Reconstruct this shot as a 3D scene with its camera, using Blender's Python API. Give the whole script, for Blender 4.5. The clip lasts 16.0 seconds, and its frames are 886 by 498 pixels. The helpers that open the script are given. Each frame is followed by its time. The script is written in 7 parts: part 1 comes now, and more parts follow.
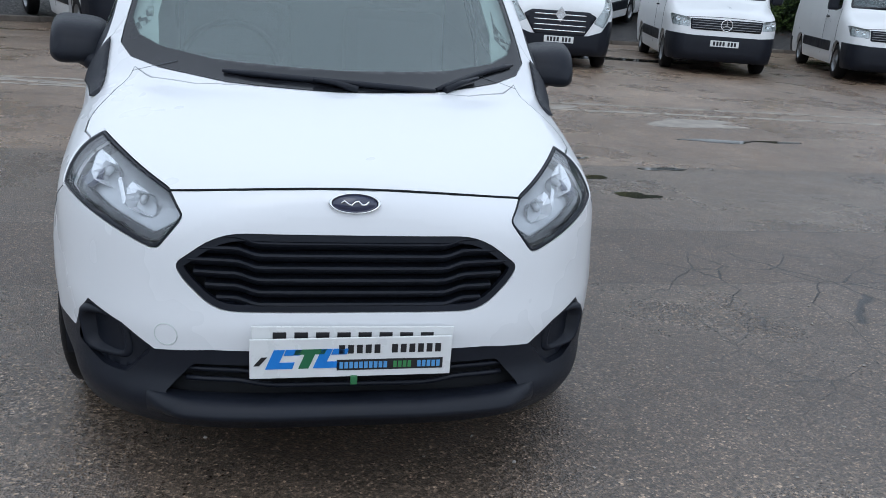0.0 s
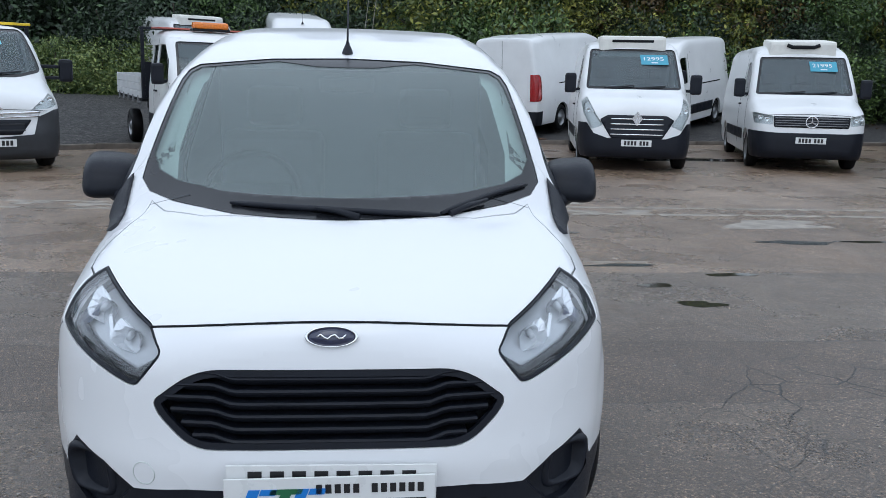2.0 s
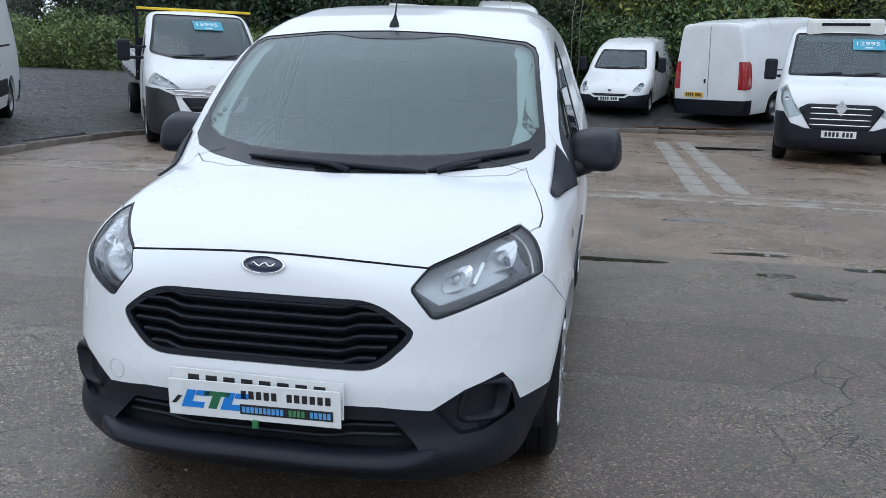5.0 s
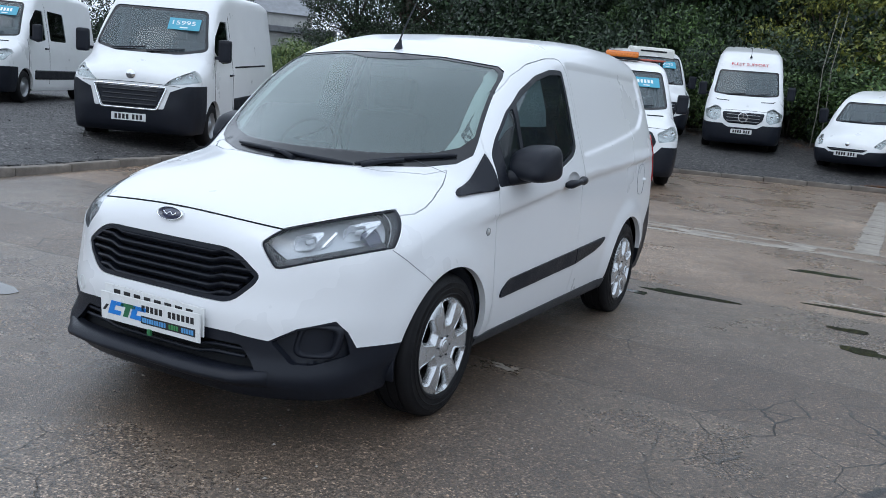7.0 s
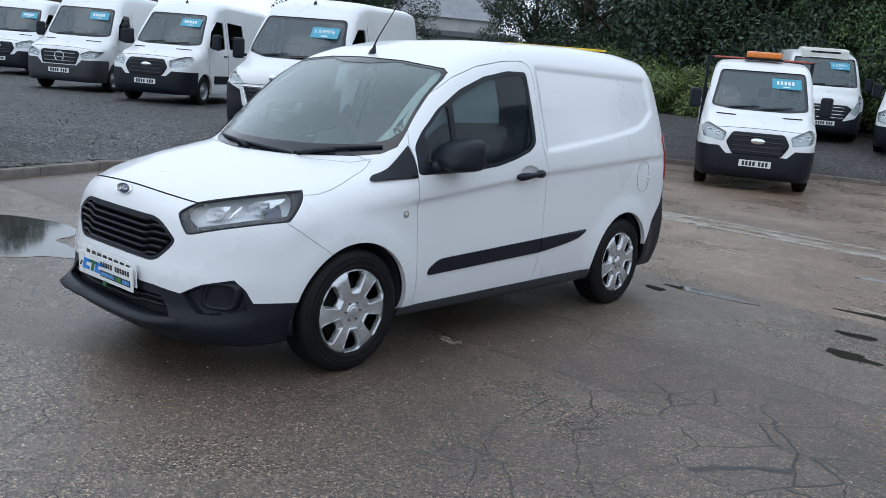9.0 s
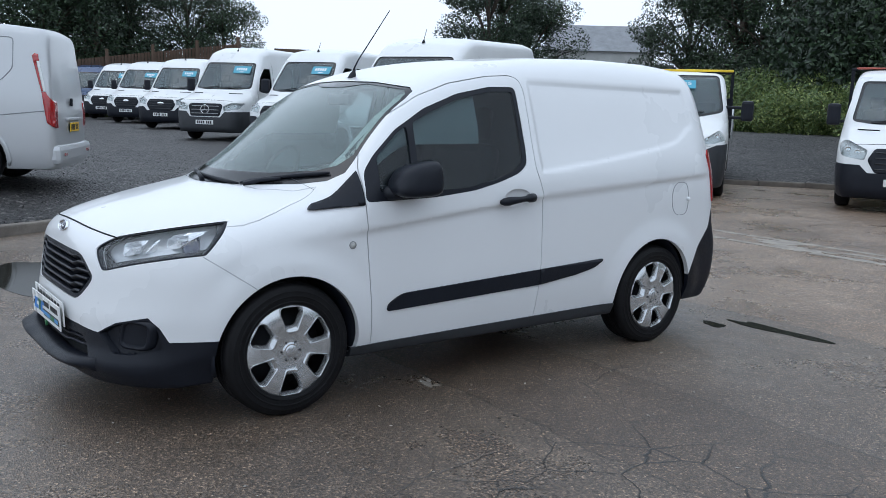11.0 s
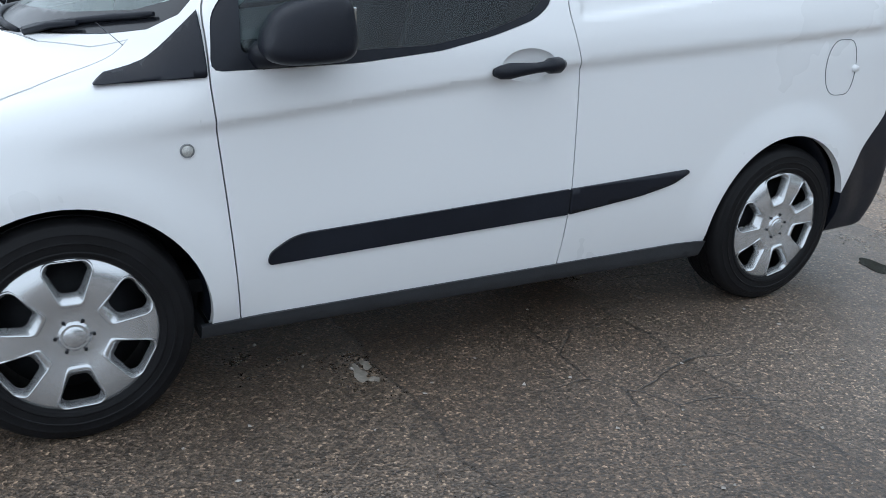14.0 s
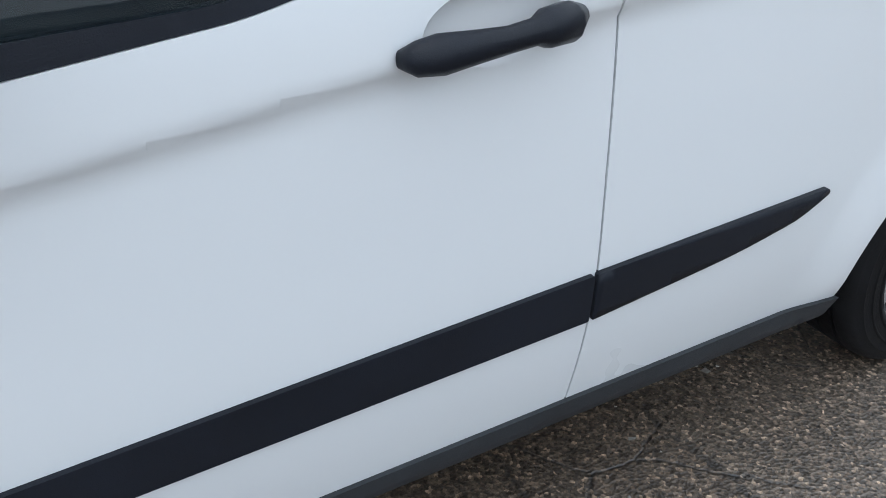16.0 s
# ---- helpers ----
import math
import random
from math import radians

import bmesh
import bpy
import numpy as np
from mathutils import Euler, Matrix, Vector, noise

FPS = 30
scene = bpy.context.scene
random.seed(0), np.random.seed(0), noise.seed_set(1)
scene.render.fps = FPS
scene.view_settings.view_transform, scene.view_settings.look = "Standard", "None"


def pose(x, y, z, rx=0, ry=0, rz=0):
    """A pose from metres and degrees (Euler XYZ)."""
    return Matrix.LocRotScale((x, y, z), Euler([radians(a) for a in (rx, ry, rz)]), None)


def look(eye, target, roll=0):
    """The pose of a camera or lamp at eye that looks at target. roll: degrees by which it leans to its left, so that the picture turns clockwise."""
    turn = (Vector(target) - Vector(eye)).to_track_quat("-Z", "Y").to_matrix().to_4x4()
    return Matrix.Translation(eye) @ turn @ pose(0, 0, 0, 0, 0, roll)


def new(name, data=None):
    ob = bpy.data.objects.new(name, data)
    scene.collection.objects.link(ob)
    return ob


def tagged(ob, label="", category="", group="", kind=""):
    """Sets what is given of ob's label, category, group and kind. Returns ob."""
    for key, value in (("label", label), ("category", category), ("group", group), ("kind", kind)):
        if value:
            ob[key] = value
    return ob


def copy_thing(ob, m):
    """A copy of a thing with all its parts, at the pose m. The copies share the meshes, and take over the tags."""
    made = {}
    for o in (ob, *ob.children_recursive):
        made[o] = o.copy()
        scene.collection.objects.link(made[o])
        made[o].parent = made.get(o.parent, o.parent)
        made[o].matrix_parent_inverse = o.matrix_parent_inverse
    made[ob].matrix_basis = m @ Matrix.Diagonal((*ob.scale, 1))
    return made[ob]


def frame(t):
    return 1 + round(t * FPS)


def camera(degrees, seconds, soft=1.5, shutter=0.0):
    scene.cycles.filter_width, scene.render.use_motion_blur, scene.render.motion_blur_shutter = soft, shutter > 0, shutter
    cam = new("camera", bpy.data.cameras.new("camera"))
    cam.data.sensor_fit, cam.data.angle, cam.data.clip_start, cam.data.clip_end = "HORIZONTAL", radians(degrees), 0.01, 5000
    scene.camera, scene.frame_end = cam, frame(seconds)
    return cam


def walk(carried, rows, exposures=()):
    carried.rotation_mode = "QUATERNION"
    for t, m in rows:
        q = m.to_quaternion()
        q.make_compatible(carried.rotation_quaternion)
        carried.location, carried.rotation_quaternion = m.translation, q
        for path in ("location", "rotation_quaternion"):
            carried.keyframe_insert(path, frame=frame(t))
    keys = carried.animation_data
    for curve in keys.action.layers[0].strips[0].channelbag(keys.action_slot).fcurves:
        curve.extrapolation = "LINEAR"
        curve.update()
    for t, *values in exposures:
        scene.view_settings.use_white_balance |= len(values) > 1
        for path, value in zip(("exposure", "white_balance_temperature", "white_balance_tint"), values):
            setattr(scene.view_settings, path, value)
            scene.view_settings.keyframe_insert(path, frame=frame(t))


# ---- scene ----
cam = camera(54.9, 16.0, soft=0.7)
PATH = [
    (0, (-0.215, -2.015, 1.358), (0.186, -0.148, 0.763), 4.2),
    (0.5, (-0.052, -2.051, 1.406), (0.254, -0.135, 0.921), 2.5),
    (1, (0.024, -2.002, 1.439), (0.266, -0.051, 1.073), 2.1),
    (1.5, (0.108, -1.998, 1.437), (0.309, -0.041, 1.076), 1.5),
    (2, (0.093, -1.979, 1.421), (0.265, -0.021, 1.052), 1.2),
    (2.5, (0.074, -1.975, 1.402), (0.231, -0.023, 0.999), 0.9),
    (3, (0.06, -1.968, 1.398), (0.209, -0.016, 0.991), 0.5),
    (3.5, (0.166, -1.991, 1.371), (0.221, -0.038, 0.943), 0.4),
    (4, (0.42, -2.083, 1.366), (0.369, -0.134, 0.92), 0.1),
    (4.2, (0.499, -2.1, 1.365), (0.411, -0.152, 0.919), 0.1),
    (6.3, (1.849, -2.237, 1.353), (1.117, -0.406, 1.024), 4.8),
    (6.5, (1.994, -2.214, 1.362), (1.24, -0.391, 1.033), 4.8),
    (7, (2.415, -2.245, 1.33), (1.494, -0.504, 0.98), 5.1),
    (7.5, (2.826, -2.272, 1.379), (1.83, -0.577, 1.013), 4.7),
    (8, (3.19, -2.151, 1.388), (2.16, -0.478, 1.016), 6.2),
    (8.5, (3.532, -2.024, 1.375), (2.305, -0.488, 1.003), 5.0),
    (9, (3.756, -1.912, 1.417), (2.468, -0.43, 1.038), 5.0),
    (9.2, (3.838, -1.828, 1.409), (2.539, -0.354, 1.036), 5.3),
    (11.3, (4.178, -0.71, 1.374), (2.585, 0.456, 1.054), 1.5),
    (11.5, (4.164, -0.593, 1.394), (2.562, 0.558, 1.065), 1.4),
    (12, (4.12, -0.274, 1.376), (2.45, 0.774, 1.044), 0.7),
    (12.5, (3.948, -0.006, 1.36), (2.208, 0.923, 1.028), 0.2),
    (13, (3.64, 0.235, 1.374), (1.911, 1.165, 0.992), 1.2),
    (13.5, (3.347, 0.521, 1.311), (1.646, 1.44, 0.8), 2.5),
    (14, (2.997, 0.731, 1.272), (1.333, 1.615, 0.601), 2.1),
    (14.5, (2.666, 0.894, 1.27), (1.06, 1.734, 0.425), -0.6),
    (15, (2.291, 1.148, 1.264), (0.697, 1.976, 0.385), -0.1),
    (15.5, (1.942, 1.373, 1.248), (0.374, 2.186, 0.31), -0.2),
    (16, (1.673, 1.617, 1.235), (0.173, 2.442, 0.201), -0.2),
]
walk(cam, [(t, look(eye, target, roll)) for t, eye, target, roll in PATH],
     exposures=[(0, 0.15, 6120, 11.5), (4.2, 0.17, 6120, 11.5), (6.5, 0.26, 6120, 11.5), (8, 0.23, 6120, 11), (9, 0.18, 6120, 11), (12.5, 0.15, 6080, 10), (13.5, 0.27, 6120, 9.5), (14.5, 0.64, 6220, 9), (16, 0.74, 6260, 9)])

# ---- world and light: a bright overcast day after rain ----
world = bpy.data.worlds.new("overcast_sky")
scene.world = world
world.use_nodes = True
_n, _l = world.node_tree.nodes, world.node_tree.links
_sky = _n.new("ShaderNodeTexSky")
_sky.sky_type = 'NISHITA'
_sky.sun_disc = False
_sky.sun_elevation, _sky.sun_rotation = radians(52), radians(200)
_sky.air_density, _sky.dust_density, _sky.ozone_density = 1.0, 4.0, 1.0
# cloud cover: the clear sky is mixed into an even grey-white one
_mix = _n.new("ShaderNodeMix")
_mix.data_type = 'RGBA'
_mix.inputs["Factor"].default_value = 0.96
_mix.inputs[7].default_value = (8.0, 9.0, 10.0, 1)
# an overcast sky is brighter overhead than at the horizon
_co = _n.new("ShaderNodeTexCoord")
_xyz = _n.new("ShaderNodeSeparateXYZ")
_l.new(_co.outputs["Generated"], _xyz.inputs[0])
_up = _n.new("ShaderNodeValToRGB")
_up.color_ramp.elements.new(0.5)
for _e, (_p, _c) in zip(_up.color_ramp.elements, ((0.0, (7.7, 8.6, 9.6, 1)), (0.35, (8.4, 9.4, 10.5, 1)), (1.0, (8.4, 9.4, 10.5, 1)))):
    _e.position, _e.color = _p, _c
_l.new(_xyz.outputs[2], _up.inputs[0])
_l.new(_up.outputs[0], _mix.inputs[7])
_l.new(_sky.outputs[0], _mix.inputs[6])
_l.new(_mix.outputs[2], _n["Background"].inputs["Color"])
_n["Background"].inputs["Strength"].default_value = 0.115
sun = new("sun", bpy.data.lights.new("sun", 'SUN'))
sun.data.energy, sun.data.angle, sun.data.color = 0.25, radians(30), (1.0, 0.97, 0.92)
sun.matrix_world = look((0, 0, 30), (4.5, 13, 0))
scene.view_settings.exposure = 0.0

# ---- materials ----
def shader(name):
    m = bpy.data.materials.new(name)
    m.use_nodes = True
    t = m.node_tree
    return m, t.nodes, t.links, t.nodes["Principled BSDF"]


def ramp(n, l, src, stops):
    r = n.new("ShaderNodeValToRGB")
    while len(r.color_ramp.elements) < len(stops):
        r.color_ramp.elements.new(0.5)
    for e, (p, c) in zip(r.color_ramp.elements, stops):
        e.position, e.color = p, (*c, 1) if len(c) == 3 else c
    l.new(src, r.inputs[0])
    return r.outputs[0]


def noise_tex(n, l, scale, detail=4, rough=0.55, where=None, dims='3D'):
    t = n.new("ShaderNodeTexNoise")
    t.inputs["Scale"].default_value, t.inputs["Detail"].default_value, t.inputs["Roughness"].default_value = scale, detail, rough
    if where is not None:
        l.new(where, t.inputs["Vector"])
    return t.outputs["Fac"]


def blend(n, l, kind, fac, a, b):
    m = n.new("ShaderNodeMix")
    m.data_type, m.blend_type = 'RGBA', kind
    for i, v in ((0, fac), (6, a), (7, b)):
        if isinstance(v, (int, float)):
            m.inputs[i].default_value = v
        elif isinstance(v, tuple):
            m.inputs[i].default_value = (*v, 1)
        else:
            l.new(v, m.inputs[i])
    return m.outputs[2]


def relief(n, l, b, height, strength, distance):
    k = n.new("ShaderNodeBump")
    k.inputs["Strength"].default_value, k.inputs["Distance"].default_value = strength, distance
    l.new(height, k.inputs["Height"])
    l.new(k.outputs[0], b.inputs["Normal"])


def simple(name, color, rough=0.5, metal=0.0, vary=0.12, scale=6.0, bump=0.0, bump_scale=200.0, coat=0.0, rough_vary=0.1, spec=0.5):
    """A surface with two scales of variation in tone and roughness, and fine relief."""
    m, n, l, b = shader(name)
    co = n.new("ShaderNodeTexCoord").outputs["Object"]
    big, fine = noise_tex(n, l, scale, 5, 0.6, co), noise_tex(n, l, scale * 14, 3, 0.6, co)
    lo, hi = tuple(c * (1 - vary) for c in color), tuple(min(1, c * (1 + vary)) for c in color)
    c1 = ramp(n, l, big, [(0.3, lo), (0.7, hi)])
    l.new(blend(n, l, 'OVERLAY', vary * 0.6, c1, fine), b.inputs["Base Color"])
    l.new(ramp(n, l, big, [(0.3, (max(0.02, rough - rough_vary),) * 3), (0.7, (min(1, rough + rough_vary),) * 3)]), b.inputs["Roughness"])
    b.inputs["Metallic"].default_value = metal
    b.inputs["Specular IOR Level"].default_value = spec
    b.inputs["Coat Weight"].default_value, b.inputs["Coat Roughness"].default_value = coat, 0.05
    if bump:
        relief(n, l, b, noise_tex(n, l, bump_scale, 3, 0.6, co), bump, 0.002)
    return m


def glass(name, tint, gloss_rough=0.02, drops=0.0, veil_share=0.0, ior=1.5, veil=(0.5, 0.55, 0.56), steep=5.0):
    """A tinted pane: it lets light through and mirrors at its surface; rain drops as relief; a pale veil for drizzle
    and mirrored sky.
    """
    m, n, l, b = shader(name)
    n.remove(b)
    clear, gloss, mix, fres = n.new("ShaderNodeBsdfTransparent"), n.new("ShaderNodeBsdfGlossy"), n.new("ShaderNodeMixShader"), n.new("ShaderNodeLayerWeight")
    clear.inputs[0].default_value = (*tint, 1)
    gloss.inputs["Roughness"].default_value = gloss_rough
    fres.inputs["Blend"].default_value = 0.5
    f0 = ((ior - 1) / (ior + 1)) ** 2
    power, scale = n.new("ShaderNodeMath"), n.new("ShaderNodeMath")
    power.operation, scale.operation = 'POWER', 'MULTIPLY_ADD'
    power.inputs[1].default_value = steep
    scale.inputs[1].default_value, scale.inputs[2].default_value = 1 - f0, f0
    l.new(fres.outputs["Facing"], power.inputs[0])
    l.new(power.outputs[0], scale.inputs[0])
    l.new(scale.outputs[0], mix.inputs[0])
    l.new(clear.outputs[0], mix.inputs[1])
    l.new(gloss.outputs[0], mix.inputs[2])
    if drops:
        co = n.new("ShaderNodeTexCoord").outputs["Object"]
        v = n.new("ShaderNodeTexVoronoi")
        v.inputs["Scale"].default_value = 90
        l.new(co, v.inputs["Vector"])
        d = ramp(n, l, v.outputs["Distance"], [(0.0, (1,) * 3), (0.32, (0,) * 3)])
        k = n.new("ShaderNodeBump")
        k.inputs["Strength"].default_value, k.inputs["Distance"].default_value = drops, 0.004
        l.new(d, k.inputs["Height"])
        l.new(k.outputs[0], gloss.inputs["Normal"])
    # diffuse veil: drizzle on the glass, plus mirrored sky put in as colour
    film, both = n.new("ShaderNodeBsdfDiffuse"), n.new("ShaderNodeMixShader")
    film.inputs[0].default_value = (*veil, 1)
    both.inputs[0].default_value = veil_share
    l.new(mix.outputs[0], both.inputs[1])
    l.new(film.outputs[0], both.inputs[2])
    l.new(both.outputs[0], n["Material Output"].inputs[0])
    return m


WHITE = simple("white_paint", (0.73, 0.74, 0.75), 0.28, 0, 0.012, 0.8, coat=0.5, rough_vary=0.02)
WHITE_FAR = simple("white_paint_dusty", (0.74, 0.75, 0.75), 0.35, 0, 0.05, 1.5, coat=0.3)
SILVER = simple("silver_paint", (0.50, 0.51, 0.52), 0.34, 0.35, 0.015, 1.0, coat=0.4, rough_vary=0.015)
BLUE_PAINT = simple("dark_blue_paint", (0.02, 0.05, 0.13), 0.3, 0.2, 0.1, 3.0, coat=0.6)
PLASTIC = simple("black_bumper_plastic", (0.009, 0.011, 0.017), 0.42, 0, 0.2, 5.0, 0.3, 500, spec=0.24)
PLASTIC_GREY = simple("grey_bumper_plastic", (0.026, 0.029, 0.034), 0.55, 0, 0.25, 7.0, 0.2, 500)
GLOSS_BLACK = simple("gloss_black", (0.012, 0.013, 0.016), 0.2, 0, 0.2, 8.0)
RUBBER = simple("tyre_rubber", (0.007, 0.007, 0.008), 0.55, 0, 0.35, 14.0, 0.5, 260, spec=0.18)
ALLOY = simple("silver_wheel_trim", (0.56, 0.57, 0.58), 0.26, 0.75, 0.02, 2.0, rough_vary=0.02)
CHROME = simple("chrome", (0.78, 0.79, 0.80), 0.12, 1.0, 0.05, 9.0)
STEEL = simple("dull_steel", (0.28, 0.29, 0.30), 0.5, 0.8, 0.2, 9.0)
DARK = simple("dark_interior", (0.012, 0.013, 0.015), 0.8, 0, 0.3, 9.0, 0.3, 300, spec=0.2)
SEAT = simple("seat_fabric", (0.045, 0.048, 0.055), 0.9, 0, 0.25, 18.0, 0.5, 600)
TRIM_GREY = simple("grey_pillar_trim", (0.58, 0.63, 0.60), 0.7, 0, 0.06, 6.0, 0.2, 400)
RED_LENS = simple("red_lens", (0.34, 0.012, 0.014), 0.15, 0, 0.2, 30.0, coat=0.8)
AMBER = simple("amber_lens", (0.75, 0.20, 0.02), 0.2, 0, 0.2, 30.0, coat=0.8)
GREEN_PLASTIC = simple("green_plastic", (0.03, 0.16, 0.06), 0.4)
CREAM = simple("aged_white_plastic", (0.72, 0.71, 0.66), 0.5, 0, 0.08, 5.0)
PLATE_WHITE = simple("white_number_plate", (0.74, 0.75, 0.74), 0.3, 0, 0.04, 8.0)
PLATE_YELLOW = simple("yellow_number_plate", (0.80, 0.50, 0.03), 0.3, 0, 0.05, 8.0)
STICKER = simple("cyan_sticker", (0.05, 0.31, 0.43), 0.4, 0, 0.05, 9.0)
INK = simple("black_ink", (0.015, 0.015, 0.017), 0.4)
BLUE_INK = simple("blue_ink", (0.015, 0.20, 0.62), 0.4)
GREEN_INK = simple("green_ink", (0.02, 0.14, 0.06), 0.4)
YELLOW = simple("yellow_paint", (0.75, 0.52, 0.02), 0.4, 0, 0.15, 6.0)
RED_PAINT = simple("faded_red_paint", (0.42, 0.10, 0.07), 0.45, 0, 0.2, 6.0)
# the veil colours of these three panes also carry the sky they mirror
GLASS = glass("tinted_windscreen", (0.80, 0.90, 0.88), 0.10, 0, 0.37, 1.25, (0.33, 0.39, 0.39), 3.7)
GLASS_SIDE = glass("tinted_side_glass", (0.36, 0.42, 0.44), 0.012, 0, 0.05, 1.42, (0.16, 0.20, 0.24))
GLASS_FAR = glass("smoked_glass", (0.62, 0.70, 0.72), 0.08, 0, 0.14, 1.5, (0.40, 0.45, 0.47))
LENS = glass("clear_lamp_lens", (0.93, 0.95, 0.95), 0.03, 0.15)
LENS_WET = glass("wet_lamp_lens", (0.95, 0.96, 0.97), 0.04, 0.06, 0.015)
GLASS_INNER = glass("inner_face_of_glass", (0.96, 0.98, 0.98), 0.02, 0, 0, 1.02)
CONCRETE = simple("weathered_concrete", (0.27, 0.24, 0.205), 0.6, 0, 0.45, 5.0, 0.6, 90)
KERB = simple("kerb_concrete", (0.16, 0.14, 0.12), 0.8, 0, 0.4, 4.0, 0.6, 70)
BARK = simple("bark", (0.06, 0.047, 0.036), 0.9, 0, 0.4, 5.0, 0.8, 30)
RENDER_WALL = simple("pale_render", (0.45, 0.45, 0.43), 0.85, 0, 0.15, 1.0, 0.3, 60)
# slate grey lightened to carry the sky mirrored on the roof
SLATE = simple("slate_roof", (0.19, 0.20, 0.215), 0.5, 0, 0.3, 1.5, 0.4, 20)
FENCE_WOOD = simple("brown_fence_boards", (0.10, 0.062, 0.042), 0.8, 0, 0.35, 2.0, 0.5, 30)
BRICK_RED = simple("red_brick", (0.24, 0.10, 0.07), 0.85, 0, 0.3, 5.0, 0.5, 60)
LENS_SOLID = simple("ribbed_lens", (0.42, 0.42, 0.40), 0.2, 0, 0.25, 200.0, coat=0.8)
LAMP_BACK = simple("lamp_housing", (0.52, 0.535, 0.55), 0.35, 0.3, 0.06, 8.0)
LAMP_CHROME = simple("bright_lamp_reflector", (0.88, 0.89, 0.90), 0.2, 0.6, 0.03, 9.0)
BADGE_BLUE = simple("dark_blue_enamel", (0.02, 0.025, 0.06), 0.2, 0, 0.1, 20.0, coat=0.8)
WORD_BLUE = simple("light_blue_ink", (0.10, 0.32, 0.62), 0.4)
WORD_GREEN = simple("mid_green_ink", (0.05, 0.24, 0.08), 0.4)
BULKHEAD = simple("grey_bulkhead", (0.10, 0.113, 0.127), 0.7, 0, 0.15, 4.0)
GLASS_DARK = glass("privacy_glass", (0.22, 0.25, 0.26), 0.03)
GLOSS_GLASS = simple("black_rear_glass", (0.02, 0.024, 0.028), 0.06, 0, 0.1, 4.0, coat=1.0)
BED_GREY = simple("aluminium_bed_side", (0.62, 0.63, 0.64), 0.5, 0.2, 0.1, 4.0)
RED_TEXT = simple("red_letters", (0.45, 0.04, 0.05), 0.5)

# ---- geometry tools ----
def mesh_from(name, verts, faces, smooth=True):
    me = bpy.data.meshes.new(name)
    me.from_pydata([tuple(v) for v in verts], [], [tuple(f) for f in faces])
    if smooth:
        me.polygons.foreach_set("use_smooth", np.ones(len(me.polygons), bool))
    me.update()
    return me


unlinked = []


def link_all():
    """Puts what was made since the last call into the scene."""
    for ob in unlinked:
        scene.collection.objects.link(ob)
    unlinked.clear()


def part(name, shape, material, parent=None, label="", m=None):
    """Links a mesh or bmesh as one object under a thing or a part."""
    if isinstance(shape, bmesh.types.BMesh):
        me = bpy.data.meshes.new(name)
        shape.to_mesh(me)
        shape.free()
    else:
        me = shape
        if len(me.polygons) > 400:
            sharpen(me)
    if material is not None:
        me.materials.clear()
        me.materials.append(material)
    ob = bpy.data.objects.new(name, me)
    unlinked.append(ob)
    if parent is not None:
        ob.parent = parent
    if m is not None:
        ob.matrix_basis = m
    return tagged(ob, label)


def thing(name, label, category, group="", kind="", m=None):
    ob = bpy.data.objects.new(name, None)
    unlinked.append(ob)
    if m is not None:
        ob.matrix_basis = m
    return tagged(ob, label, category, group, kind)


def smax(a, b, k):
    h = np.clip(0.5 + 0.5 * (a - b) / k, 0, 1)
    return b * (1 - h) + a * h + k * h * (1 - h)


def sstep(a, b, x):
    t = np.clip((x - a) / (b - a), 0, 1)
    return t * t * (3 - 2 * t)


def spline(points, soft=0.04):
    """A smooth curve through roughly these (s, value) points."""
    s, v = zip(*points)
    q = np.linspace(s[0] - 0.5, s[-1] + 0.5, 1200)
    d = q[1] - q[0]
    n = max(1, int(3 * soft / d))
    w = np.exp(-0.5 * (np.arange(-n, n + 1) * d / soft) ** 2)
    ext = np.interp(np.concatenate([q[0] + d * np.arange(-n, 0), q, q[-1] + d * np.arange(1, n + 1)]), s, v)
    f = np.convolve(ext, w / w.sum(), 'valid')
    return lambda x: np.interp(x, q, f)


_grids = {}


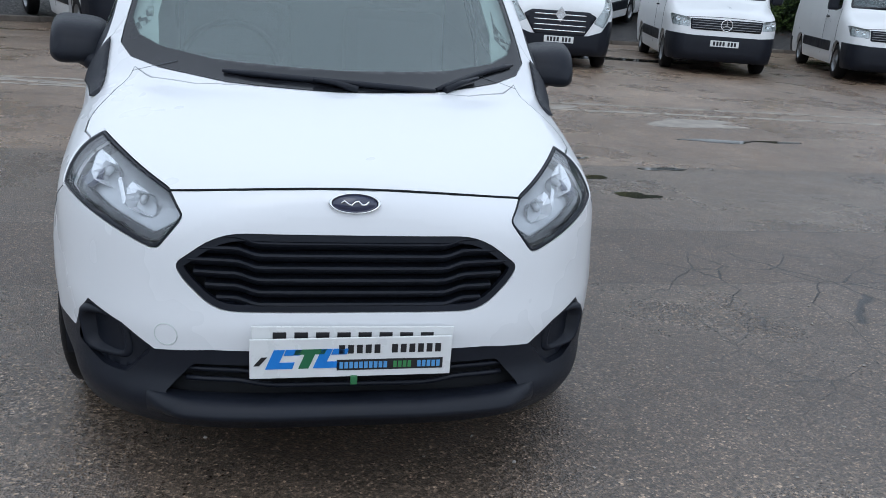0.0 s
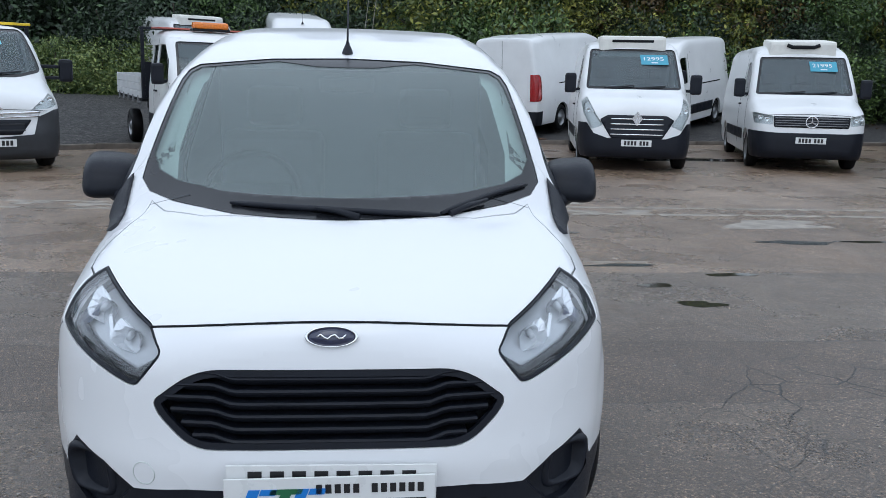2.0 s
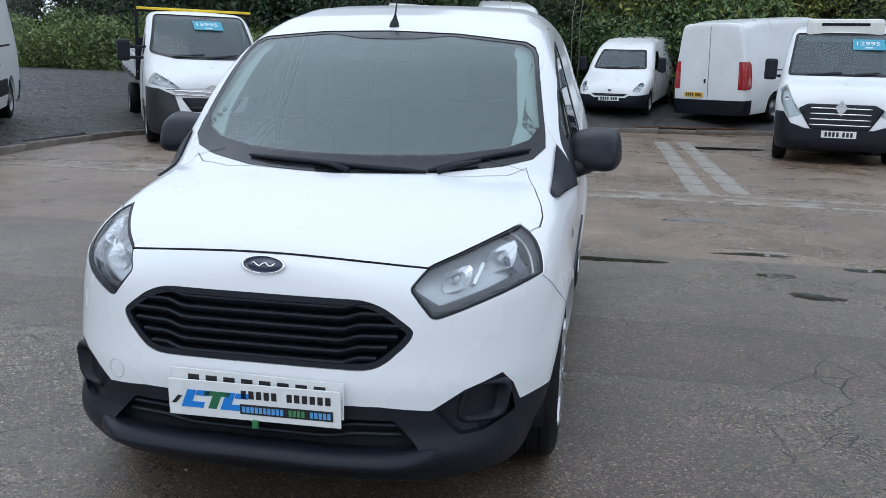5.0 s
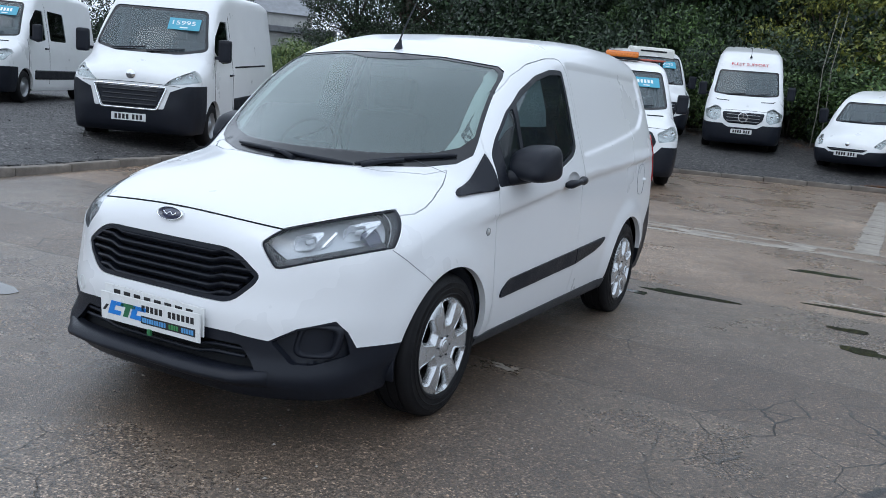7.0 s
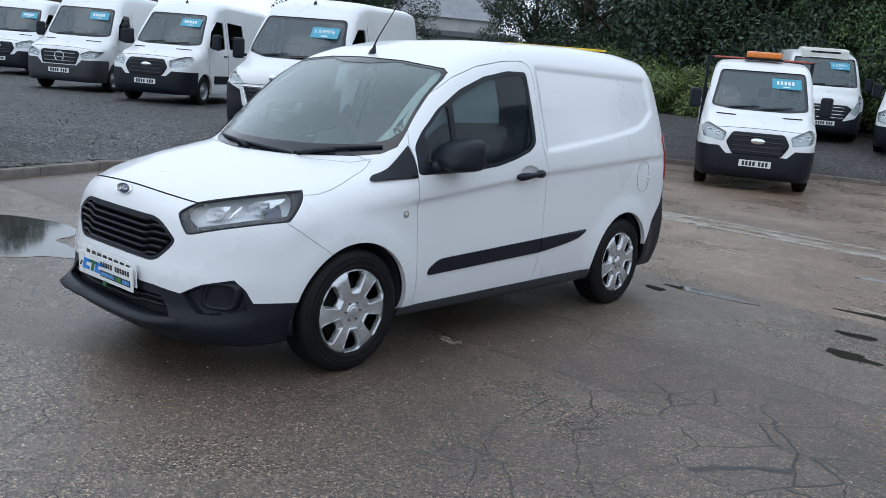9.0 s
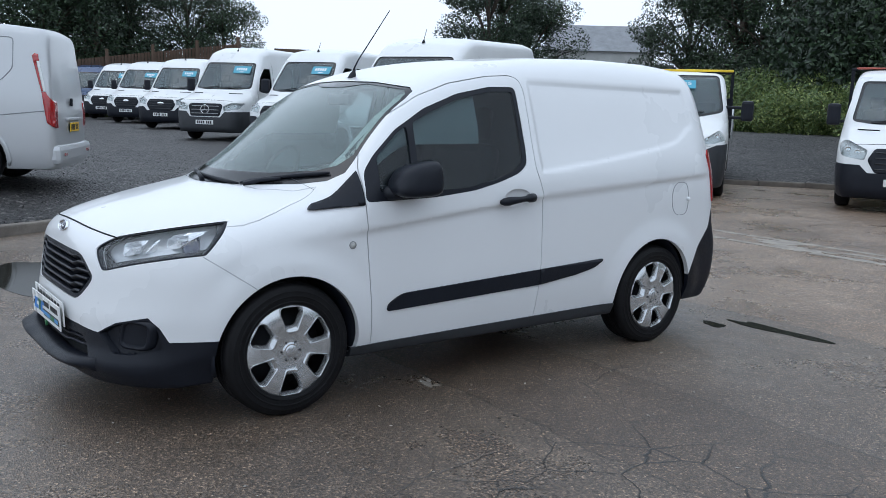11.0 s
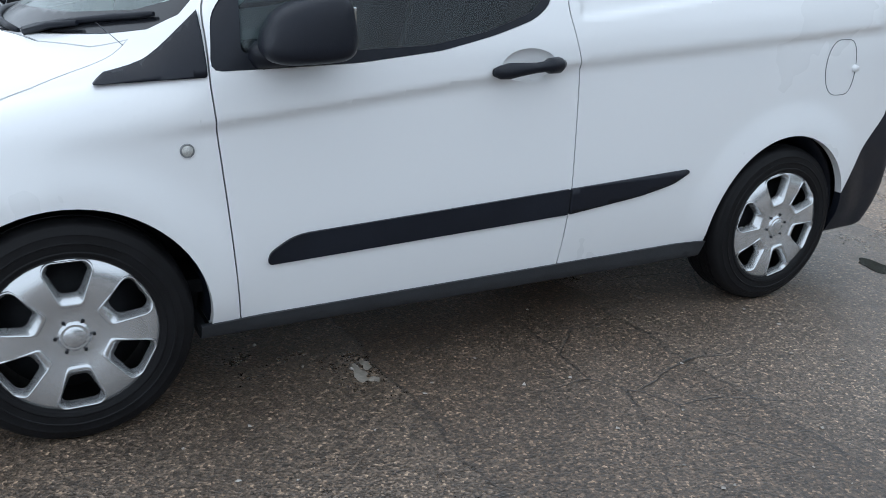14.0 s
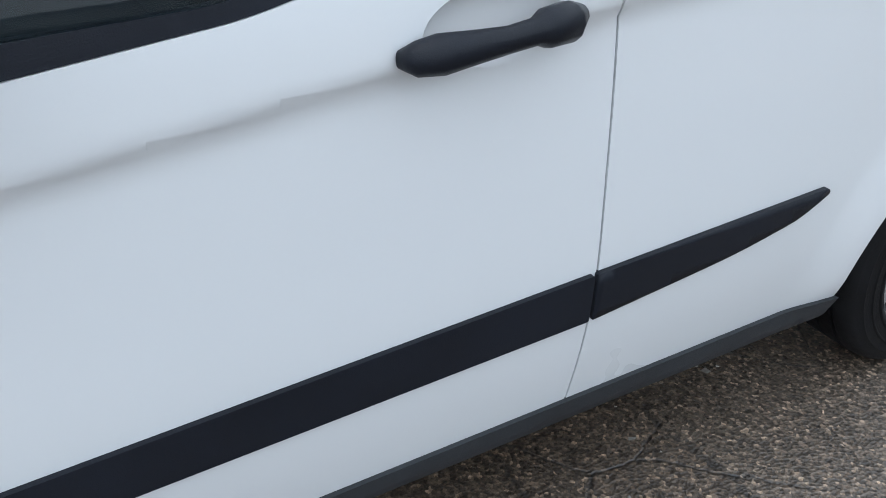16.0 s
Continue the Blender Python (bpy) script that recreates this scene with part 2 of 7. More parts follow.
def nets(f, lo, hi, h, level=0.0, flip=False):
    """The surface f = level as vertices and quads, laid through a grid of step h."""
    key = (id(f), tuple(lo), tuple(hi), h)
    if key not in _grids:
        _grids.clear()
        ax = [np.arange(a, b + h, h) for a, b in zip(lo, hi)]
        _grids[key] = f(*np.meshgrid(*ax, indexing='ij')), f
    ins = (_grids[key][0] - level) < 0
    c = np.zeros(tuple(k - 1 for k in ins.shape), np.int8)
    for i in (0, 1):
        for j in (0, 1):
            for k in (0, 1):
                c += ins[i:i + c.shape[0], j:j + c.shape[1], k:k + c.shape[2]]
    cells = np.argwhere((c > 0) & (c < 8))
    index = -np.ones(c.shape, np.int64)
    index[tuple(cells.T)] = np.arange(len(cells))
    mid = np.array(lo) + (cells + 0.5) * h
    p = mid.copy()
    e = h * 0.2
    for _ in range(3):
        v = f(*p.T) - level
        gr = np.stack([(f(*(p + o).T) - f(*(p - o).T)) / (2 * e) for o in np.eye(3) * e], 1)
        p = p - gr * (v / np.maximum((gr ** 2).sum(1), 1e-4))[:, None]
        p = np.clip(p, mid - 0.62 * h, mid + 0.62 * h)
    quads = []
    for a in range(3):
        b, d = [(1, 2), (2, 0), (0, 1)][a]
        s0 = [slice(None)] * 3
        s1 = [slice(None)] * 3
        s0[a], s1[a] = slice(0, -1), slice(1, None)
        diff = ins[tuple(s0)] != ins[tuple(s1)]
        first = ins[tuple(s0)]
        for flag in (True, False):
            at = np.argwhere(diff & (first == flag))
            keep = (at[:, b] > 0) & (at[:, d] > 0) & (at[:, b] < c.shape[b]) & (at[:, d] < c.shape[d])
            at = at[keep]
            ring = []
            for ob_, od in ((-1, -1), (0, -1), (0, 0), (-1, 0)):
                q = at.copy()
                q[:, b] += ob_
                q[:, d] += od
                ring.append(index[tuple(q.T)])
            q = np.stack(ring, 1)
            quads.append(q if flag != flip else q[:, ::-1])
    return p, np.concatenate(quads)


def shell(f, lo, hi, h, outer, inner, name="shell"):
    """A closed skin between two levels of f."""
    p0, q0 = nets(f, lo, hi, h, outer)
    p1, q1 = nets(f, lo, hi, h, inner, True)
    return mesh_from(name, np.concatenate([p0, p1]), np.concatenate([q0, q1 + len(p0)]))


def prism(poly, axis, a, b):
    """A closed prism over a polygon: axis x takes (y, z), axis y takes (x, z), axis z takes (x, y)."""
    put = {'x': lambda u, v, w: (w, u, v), 'y': lambda u, v, w: (u, w, v), 'z': lambda u, v, w: (u, v, w)}[axis]
    bm = bmesh.new()
    r0 = [bm.verts.new(put(u, v, a)) for u, v in poly]
    r1 = [bm.verts.new(put(u, v, b)) for u, v in poly]
    bm.faces.new(r0)
    bm.faces.new(r1[::-1])
    for i in range(len(poly)):
        j = (i + 1) % len(poly)
        bm.faces.new((r0[j], r0[i], r1[i], r1[j]))
    bmesh.ops.recalc_face_normals(bm, faces=bm.faces)
    bmesh.ops.triangulate(bm, faces=[x for x in bm.faces if len(x.verts) > 4])
    me = bpy.data.meshes.new("prism")
    bm.to_mesh(me)
    bm.free()
    return me


def rounded(poly, r=0.04, n=4):
    """The polygon with its corners rounded; r may be one radius or one for each corner."""
    out = []
    k = len(poly)
    rs = r if isinstance(r, (list, tuple)) else [r] * k
    for i in range(k):
        p, a, b = Vector(poly[i]), Vector(poly[i - 1]), Vector(poly[(i + 1) % k])
        d = min(rs[i], (a - p).length * 0.48, (b - p).length * 0.48)
        s, e = p + (a - p).normalized() * d, p + (b - p).normalized() * d
        out += [tuple((1 - t) ** 2 * s + 2 * t * (1 - t) * p + t * t * e) for t in np.linspace(0, 1, n + 1)]
    return out


def grown(poly, d):
    """The polygon moved outwards by d."""
    area = sum(poly[i - 1][0] * poly[i][1] - poly[i][0] * poly[i - 1][1] for i in range(len(poly)))
    s = d if area > 0 else -d
    out = []
    for i in range(len(poly)):
        p, a, b = Vector(poly[i]), Vector(poly[i - 1]), Vector(poly[(i + 1) % len(poly)])
        u, v = (p - a), (b - p)
        n = Vector((u.y, -u.x)).normalized() + Vector((v.y, -v.x)).normalized()
        n = n.normalized() if n.length > 1e-6 else Vector((u.y, -u.x)).normalized()
        out.append(tuple(p + n * s))
    return out


def together(*meshes):
    """Several closed meshes as one cutter."""
    bm = bmesh.new()
    for me in meshes:
        bm.from_mesh(me)
    out = bpy.data.meshes.new("cutter")
    bm.to_mesh(out)
    bm.free()
    return out


def mirrored(poly):
    return [(-u, v) for u, v in poly][::-1]


def boolean(a, b, op='DIFFERENCE'):
    """Mesh a with the closed mesh b (or a list of them) taken away, or what they share."""
    me = a
    for cutter in (b if isinstance(b, list) else [b]):
        oa, ob_ = new("cut_a", me), new("cut_b", cutter)
        mod = oa.modifiers.new("cut", 'BOOLEAN')
        mod.operation, mod.object, mod.solver = op, ob_, 'MANIFOLD'
        out = bpy.data.meshes.new_from_object(oa.evaluated_get(bpy.context.evaluated_depsgraph_get()))
        bpy.data.objects.remove(oa)
        bpy.data.objects.remove(ob_)
        me = out
    me.materials.clear()
    me.polygons.foreach_set("material_index", np.zeros(len(me.polygons), np.int32))
    return me


def sharpen(me, degrees=38):
    """Smooth shading but for real edges."""
    for at in ("custom_normal", "sharp_face", "sharp_edge"):
        if at in me.attributes:
            me.attributes.remove(me.attributes[at])
    me.polygons.foreach_set("use_smooth", np.ones(len(me.polygons), bool))
    me.set_sharp_from_angle(angle=radians(degrees))


def box(bm, x0, x1, y0, y1, z0, z1, bevel=0.0, m=None):
    made = bmesh.ops.create_cube(bm, size=1, matrix=(m or Matrix()) @ Matrix.Translation(((x0 + x1) / 2, (y0 + y1) / 2, (z0 + z1) / 2)) @ Matrix.Diagonal((x1 - x0, y1 - y0, z1 - z0, 1)))["verts"]
    if bevel:
        edges = list({e for v in made for e in v.link_edges})
        bmesh.ops.bevel(bm, geom=edges, offset=bevel, segments=2, affect='EDGES', profile=0.6)
    return made


def boxed(x0, x1, y0, y1, z0, z1, bevel=0.0, m=None):
    bm = bmesh.new()
    box(bm, x0, x1, y0, y1, z0, z1, bevel, m)
    return bm


def lathe(profile, n=40, axis='x', closed=False):
    """A ring turned from (along, radius) points round the axis."""
    verts, faces = [], []
    k = len(profile)
    for i in range(n):
        c, s = math.cos(2 * math.pi * i / n), math.sin(2 * math.pi * i / n)
        for u, r in profile:
            verts.append({'x': (u, r * c, r * s), 'y': (r * c, u, r * s), 'z': (r * c, r * s, u)}[axis])
    for i in range(n):
        j = (i + 1) % n
        for q in range(k if closed else k - 1):
            w = (q + 1) % k
            faces.append((i * k + q, j * k + q, j * k + w, i * k + w))
    bm = bmesh.new()
    vs = [bm.verts.new(v) for v in verts]
    for f in faces:
        bm.faces.new([vs[i] for i in f])
    bmesh.ops.remove_doubles(bm, verts=bm.verts, dist=1e-6)
    tip = [v for v in bm.verts if len(v.link_faces) and sum(1 for e in v.link_edges if e.is_boundary) and math.hypot(*[v.co[k] for k in range(3) if k != 'xyz'.index(axis)]) < 0.002]
    bmesh.ops.remove_doubles(bm, verts=tip, dist=0.004)
    bmesh.ops.recalc_face_normals(bm, faces=bm.faces)
    for f in bm.faces:
        f.smooth = True
    return bm


def tube(points, radii, n=8, cap=True):
    """A round bar along points, with a radius at each."""
    bm = bmesh.new()
    pts = [Vector(p) for p in points]
    if isinstance(radii, (int, float)):
        radii = [radii] * len(pts)
    rings = []
    for i, p in enumerate(pts):
        d = (pts[min(i + 1, len(pts) - 1)] - pts[max(i - 1, 0)]).normalized()
        a = d.orthogonal().normalized() if i == 0 else (a - d * a.dot(d)).normalized()
        b = d.cross(a)
        rings.append([bm.verts.new(p + (a * math.cos(2 * math.pi * k / n) + b * math.sin(2 * math.pi * k / n)) * radii[i]) for k in range(n)])
    for r0, r1 in zip(rings, rings[1:]):
        for k in range(n):
            bm.faces.new((r0[k], r0[(k + 1) % n], r1[(k + 1) % n], r1[k])).smooth = True
    if cap:
        bm.faces.new(rings[0][::-1])
        bm.faces.new(rings[-1])
    return bm


def bars(bm, text_width, height, count, m, gap=0.35, depth=0.002):
    """A row of upright bars standing for characters that are not spelt out."""
    step = text_width / count
    for i in range(count):
        if i == count // 2 + 1 and count > 5:
            continue
        x = -text_width / 2 + i * step
        box(bm, x, x + step * (1 - gap), -depth, 0, -height / 2, height / 2, 0, m)
    return bm


def lettering(text, height, width=None):
    """The built-in font's outline as a mesh, in the xz plane, centred, facing -y."""
    cu = bpy.data.curves.new("lettering", 'FONT')
    cu.body, cu.align_x, cu.align_y, cu.size, cu.extrude = text, 'CENTER', 'CENTER', height * 1.38, 0.0008
    ob = new("lettering", cu)
    me = bpy.data.meshes.new_from_object(ob.evaluated_get(bpy.context.evaluated_depsgraph_get()))
    bpy.data.objects.remove(ob)
    xs = [v.co.x for v in me.vertices]
    k = width / (max(xs) - min(xs)) if width else 1
    me.transform(Matrix.Diagonal((k, 1, 1, 1)))
    me.transform(Matrix.Rotation(radians(90), 4, 'X'))
    return me

# ---- ground ----
KERB_LINE = [(-1.5, -30), (-2.6, -10), (-3.6, -4), (-4.3, -1.5), (-4.9, 0.1), (-5.5, 0.95), (-6.0, 2.0), (-6.45, 3.2), (-6.85, 5.2), (-7.4, 7.9),
             (-7.75, 10), (-7.7, 12.6), (-6.9, 14.9), (-5.3, 16.0), (-1.9, 17.6), (1.2, 18.5), (4, 19.2), (9.1, 20.0), (16, 20.8), (40, 23.0)]
_k = np.array(KERB_LINE, float)


def kerb_distance(x, y):
    """Signed distance to the kerb line: above 0 on the gravel behind it."""
    x, y = np.asarray(x, float), np.asarray(y, float)
    best, sign = np.full(x.shape, 1e9), np.ones(x.shape)
    for a, b in zip(_k[:-1], _k[1:]):
        d = b - a
        t = np.clip(((x - a[0]) * d[0] + (y - a[1]) * d[1]) / (d @ d), 0, 1)
        qx, qy = x - a[0] - t * d[0], y - a[1] - t * d[1]
        r = np.hypot(qx, qy)
        near = r < best
        best = np.where(near, r, best)
        sign = np.where(near, np.sign(d[0] * qy - d[1] * qx), sign)
    return best * sign


def yard_z(x, y):
    y = np.asarray(y, float)
    return 0.0075 * np.clip(y - 5, 0, 30)


def bank_z(x, y):
    """Height of the gravel."""
    d = kerb_distance(x, y)
    return yard_z(x, np.minimum(y, 20)) + 0.10 + 0.20 * sstep(0.1, 2.5, d) + 0.011 * np.clip(d, 0, 30) + 0.10 * np.clip(d - 2.0, 0, 5.5) * sstep(13, 19, y)


def floor_z(x, y):
    return float(bank_z(x, y) if kerb_distance(x, y) > 0 else yard_z(x, y))


def sheet(name, xs, ys, zf):
    X, Y = np.meshgrid(xs, ys, indexing='ij')
    Z = zf(X, Y)
    n, k = X.shape
    v = np.stack([X, Y, Z], -1).reshape(-1, 3)
    i = np.arange(n * k).reshape(n, k)
    q = np.stack([i[:-1, :-1], i[1:, :-1], i[1:, 1:], i[:-1, 1:]], -1).reshape(-1, 4)
    return mesh_from(name, v, q)


def stretch(lo, a, b, hi, fine, coarse):
    return np.unique(np.concatenate([np.linspace(lo, a, coarse), np.arange(a, b, fine), np.linspace(b, hi, coarse)]))


def math_node(n, l, op, a, b=None):
    k = n.new("ShaderNodeMath")
    k.operation = op
    for i, v in enumerate((a, b)):
        if v is None:
            continue
        if isinstance(v, (int, float)):
            k.inputs[i].default_value = v
        else:
            l.new(v, k.inputs[i])
    return k.outputs[0]


def asphalt():
    m, n, l, b = shader("wet_worn_asphalt")
    co = n.new("ShaderNodeTexCoord").outputs["Object"]
    wave = noise_tex(n, l, 1.3, 5, 0.65, co)
    broad = noise_tex(n, l, 0.25, 4, 0.6, co)
    blot = noise_tex(n, l, 7.0, 4, 0.7, co)
    speck = noise_tex(n, l, 50.0, 4, 0.75, co)
    grain = n.new("ShaderNodeTexVoronoi")
    grain.inputs["Scale"].default_value = 140
    l.new(co, grain.inputs["Vector"])
    fine = noise_tex(n, l, 380, 2, 0.6, co)
    tone = ramp(n, l, broad, [(0.34, (0.084, 0.067, 0.053)), (0.5, (0.116, 0.096, 0.079)), (0.66, (0.156, 0.135, 0.116))])
    tone = blend(n, l, 'MULTIPLY', 0.9, tone, ramp(n, l, wave, [(0.3, (0.74, 0.71, 0.68)), (0.7, (1.22, 1.20, 1.17))]))
    tone = blend(n, l, 'MULTIPLY', 0.8, tone, ramp(n, l, blot, [(0.3, (0.80, 0.78, 0.76)), (0.72, (1.20, 1.18, 1.16))]))
    tone = blend(n, l, 'MULTIPLY', 0.8, tone, ramp(n, l, speck, [(0.36, (0.40, 0.39, 0.38)), (0.5, (0.96, 0.94, 0.92)), (0.63, (1.85, 1.78, 1.7))]))
    # a reinstated strip of surfacing across the yard, with ragged edges; lighter tone beyond y 4.55
    sep = n.new("ShaderNodeSeparateXYZ")
    l.new(co, sep.inputs[0])
    rag = math_node(n, l, 'MULTIPLY', math_node(n, l, 'SUBTRACT', noise_tex(n, l, 3.0, 4, 0.65, co), 0.5), 0.16)
    yy = math_node(n, l, 'ADD', math_node(n, l, 'ADD', sep.outputs[1], rag), math_node(n, l, 'MULTIPLY', sep.outputs[0], -0.006))
    strip = math_node(n, l, 'MULTIPLY', math_node(n, l, 'GREATER_THAN', yy, 1.70), math_node(n, l, 'LESS_THAN', yy, 2.66))
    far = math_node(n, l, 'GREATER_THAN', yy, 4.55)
    tone = blend(n, l, 'MIX', math_node(n, l, 'MULTIPLY', strip, 0.5), tone, blend(n, l, 'MULTIPLY', 1.0, tone, (0.62, 0.55, 0.49)))
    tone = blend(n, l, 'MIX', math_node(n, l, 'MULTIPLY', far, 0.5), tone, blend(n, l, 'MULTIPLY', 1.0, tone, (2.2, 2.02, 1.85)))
    # single stones of the wearing course
    hue = n.new("ShaderNodeSeparateColor")
    l.new(grain.outputs["Color"], hue.inputs[0])
    stone = ramp(n, l, hue.outputs[0], [(0.0, (0.35, 0.33, 0.31)), (0.55, (0.88, 0.84, 0.80)), (0.90, (1.6, 1.5, 1.4)), (1.0, (3.6, 3.4, 3.1))])
    tone = blend(n, l, 'MULTIPLY', 0.9, tone, stone)
    # cracks, in patches, and along the joints of the strips
    bent = n.new("ShaderNodeVectorMath")
    bent.operation = 'MULTIPLY_ADD'
    nz = n.new("ShaderNodeTexNoise")
    nz.inputs["Scale"].default_value, nz.inputs["Detail"].default_value = 2.4, 5
    l.new(co, nz.inputs["Vector"])
    l.new(nz.outputs["Color"], bent.inputs[0])
    bent.inputs[1].default_value = (0.20, 0.20, 0)
    l.new(co, bent.inputs[2])
    flat = n.new("ShaderNodeVectorMath")
    flat.operation = 'MULTIPLY'
    l.new(bent.outputs[0], flat.inputs[0])
    flat.inputs[1].default_value = (1, 1, 0)
    crack = n.new("ShaderNodeTexVoronoi")
    crack.feature = 'DISTANCE_TO_EDGE'
    crack.inputs["Scale"].default_value = 2.9
    l.new(flat.outputs[0], crack.inputs["Vector"])
    line = ramp(n, l, crack.outputs["Distance"], [(0.0, (1,) * 3), (0.003, (1,) * 3), (0.015, (0,) * 3)])
    where = ramp(n, l, noise_tex(n, l, 0.42, 2, 0.5, flat.outputs[0]), [(0.50, (0,) * 3), (0.57, (1,) * 3)])
    # the surface has broken up most beside the van
    off = n.new("ShaderNodeVectorMath")
    off.operation = 'DISTANCE'
    l.new(co, off.inputs[0])
    off.inputs[1].default_value = (2.85, 1.15, 0)
    broken = ramp(n, l, math_node(n, l, 'MULTIPLY', off.outputs["Value"], 0.25), [(0.28, (1,) * 3), (0.42, (0,) * 3)])
    where = blend(n, l, 'ADD', 1.0, where, broken)
    line = blend(n, l, 'MULTIPLY', 1.0, line, where)
    for edge in (1.70, 2.66, 4.55):
        d = math_node(n, l, 'ABSOLUTE', math_node(n, l, 'SUBTRACT', yy, edge))
        seam = ramp(n, l, d, [(0.0, (0.8,) * 3), (0.013, (0,) * 3)])
        line = blend(n, l, 'ADD', 1.0, line, seam)
    tone = blend(n, l, 'MIX', math_node(n, l, 'MULTIPLY', line, 0.78), tone, (0.012, 0.011, 0.010))
    l.new(tone, b.inputs["Base Color"])
    wet = noise_tex(n, l, 0.6, 6, 0.66, co)
    film = ramp(n, l, wet, [(0.38, (0.50,) * 3), (0.5, (0.36,) * 3), (0.60, (0.20,) * 3)])
    film = blend(n, l, 'MIX', math_node(n, l, 'MULTIPLY', strip, 0.6), film, (0.50, 0.50, 0.50))
    l.new(blend(n, l, 'OVERLAY', 0.55, film, speck), b.inputs["Roughness"])
    b.inputs["Specular IOR Level"].default_value = 0.9
    h = blend(n, l, 'ADD', 0.35, grain.outputs["Distance"], fine)
    h = blend(n, l, 'ADD', 0.6, h, speck)
    h = blend(n, l, 'SUBTRACT', 1.0, h, line)
    relief(n, l, b, h, 0.62, 0.004)
    return m


def gravel():
    m, n, l, b = shader("dark_wet_gravel")
    co = n.new("ShaderNodeTexCoord").outputs["Object"]
    g = n.new("ShaderNodeTexVoronoi")
    g.inputs["Scale"].default_value = 26
    l.new(co, g.inputs["Vector"])
    hue = n.new("ShaderNodeSeparateColor")
    l.new(g.outputs["Color"], hue.inputs[0])
    tone = ramp(n, l, hue.outputs[0], [(0.0, (0.018, 0.018, 0.019)), (0.6, (0.05, 0.049, 0.050)), (0.92, (0.10, 0.097, 0.095)), (1.0, (0.24, 0.23, 0.22))])
    tone = blend(n, l, 'MULTIPLY', 0.7, tone, ramp(n, l, noise_tex(n, l, 0.5, 4, 0.6, co), [(0.3, (0.6,) * 3), (0.7, (1.3, 1.25, 1.2))]))
    l.new(tone, b.inputs["Base Color"])
    b.inputs["Roughness"].default_value = 0.55
    relief(n, l, b, blend(n, l, 'ADD', 0.5, g.outputs["Distance"], noise_tex(n, l, 60, 3, 0.6, co)), 1.0, 0.04)
    return m


ASPHALT, GRAVEL = asphalt(), gravel()
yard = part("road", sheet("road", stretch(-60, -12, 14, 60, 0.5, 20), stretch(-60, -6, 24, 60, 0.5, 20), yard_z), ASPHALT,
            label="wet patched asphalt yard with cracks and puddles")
tagged(yard, category="asphalt yard", kind="structure")


def bank_sheet(X, Y):
    d = kerb_distance(X, Y)
    rough = 0.012 * np.sin(X * 5.3 + 2 * np.sin(Y * 3.1)) * np.sin(Y * 4.7 + X)
    return np.where(d > 0.04, bank_z(X, Y) + rough, yard_z(X, Y) - 0.25)


bank = part("ground", sheet("ground", stretch(-2500, -34, 16, 2500, 0.16, 24), stretch(-2500, -6, 30, 2500, 0.16, 24), bank_sheet), GRAVEL,
            label="dark wet gravel parking ground behind the kerb")
tagged(bank, category="gravel", kind="structure")


# -- kerb --
def along(points, step):
    """Points and headings at even steps along a line."""
    pts = np.array(points, float)
    seg = np.hypot(*np.diff(pts, axis=0).T)
    s = np.concatenate([[0], np.cumsum(seg)])
    q = np.arange(0, s[-1], step)
    return [(np.interp(a, s, pts[:, 0]), np.interp(a, s, pts[:, 1])) for a in q]


kerb = thing("kerb", "worn concrete kerb stones along the edge of the yard", "kerb", kind="structure")
_stones = []
for _i in range(3):
    _b = boxed(-0.5, 0.5, -0.07, 0.07, -0.2, 0.0, 0.022)
    for _v in _b.verts:
        _v.co += Vector((0, 0, 0.006 * math.sin(_v.co.x * 9 + _i)))
    _m = bpy.data.meshes.new("kerb_stone")
    _b.to_mesh(_m)
    _b.free()
    _stones.append(_m)
_line = along([p for p in KERB_LINE if p[1] > -11 and p[0] < 30], 0.92)
for _i, ((_x0, _y0), (_x1, _y1)) in enumerate(zip(_line, _line[1:])):
    _x, _y = (_x0 + _x1) / 2, (_y0 + _y1) / 2
    _len = math.hypot(_x1 - _x0, _y1 - _y0)
    part("kerb_stone", _stones[_i % 3], KERB, kerb, m=pose(_x, _y, float(yard_z(_x, _y)) + 0.105 + random.uniform(-0.012, 0.008), random.uniform(-2, 2), 0, math.degrees(math.atan2(_y1 - _y0, _x1 - _x0)) + random.uniform(-0.8, 0.8)) @ Matrix.Diagonal(((_len - 0.012) / 1.0, 1, 1, 1)))


# -- worn concrete channels let into the asphalt --
def worn_slab(seed, lx, ly):
    """A thin slab with a ragged outline, just proud of the asphalt."""
    rng = np.random.default_rng(seed)
    n = 44
    pts = []
    for k in range(n):
        t = k / n * 4
        e, u = int(t), t - int(t)
        p = [(-1 + 2 * u, -1), (1, -1 + 2 * u), (1 - 2 * u, 1), (-1, 1 - 2 * u)][e]
        pts.append((p[0] * lx / 2 + rng.normal() * 0.012, p[1] * ly / 2 + rng.normal() * 0.014))
    return prism(pts, 'z', -0.03, 0.004)


def blob(seed, rx, ry, top=0.0025, n=40, rough=0.35):
    rng = np.random.default_rng(seed)
    ph = rng.uniform(0, 6.28, 5)
    pts = []
    for k in range(n):
        a = 2 * math.pi * k / n
        r = 1 + rough * sum(math.sin((q + 2) * a + ph[q]) / (q + 2) for q in range(5))
        pts.append((rx * r * math.cos(a), ry * r * math.sin(a)))
    return prism(pts, 'z', -0.02, top)


